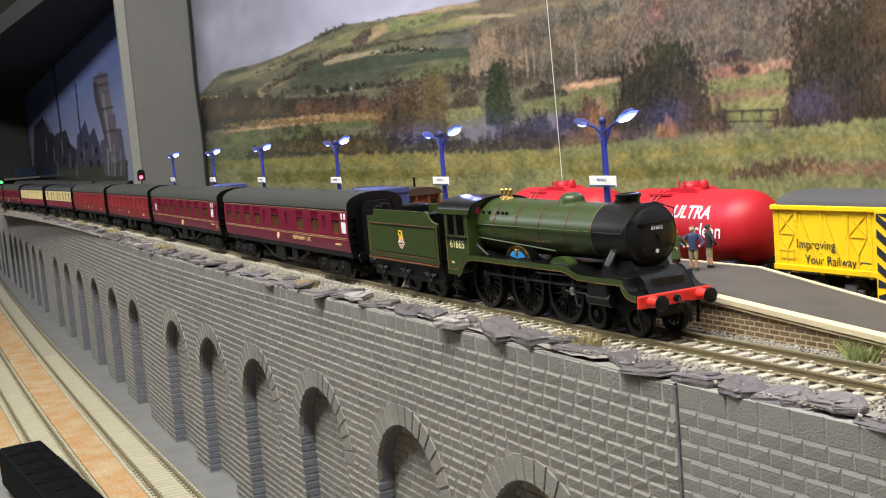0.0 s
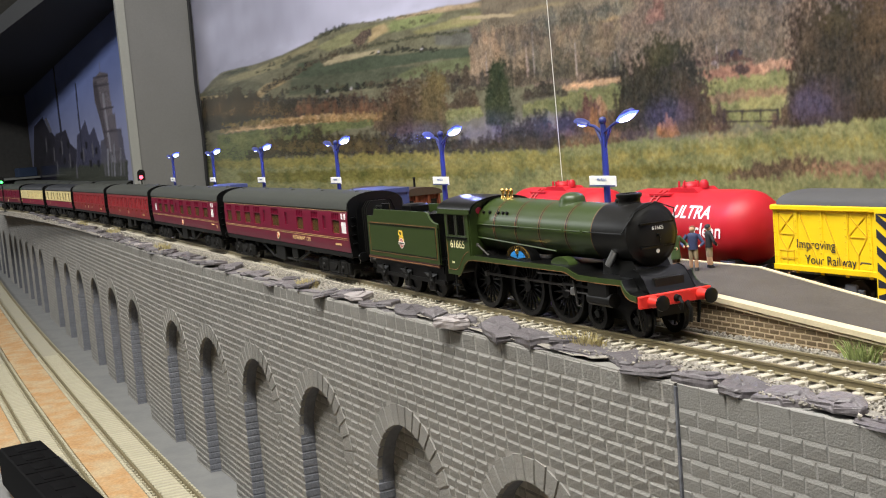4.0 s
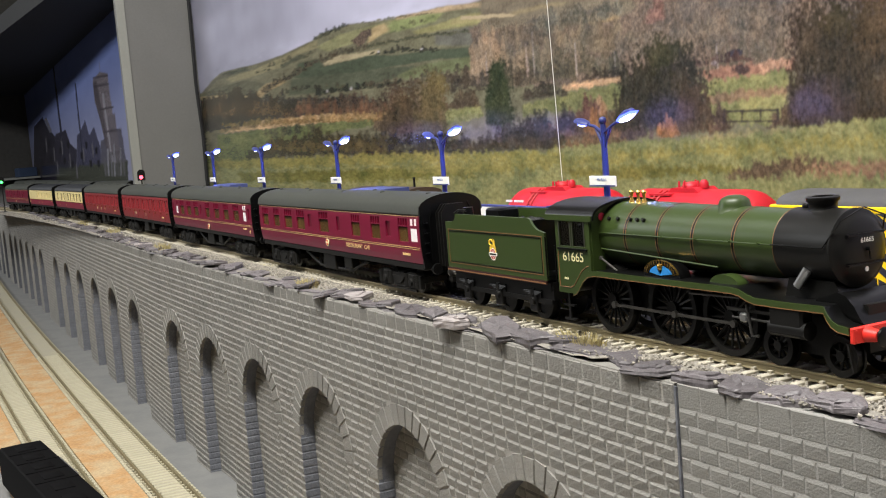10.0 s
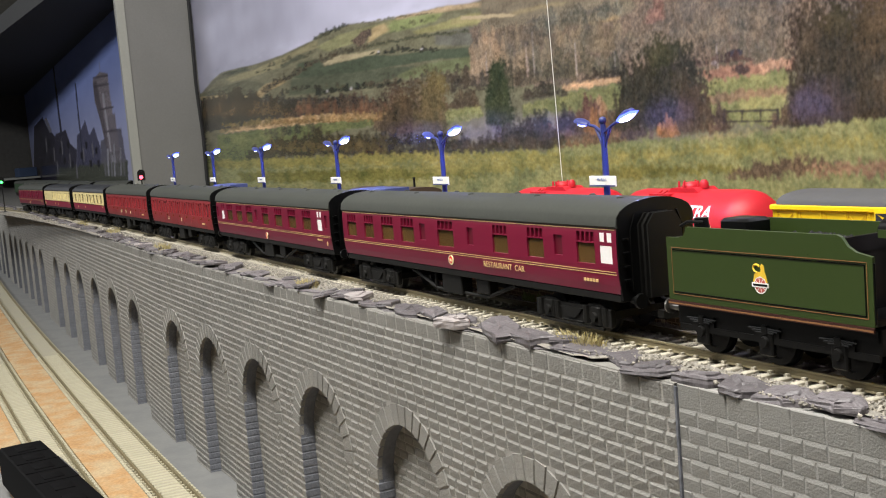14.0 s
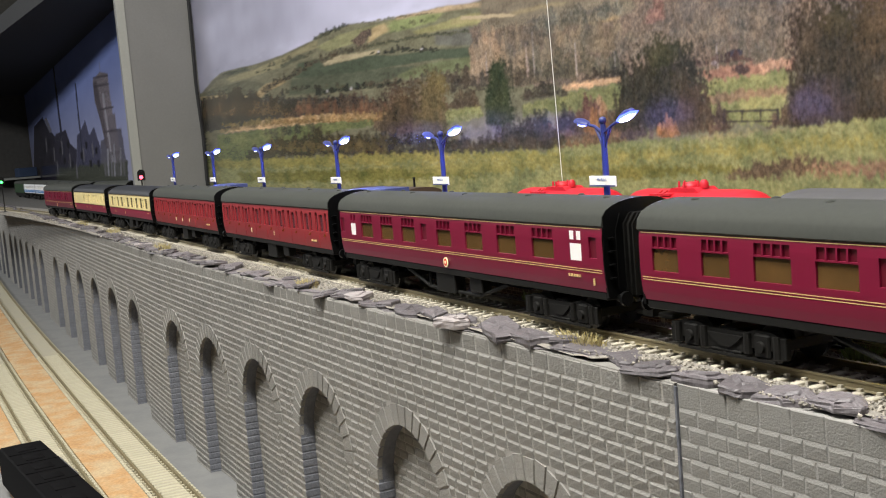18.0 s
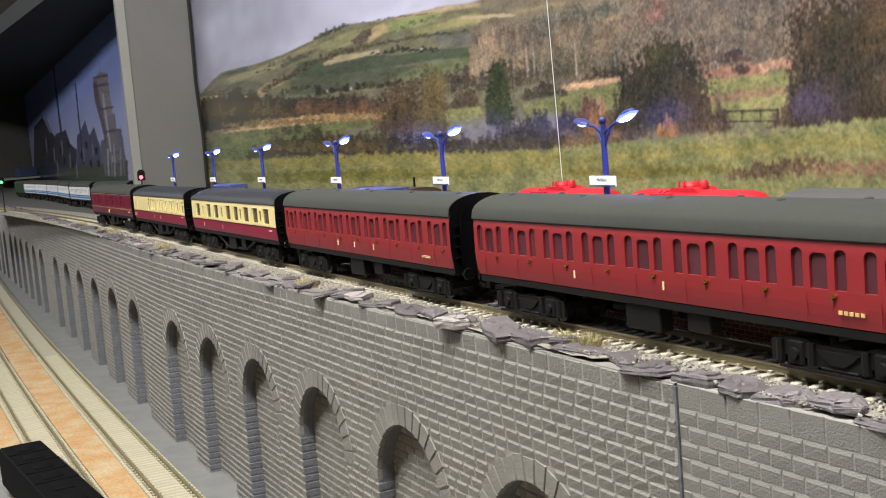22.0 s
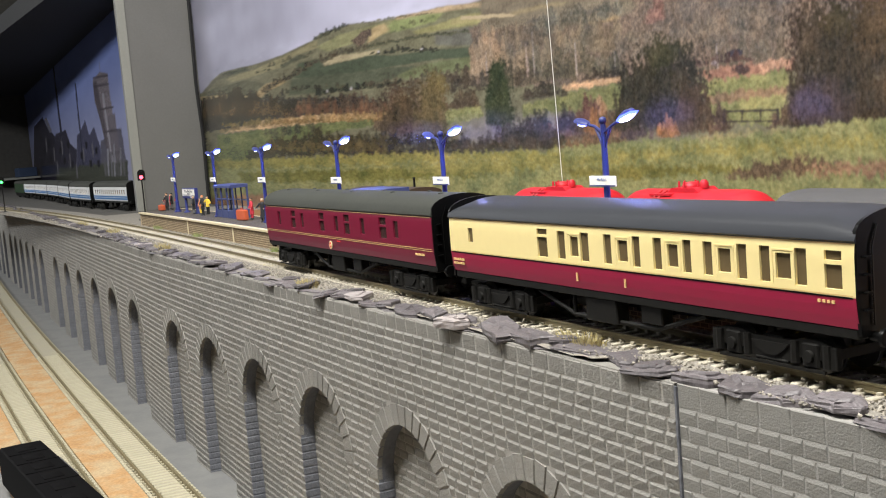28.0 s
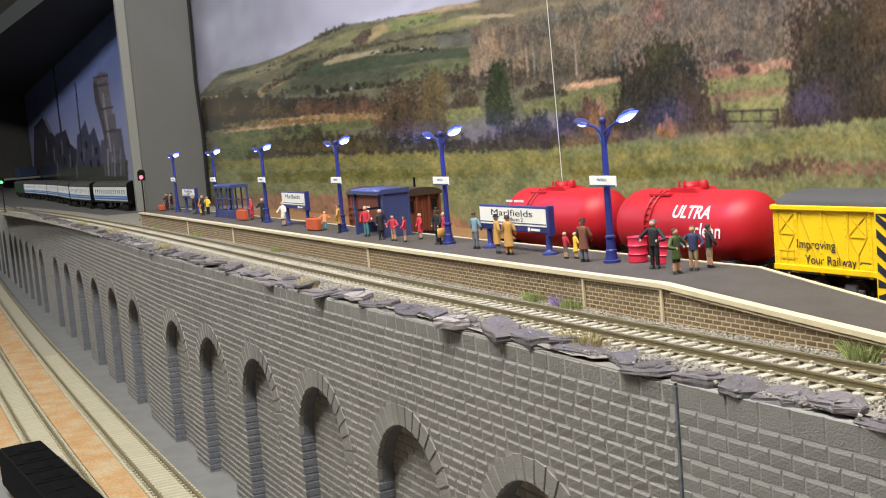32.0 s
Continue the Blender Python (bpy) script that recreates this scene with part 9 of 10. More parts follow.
    area([(-3325.0, 122.7), (-3273.0, 123.2), (-3278.0, 103.8), (-3330.0, 103.1)], (0.013, 0.013, 0.02), 0.3, "n")
    area([(-3306.0, 86.3), (-3255.0, 87.3), (-3259.0, 67.9), (-3311.0, 66.6)], (0.013, 0.013, 0.02), 0.3, "n")
    area([(-4905.0, 196.2), (-4850.0, 196.9), (-4875.0, 138.6), (-4928.0, 139.6)], (0.21, 0.196, 0.181), 0.3, "n")
    area([(-4603.0, 151.4), (-4554.0, 152.5), (-4576.0, 97.4), (-4623.0, 97.9)], (0.21, 0.196, 0.181), 0.3, "n")
    area([(-4266.0, 168.8), (-4224.0, 169.7), (-4242.0, 118.5), (-4283.0, 119.2)], (0.21, 0.196, 0.181), 0.3, "n")
    area([(-4046.0, 119.1), (-4007.0, 120.4), (-4024.0, 71.4), (-4060.0, 71.6)], (0.21, 0.196, 0.181), 0.3, "n")
    area([(-3628.0, 129.5), (-3597.0, 130.6), (-3610.0, 86.4), (-3640.0, 86.8)], (0.21, 0.196, 0.181), 0.3, "n")
    area([(-3391.0, 137.6), (-3363.0, 138.5), (-3374.0, 97.1), (-3400.0, 97.5)], (0.21, 0.196, 0.181), 0.3, "n")
    area([(-4530.0, 96.9), (-4482.0, 98.5), (-4503.0, 43.8), (-4549.0, 43.8)], (0.21, 0.196, 0.181), 0.3, "n")
    area([(-3875.0, 78.0), (-3839.0, 79.6), (-3854.0, 32.3), (-3888.0, 32.2)], (0.21, 0.196, 0.181), 0.3, "n")
    return p.c, p.ink


PRINT = print_material("satin_print")
near_u = 250.0 - 1000.0 / np.linspace(1 / 2.1125, 1 / 0.585, 1180)
us = np.concatenate([near_u, np.linspace(near_u[-1] + 8, 700, 30)])
vs = np.concatenate([np.linspace(-14, 20, 30), np.linspace(20.5, 212, 500), np.linspace(216, 420, 36)])
printed_sheet("printed_backdrop", us, vs, landscape, PRINT, "printed countryside backdrop: cloudy sky, hills, autumn trees and grass", "backdrop")
printed_sheet("city_backdrop", np.linspace(-5780, -2280, 360), np.linspace(-14, 455, 240), skyline, PRINT, "dim printed city backdrop with a tower under blue sky", "backdrop")
mb = MB()
mb.tube([(-1856, 600, -10), (-1853, 601, 110), (-1860, 600, 200), (-1857, 601, 330), (-1861, 600, 460)], 3.2, 6)
solid("backdrop_edge", mb, M["dark"], Matrix(), "dark curled edge of the printed backdrop beside the pillar", "trim", kind="structure")

# ---- slates along the wall's top ----
def slate_mesh(seed, thick):
    """A split piece of slate: jagged outline, flaked steps on top, broken edges."""
    r = random.Random(seed)
    n = r.randint(6, 9)
    ang = sorted(2 * math.pi * (i + r.uniform(-0.38, 0.38)) / n for i in range(n))
    out = []
    for a in ang:
        k = max(abs(math.cos(a)) / 12.5, abs(math.sin(a)) / 7.4)
        q = r.uniform(0.80, 1.06) / k
        out.append((q * math.cos(a), q * math.sin(a)))
    pts = []
    for p, q in zip(out, out[1:] + out[:1]):
        pts.append(p)
        pts.append(((p[0] + q[0]) / 2 * r.uniform(0.93, 1.04), (p[1] + q[1]) / 2 * r.uniform(0.93, 1.04)))
    mb = MB()
    tx, ty = r.uniform(-0.05, 0.05), r.uniform(-0.05, 0.05)
    lift = lambda x, y: tx * x + ty * y
    rows = [[(x * k + r.uniform(-0.25, 0.25), y * k + r.uniform(-0.25, 0.25), z * thick + (lift(x, y) if z > 0 else 0) + r.uniform(-0.16, 0.16)) for x, y in pts]
            for k, z in ((0.96, 0.0), (1.01, 0.35), (0.99, 0.65), (1.0, 0.85), (0.96, 1.0))]
    mb.rings(rows, True, False)
    mid = [(x * 0.62 + r.uniform(-0.9, 0.9), y * 0.62 + r.uniform(-0.5, 0.5), thick + lift(x, y) + r.uniform(-0.25, 0.45)) for x, y in pts]
    core = [(x * 0.25 + r.uniform(-0.5, 0.5), y * 0.25 + r.uniform(-0.3, 0.3), thick + r.uniform(-0.2, 0.5)) for x, y in pts]
    mb.rings([rows[-1], mid, core], False, True)
    if seed % 5 < 2:
        # a thin flake still clinging to the top
        ox, oy = r.uniform(-4, 4), r.uniform(-1.5, 2.5)
        rows = [[(x * k * 0.55 + ox + r.uniform(-0.4, 0.4), y * k * 0.6 + oy + r.uniform(-0.3, 0.3), z + thick + lift(x, y)) for x, y in pts] for k, z in ((1.0, -0.4), (1.03, 0.3), (0.93, 0.75))]
        mb.rings(rows, True, True)
    return mb


SLATES = [slate_mesh(40 + i, (1.3, 1.8, 2.3, 1.6, 2.9)[i % 5]).mesh(M["slate"], 0) for i in range(22)]
PALE = [slate_mesh(70 + i, 2.6).mesh(M["slate_pale"], 0) for i in range(3)]
coping = thing("slate_coping", Matrix(), "loose purple-grey slate pieces laid along the wall top", "coping", kind="structure")
sr = random.Random(12)
x = -3.3
i = 0
while x < 0.22:
    right = x > -0.29
    d = wall_slope(x) if x < -0.27 else -0.012
    y = wall_y(x) if x < -0.27 else 0.2359 - 0.0138 * (x + 0.2685)
    hd = math.degrees(math.atan(d))
    k = sr.uniform(0.7, 1.05) if right else sr.uniform(0.55, 1.35)
    ms = PALE[i % 3] if i % 31 == 4 else sr.choice(SLATES)
    lift = sr.choice((0.0, 0.0, 0.0009, 0.0018))
    ob = part("slate", ms, None, coping, m=pose(x, y + (sr.uniform(0.0052, 0.0064) if right else sr.uniform(0.0060, 0.0090)), (-0.0058 if right else -0.0054) + lift, sr.uniform(-1, 9) if right else sr.uniform(-5, 3), sr.uniform(-4, 4), hd + sr.choice((0, 180)) + (sr.uniform(-9, 9) if right else sr.uniform(-22, 22))))
    ob.scale = (k * (1.05 if right else 1.2), sr.uniform(0.8, 1.08), sr.uniform(1.4, 2.1) if right else sr.uniform(0.7, 1.5))
    if i % 6 == 2 and -1.6 < x < -0.32:
        ob = part("slate", sr.choice(SLATES), None, coping, m=pose(x + sr.uniform(-0.006, 0.006), y + sr.uniform(0.009, 0.014), -0.0036 + sr.uniform(0, 0.0014), sr.uniform(-9, 4), sr.uniform(-9, 9), hd + sr.uniform(-40, 40)))
        ob.scale = (0.75 * k, 0.7, 0.9)
    x += (0.0225 if right else 0.0185) * k
    i += 1
ob = part("slate", PALE[1], None, coping, "pale broken slate piece", m=on_line(-0.4175, 0.0345, -0.0040, 12))
ob.scale = (0.85, 0.8, 1.5)

# ---- loose stones and tufts ----
def scatter_stones(count, seed, name, s0, s1, lanes, size):
    r = np.random.RandomState(seed)
    mb = MB()
    base = np.array([(1, 0, 0), (-1, 0, 0), (0, 1, 0), (0, -1, 0), (0, 0, 0.9), (0, 0, -0.7)])
    faces = [(0, 2, 4), (2, 1, 4), (1, 3, 4), (3, 0, 4), (2, 0, 5), (1, 2, 5), (3, 1, 5), (0, 3, 5)]
    for k in range(count):
        s = s0 + (s1 - s0) * r.rand()
        lo, hi, z = lanes[r.randint(len(lanes))]
        p = at(s, r.uniform(lo, hi))
        g = size * r.uniform(0.6, 1.5)
        q, _ = np.linalg.qr(r.normal(size=(3, 3)))
        v = (base * (0.75 + 0.5 * r.rand(6, 1)) * g) @ q + np.array([p.x * 1000, p.y * 1000, z + r.uniform(-0.3, 0.5)])
        mb.add(v.tolist(), faces)
    return solid(name, mb, M["stones"], Matrix(), "loose angular grey ballast stones beside the rails", "ballast", kind="stuff", smooth=0)


scatter_stones(19000, 3, "ballast_stones", -1.05, -0.12, ((0.0158, 0.0300, -3.4), (0.0158, 0.0230, -3.5), (-0.0240, -0.0158, -3.3), (-0.0240, -0.0158, -3.1)), 0.62)
scatter_stones(11000, 4, "ballast_stones", -1.05, -0.12, ((0.0100, 0.0165, -3.9), (-0.0165, -0.0100, -3.9), (-0.0075, 0.0075, -3.7), (-0.0075, 0.0075, -3.7)), 0.55)
scatter_stones(5000, 5, "ballast_stones", -2.3, -1.0, ((0.0160, 0.0420, -3.7), (-0.0240, -0.0160, -3.6)), 0.95)


def tuft(s, w, material, n, spread, height, label, seed):
    r = random.Random(seed)
    mb = MB()
    for k in range(n):
        a, d = r.uniform(0, 6.283), spread * math.sqrt(r.random())
        bx, by = d * math.cos(a) * 1.5, d * math.sin(a) * 0.6
        lean = (bx / spread * 0.5 + r.uniform(-0.35, 0.35), by / spread * 0.4 + r.uniform(-0.3, 0.3))
        h = height * r.uniform(0.5, 1.1)
        b = r.uniform(0, 3.14)
        wx, wy = 0.16 * math.cos(b), 0.16 * math.sin(b)
        tip = (bx + lean[0] * h, by + lean[1] * h, h)
        mid = (bx + lean[0] * h * 0.4, by + lean[1] * h * 0.4, h * 0.6)
        mb.add([(bx - wx, by - wy, -0.6), (bx + wx, by + wy, -0.6), (mid[0] + wx * 0.8, mid[1] + wy * 0.8, mid[2]), tip, (mid[0] - wx * 0.8, mid[1] - wy * 0.8, mid[2])], [(0, 1, 2, 3, 4)])
    ob = new("grass_tuft", mb.mesh(material, 0))
    ob.matrix_basis = on_line(s, w, -0.0040)
    return tagged(ob, label, "grass tuft", "grass tufts by the line")


DRY, GRN = "dry straw-coloured grass tuft by the slates", "green grass tuft beside the platform wall"
TUFTS = [(-0.3389, 0.0211, "tuft", 420, 9.0, 5),
         (-0.6169, 0.0314, "tuft", 240, 9, 5),
         (-1.0068, 0.0360, "tuft", 200, 10, 7),
         (-1.5676, 0.0240, "tuft", 150, 12, 7),
         (-1.3370, 0.0240, "tuft", 150, 12, 7),
         (-0.2418, -0.0205, "tuft_green", 240, 4.2, 7.5),
         (-0.4082, -0.0205, "tuft_green", 180, 4.5, 6),
         (-0.4415, -0.0210, "tuft_green", 180, 5, 6),
         (-0.4208, -0.0205, "tuft_purple", 70, 2.2, 7),
         (-0.8429, -0.0210, "tuft_green", 160, 6, 6),
         (-1.1102, -0.0210, "tuft_green", 120, 7, 6),
         (-1.2996, -0.0210, "tuft_green", 120, 8, 6),
         (-0.7546, 0.0130, "tuft", 120, 8, 1.6)]
for k, (s, w, kind, n, sp, h) in enumerate(TUFTS):
    tuft(s, w, M[kind], n, sp, h, {"tuft": DRY, "tuft_green": GRN, "tuft_purple": "small purple flower tuft beside the platform wall"}[kind], 200 + k)


# ---- stones of the retaining wall ----
COURSE, BRICK = 0.0048, 0.0104


def stone_box(mb, P, x0, x1, z0, z1, off, proud, r, c=0.00035, top=None):
    """A rough-faced stone on a face P(x, off, z): it leans out to a weathered upper arris."""
    j = lambda: r.uniform(-0.00008, 0.00008)
    t = c * 0.6 if top is None else top
    a = [P(x0, off, z0), P(x1, off, z0), P(x1, off, z1), P(x0, off, z1)]
    low = proud * 0.25
    b = [P(x0 + c + j(), off + low + j(), z0 + c * 0.4 + j()), P(x1 - c + j(), off + low + j(), z0 + c * 0.4 + j()), P(x1 - c + j(), off + proud + j(), z1 - t + j()), P(x0 + c + j(), off + proud + j(), z1 - t + j())]
    mb.add(a + b, [(4, 5, 6, 7), (0, 1, 5, 4), (1, 2, 6, 5), (2, 3, 7, 6), (3, 0, 4, 7)])


def near_stone_meshes(length, height, proud, material, top=None):
    out = []
    r = random.Random(8)
    for k in range(5):
        mb = MB()
        P = lambda x, off, z: (x * 1000, -off * 1000, z * 1000)
        stone_box(mb, P, -length / 2, length / 2, -height / 2, height / 2, 0.0, proud, r, 0.0003, top)
        out.append(mb.mesh(material, 0))
    return out


def clip_arch(x0, x1, z, face):
    """The parts of a course left standing outside (face) or inside an arch."""
    spans = [(x0, x1)]
    for a in ARCH_X:
        if face:
            dz = z - ARCH_SPRING
            ro = ARCH_R + 0.0112
            half = ARCH_HALF if dz <= 0 else (math.sqrt(ro * ro - dz * dz) if dz < ro else 0.0)
            nxt = []
            for p, q in spans:
                if half <= 0 or q <= a - half or p >= a + half:
                    nxt.append((p, q))
                else:
                    if p < a - half - 0.0012:
                        nxt.append((p, a - half))
                    if q > a + half + 0.0012:
                        nxt.append((a + half, q))
            spans = nxt
    return spans


def wall_stones():
    r = random.Random(21)
    P = lambda x, off, z: tuple(c * 1000 for c in (wall_frame(x, off) + Vector((0, 0, z))))
    mb, jamb = MB(), MB()
    near = near_stone_meshes(BRICK - 0.0011, COURSE - 0.0002, 0.0006, M["wall"], 0.0010)
    picked = 0
    rows = [(-0.0053, -0.0122)] + [(-0.0122 - COURSE * k, -0.0122 - COURSE * (k + 1)) for k in range(35)]
    for k, (zt, zb) in enumerate(rows):
        L = BRICK if k else 0.0112
        x = WALL_END + (L / 2 if k % 2 else 0.0)
        while x < -0.2710:
            ln = L + (r.uniform(-0.0003, 0.0003) if k and x < -0.44 else 0.0)
            x0, x1 = x + 0.00055, min(x + ln - 0.00055, -0.2708)
            x += ln
            if x1 - x0 < 0.002:
                continue
            zc = (zt + zb) / 2
            spans = clip_arch(x0, x1, zc, True)
            whole = len(spans) == 1 and abs(spans[0][1] - spans[0][0] - (BRICK - 0.0011)) < 1e-5
            if k and whole and x0 > -0.425 and zc > -0.078 and picked < 300:
                xc = (x0 + x1) / 2
                p = wall_frame(xc, 0.0)
                part("stone", near[r.randint(0, 4)], None, wall, m=pose(p.x + r.uniform(-0.0001, 0.0001), p.y, zc + r.uniform(-0.0001, 0.0001), r.uniform(-1, 1), r.uniform(-0.6, 0.6), math.degrees(math.atan(wall_slope(xc))) + r.uniform(-0.6, 0.6)))
                picked += 1
                continue
            for p, q in spans:
                stone_box(mb, P, p, q, zb + 0.00015 + r.uniform(-0.0001, 0.0001), zt - 0.00015 + r.uniform(-0.0001, 0.0001), 0.0, r.uniform(0.0005, 0.0007) if k else 0.0004, r, 0.0003, 0.0010 if k else 0.0004)
        # recessed panels behind the arches
        for a in ARCH_X:
            if a < -2.75:
                continue
            top = zt - 0.0004
            if top < ARCH_SPRING:
                half = ARCH_HALF
            else:
                dz = top - ARCH_SPRING
                half = math.sqrt(ARCH_R**2 - dz * dz) if dz < ARCH_R else 0
            if half < 0.004:
                continue
            if top < ARCH_SPRING and a > -2.2:
                # courses on the jamb, in the reveal's darkened colour
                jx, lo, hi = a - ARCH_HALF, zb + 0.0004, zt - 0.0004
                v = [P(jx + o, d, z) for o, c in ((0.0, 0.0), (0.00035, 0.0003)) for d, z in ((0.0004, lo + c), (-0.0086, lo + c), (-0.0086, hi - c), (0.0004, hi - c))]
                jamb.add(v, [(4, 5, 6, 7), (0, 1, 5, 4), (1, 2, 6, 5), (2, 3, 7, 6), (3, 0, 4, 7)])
            x = a - half + (-BRICK / 2 if k % 2 else 0)
            while x < a + half:
                x0, x1 = max(x + 0.0004, a - half), min(x + BRICK - 0.0004, a + half)
                x += BRICK
                if x1 - x0 > 0.001:
                    stone_box(mb, P, x0, x1, zb + 0.00015, zt - 0.00015, -0.009, 0.0005, r, 0.0003, 0.0010)
    tagged(part("jamb_stones", jamb, M["reveal"], wall, smooth=0), kind="stuff")
    tagged(part("stonework", mb, M["wall"], wall, smooth=0), kind="stuff")
    # wedge stones of the arch rings
    for a in ARCH_X:
        n = 17
        mb = MB() if a < -0.70 else None
        for i in range(n):
            t0, t1 = math.pi * i / n + 0.012, math.pi * (i + 1) / n - 0.012
            ro = ARCH_R + (0.0112 if i % 2 else 0.0106)
            one = mb or MB()
            pts = []
            for t, rr in ((t0, ARCH_R - 0.0003), (t1, ARCH_R - 0.0003), (t1, ro), (t0, ro)):
                pts.append((a + rr * math.cos(t), ARCH_SPRING + rr * math.sin(t)))
            cx, cz = sum(p[0] for p in pts) / 4, sum(p[1] for p in pts) / 4
            lo = [P(x, -0.002, z) for x, z in pts]
            hi = [P(cx + (x - cx) * 0.94, 0.0007, cz + (z - cz) * 0.94) for x, z in pts]
            one.add(lo + hi, [(4, 5, 6, 7), (0, 1, 5, 4), (1, 2, 6, 5), (2, 3, 7, 6), (3, 0, 4, 7)])
            if mb is None:
                part("arch_stone", one, M["wall"], wall, smooth=0)
        if mb is not None:
            part("arch_ring", mb, M["wall"], wall, smooth=0)
    # joint between the two kinds of wall: a dark strip nearly flush with the face
    mb = MB()
    p = wall_frame(-0.2703, 0.0001)
    mb.box(p.x * 1000 - 0.45, p.x * 1000 + 0.45, p.y * 1000, p.y * 1000 + 4, WALL_BASE * 1000, -6)
    part("joint", mb, M["reveal"], wall, "dark strip along the joint between two wall panels", smooth=0)


wall_stones()


def right_stones():
    r = random.Random(31)
    D = R1 - R0
    hd = math.degrees(math.atan2(D.y, D.x))
    ch, sh = math.cos(radians(hd)), math.sin(radians(hd))
    P = lambda x, off, z: ((R0.x + x * ch + off * sh) * 1000, (R0.y + x * sh - off * ch) * 1000, z * 1000)
    near = near_stone_meshes(0.0081, 0.0052, 0.0004, M["block"], 0.0013)
    mb = MB()
    n = 0
    x = 0.0004
    while x < 0.46:
        w = r.uniform(0.0105, 0.0135)
        stone_box(mb, P, x, x + w - 0.0005, -0.0128, -0.0050, 0.0, r.uniform(0.0003, 0.0006), r)
        x += w
    for k in range(30):
        zt = -0.0129 - 0.0054 * k
        x = 0.0004 + (0.0044 if k % 2 else 0.0)
        if k % 2:
            stone_box(mb, P, 0.0004, 0.0042, zt - 0.0050, zt - 0.0004, 0.0, 0.0004, r)
        while x < 0.46:
            if k < 12 and x < 0.14 and n < 190:
                q = P(x + 0.0041, 0.0, zt - 0.0027)
                part("block", near[r.randint(0, 4)], None, wall_right, m=pose(q[0] * 0.001, q[1] * 0.001, zt - 0.0027 + r.uniform(-0.0001, 0.0001), r.uniform(-0.8, 0.8), r.uniform(-0.4, 0.4), hd + r.uniform(-0.4, 0.4)))
                n += 1
            else:
                stone_box(mb, P, x, x + 0.0081, zt - 0.0052, zt - 0.0002, 0.0, r.uniform(0.0003, 0.0004), r, 0.0004, 0.0013)
            x += 0.0087
    tagged(part("blockwork", mb, M["block"], wall_right, smooth=0), kind="stuff")


right_stones()


def platform_bricks():
    r = random.Random(41)
    L, H = 0.0050, 0.0019
    near = near_stone_meshes(L - 0.0006, H - 0.0004, 0.0002, M["brick"], 0.0001)
    mb = MB()
    for k in range(8):
        s = -1.415 + (L / 2 if k % 2 else 0)
        while s < RAMP_END - 0.012:
            zt = 0.001 * (PLAT_Z - 2.0) - H * k
            s += L
            if zt > 0.001 * (plat_z(s) - 1.4):
                continue
            p = at(s - L / 2, -0.0252)
            if s > -0.41:
                part("brick", near[r.randint(0, 4)], None, platform, m=pose(p.x, p.y, zt - H / 2, 0, 0, heading(s)))
            else:
                P = lambda x, off, z: tuple(c * 1000 for c in at(x, -0.0252 + off, z))
                stone_box(mb, P, s - L + 0.0003, s - 0.0003, zt - H + 0.0002, zt - 0.0002, 0.0, 0.0002, r, 0.0001)
    tagged(part("brickwork", mb, M["brick"], platform, smooth=0), kind="stuff")
    for s in (-0.347, -0.4030, -0.655, -0.985, -1.165):
        mb = MB()
        p = at(s, -0.0245)
        mb.box(-0.7, 0.7, -0.6, 0.4, -5, PLAT_Z - 2.2)
        part("cover_strip", mb, M["edge"], platform, "thin pale strip on the brick face", m=pose(p.x, p.y, 0, 0, 0, heading(s)))
    for s0, s1 in ((-0.347, -0.4030), (-0.720, -0.655)):
        mb = MB()
        a, b = at(s0, -0.0244), at(s1, -0.0244)
        mb.tube([(a.x * 1000, a.y * 1000, PLAT_Z - 2.4), (b.x * 1000, b.y * 1000, PLAT_Z - 2.4)], 0.45, 5)
        part("cover_strip", mb, M["edge"], platform, "thin pale strip on the brick face")
    mb = MB()
    pts = []
    for i in range(14):
        s = RAMP_S + 0.006 + i * (RAMP_END - 0.03 - RAMP_S) / 13
        p = at(s, -0.0243)
        pts.append((p.x * 1000, p.y * 1000, plat_z(s) - 2.6))
    mb.tube(pts, 0.4, 5)
    part("cover_strip", mb, M["edge"], platform, "thin pale strip under the ramp's edge")


platform_bricks()

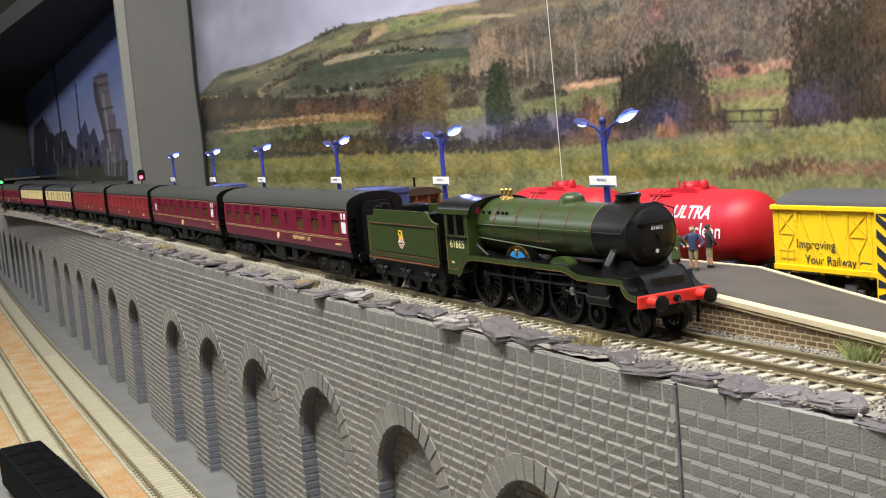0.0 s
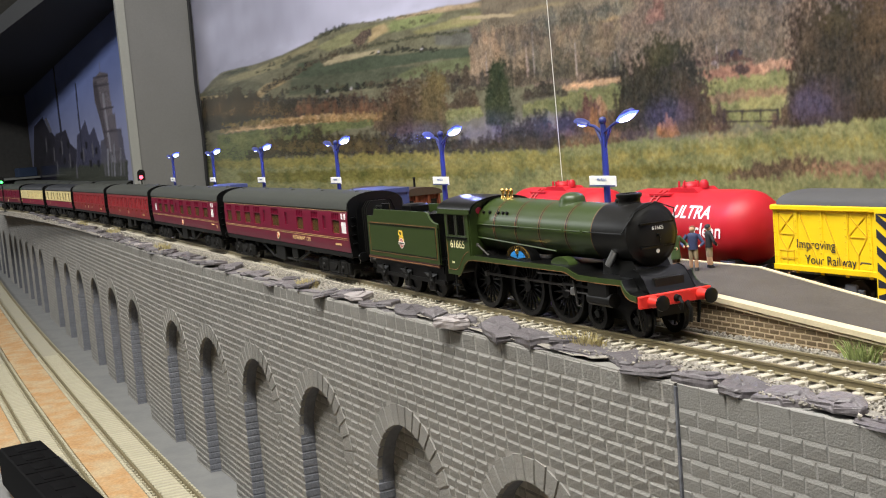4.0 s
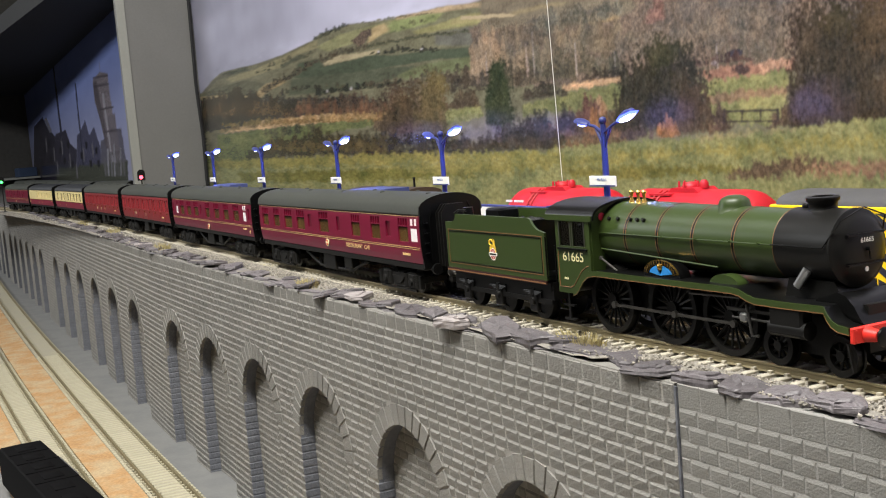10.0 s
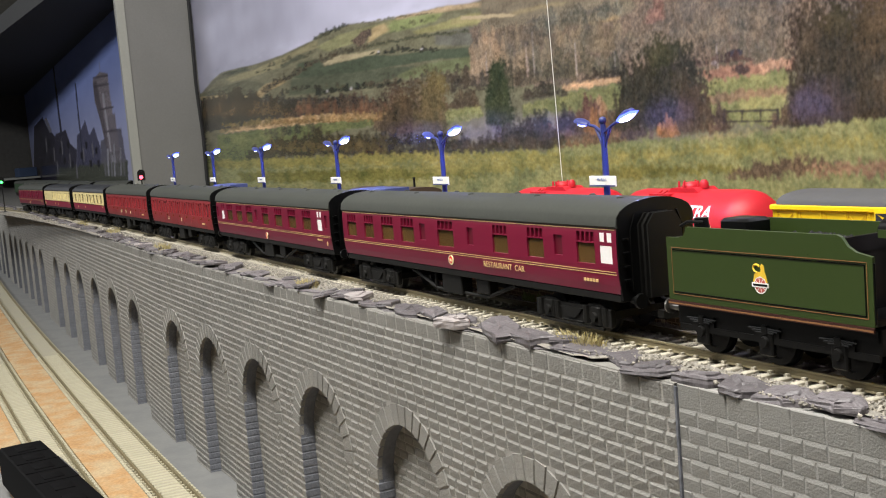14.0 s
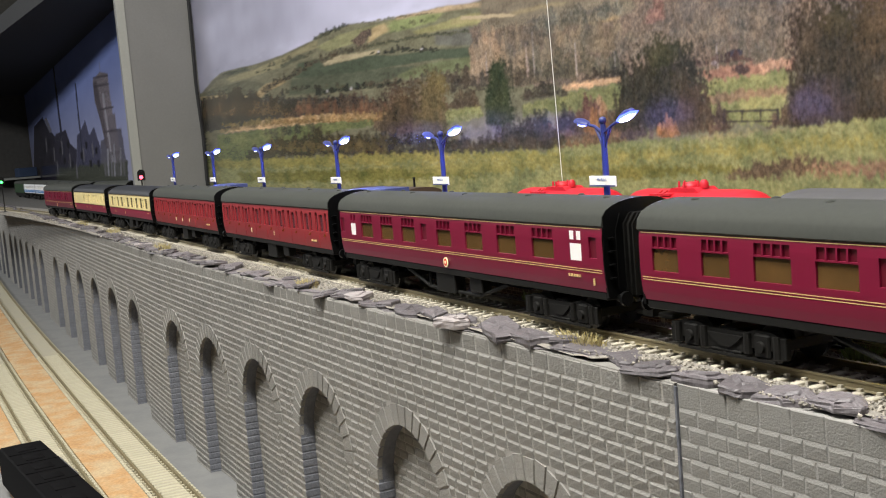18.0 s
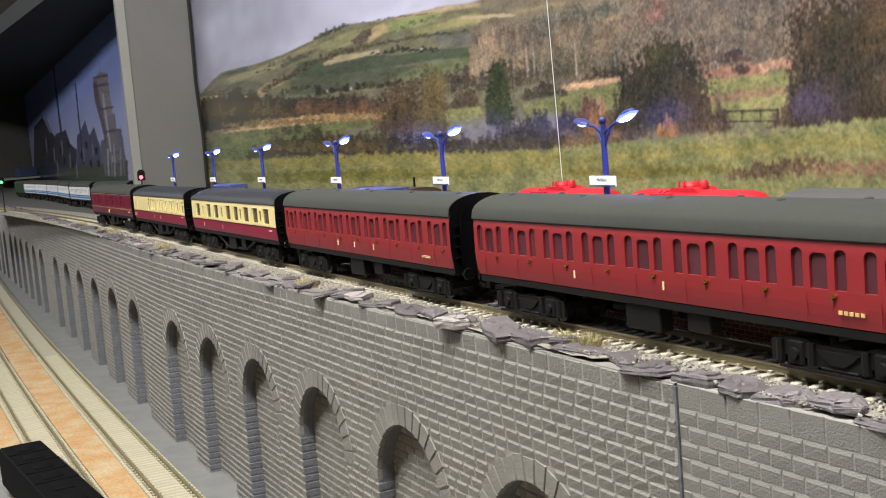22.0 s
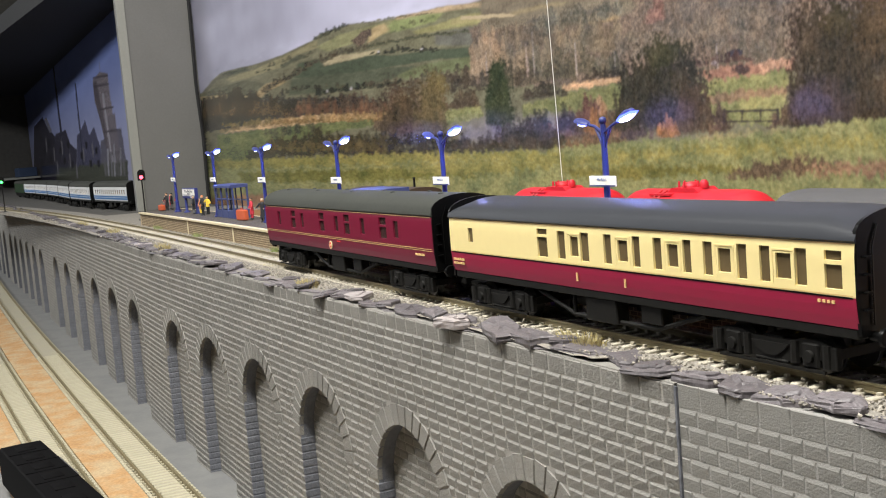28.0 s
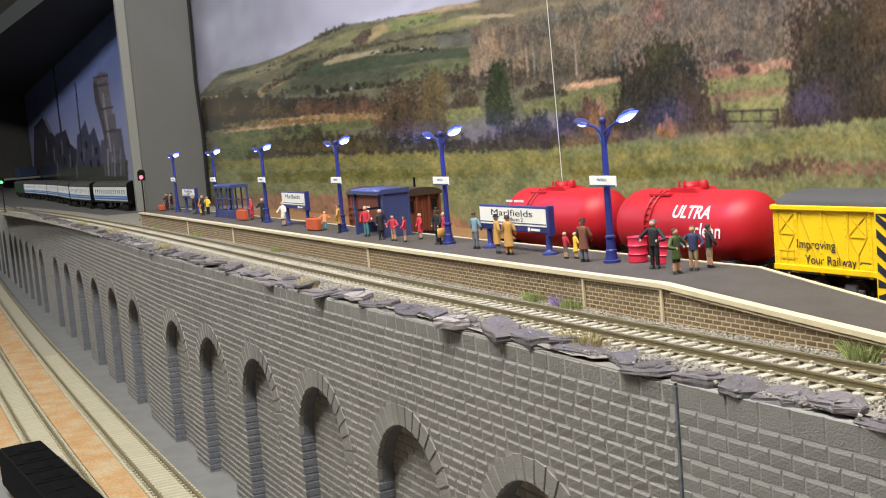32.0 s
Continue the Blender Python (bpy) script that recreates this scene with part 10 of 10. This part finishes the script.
# ---- what moves ----
CRAWL = [(0.0, -507.3), (3.3, -507.3), (5.5, -499.2), (6.0, -493.1), (6.5, -486.2), (7.0, -478.5), (7.5, -469.9), (8.0, -460.2), (8.5, -450.0), (9.0, -438.0),
         (9.5, -424.9), (10.0, -410.8), (10.5, -394.6), (11.0, -377.3), (11.5, -359.8), (12.0, -340.2), (12.5, -319.8), (13.0, -296.7), (13.5, -272.9),
         (14.0, -246.5), (14.5, -217.5), (16.5, -86.2), (17.0, -48.6), (17.5, -10.4), (18.0, 34.6), (18.5, 82.0), (19.0, 134.4), (19.5, 184.2), (20.0, 236.5)]
CRUISE = [(20.5, 289.5), (21.0, 345.5), (21.5, 402.0), (22.0, 461.8), (22.5, 522.6), (23.0, 583.5), (23.5, 643.8), (24.0, 705.2), (24.5, 766.8), (25.0, 828.6),
          (25.5, 891.5), (27.5, 1169.5), (28.0, 1240.5), (28.5, 1313.0), (29.0, 1388.5), (29.5, 1463.0), (30.0, 1538.5), (30.5, 1613.5), (31.0, 1689.0),
          (31.5, 1762.5), (32.0, 1837.0)]
RUN = [(t, s * 0.001) for t, s in CRAWL + CRUISE]
TRAIN = [(loco, 0.125), (tender, 0.0), (restaurant, -0.204), (composite, -0.4915), (suburban_a, -0.7645), (suburban_b, -1.0315), (blood_a, -1.2961), (blood_b, -1.5685), (brake, -1.8407)]


def vehicle_pose(s, base=0.085):
    a, b = at(s - base), at(s + base)
    m = (a + b) / 2
    return pose(m.x, m.y, 0, 0, 0, math.degrees(math.atan2(b.y - a.y, b.x - a.x)))


def motions():
    for ob, ds in TRAIN:
        base = 0.035 if ob in (loco, tender) else 0.085
        walk(ob, [(t, vehicle_pose(s + ds, base)) for t, s in RUN])
    # wheels turn with the distance run; a row at least every 70 degrees
    ts, ss = [r[0] for r in RUN], [r[1] for r in RUN]

    def turns(radius):
        rows, t, last = [(0.0, 0.0)], 0.0, 0.0
        while t < 31.95:
            t = t + 1 / 30
            a = math.degrees((np.interp(t, ts, ss) - ss[0]) / radius)
            if a - last > 55 or t >= 31.95 or (a < 1 and t % 1 < 0.05):
                rows.append((t, a))
                last = a
        return rows

    big, small = turns(0.013), turns(0.0063)
    for (w, x, y, r, flip), rows in [(d, big) for d in drivers] + [(p, small) for p in ponies]:
        walk(w, [(t, Matrix.Translation((x * 0.001, y * 0.001, r * 0.001)) @ pose(0, 0, 0, 0, a, 0) @ pose(0, 0, 0, 0, 0, flip)) for t, a in rows])
    for rod, y, r in rods:
        crank = 0.0045
        walk(rod, [(t, pose(crank * math.sin(radians(a + 40)), y * 0.001, r * 0.001 + crank * math.cos(radians(a + 40)))) for t, a in big])


motions()
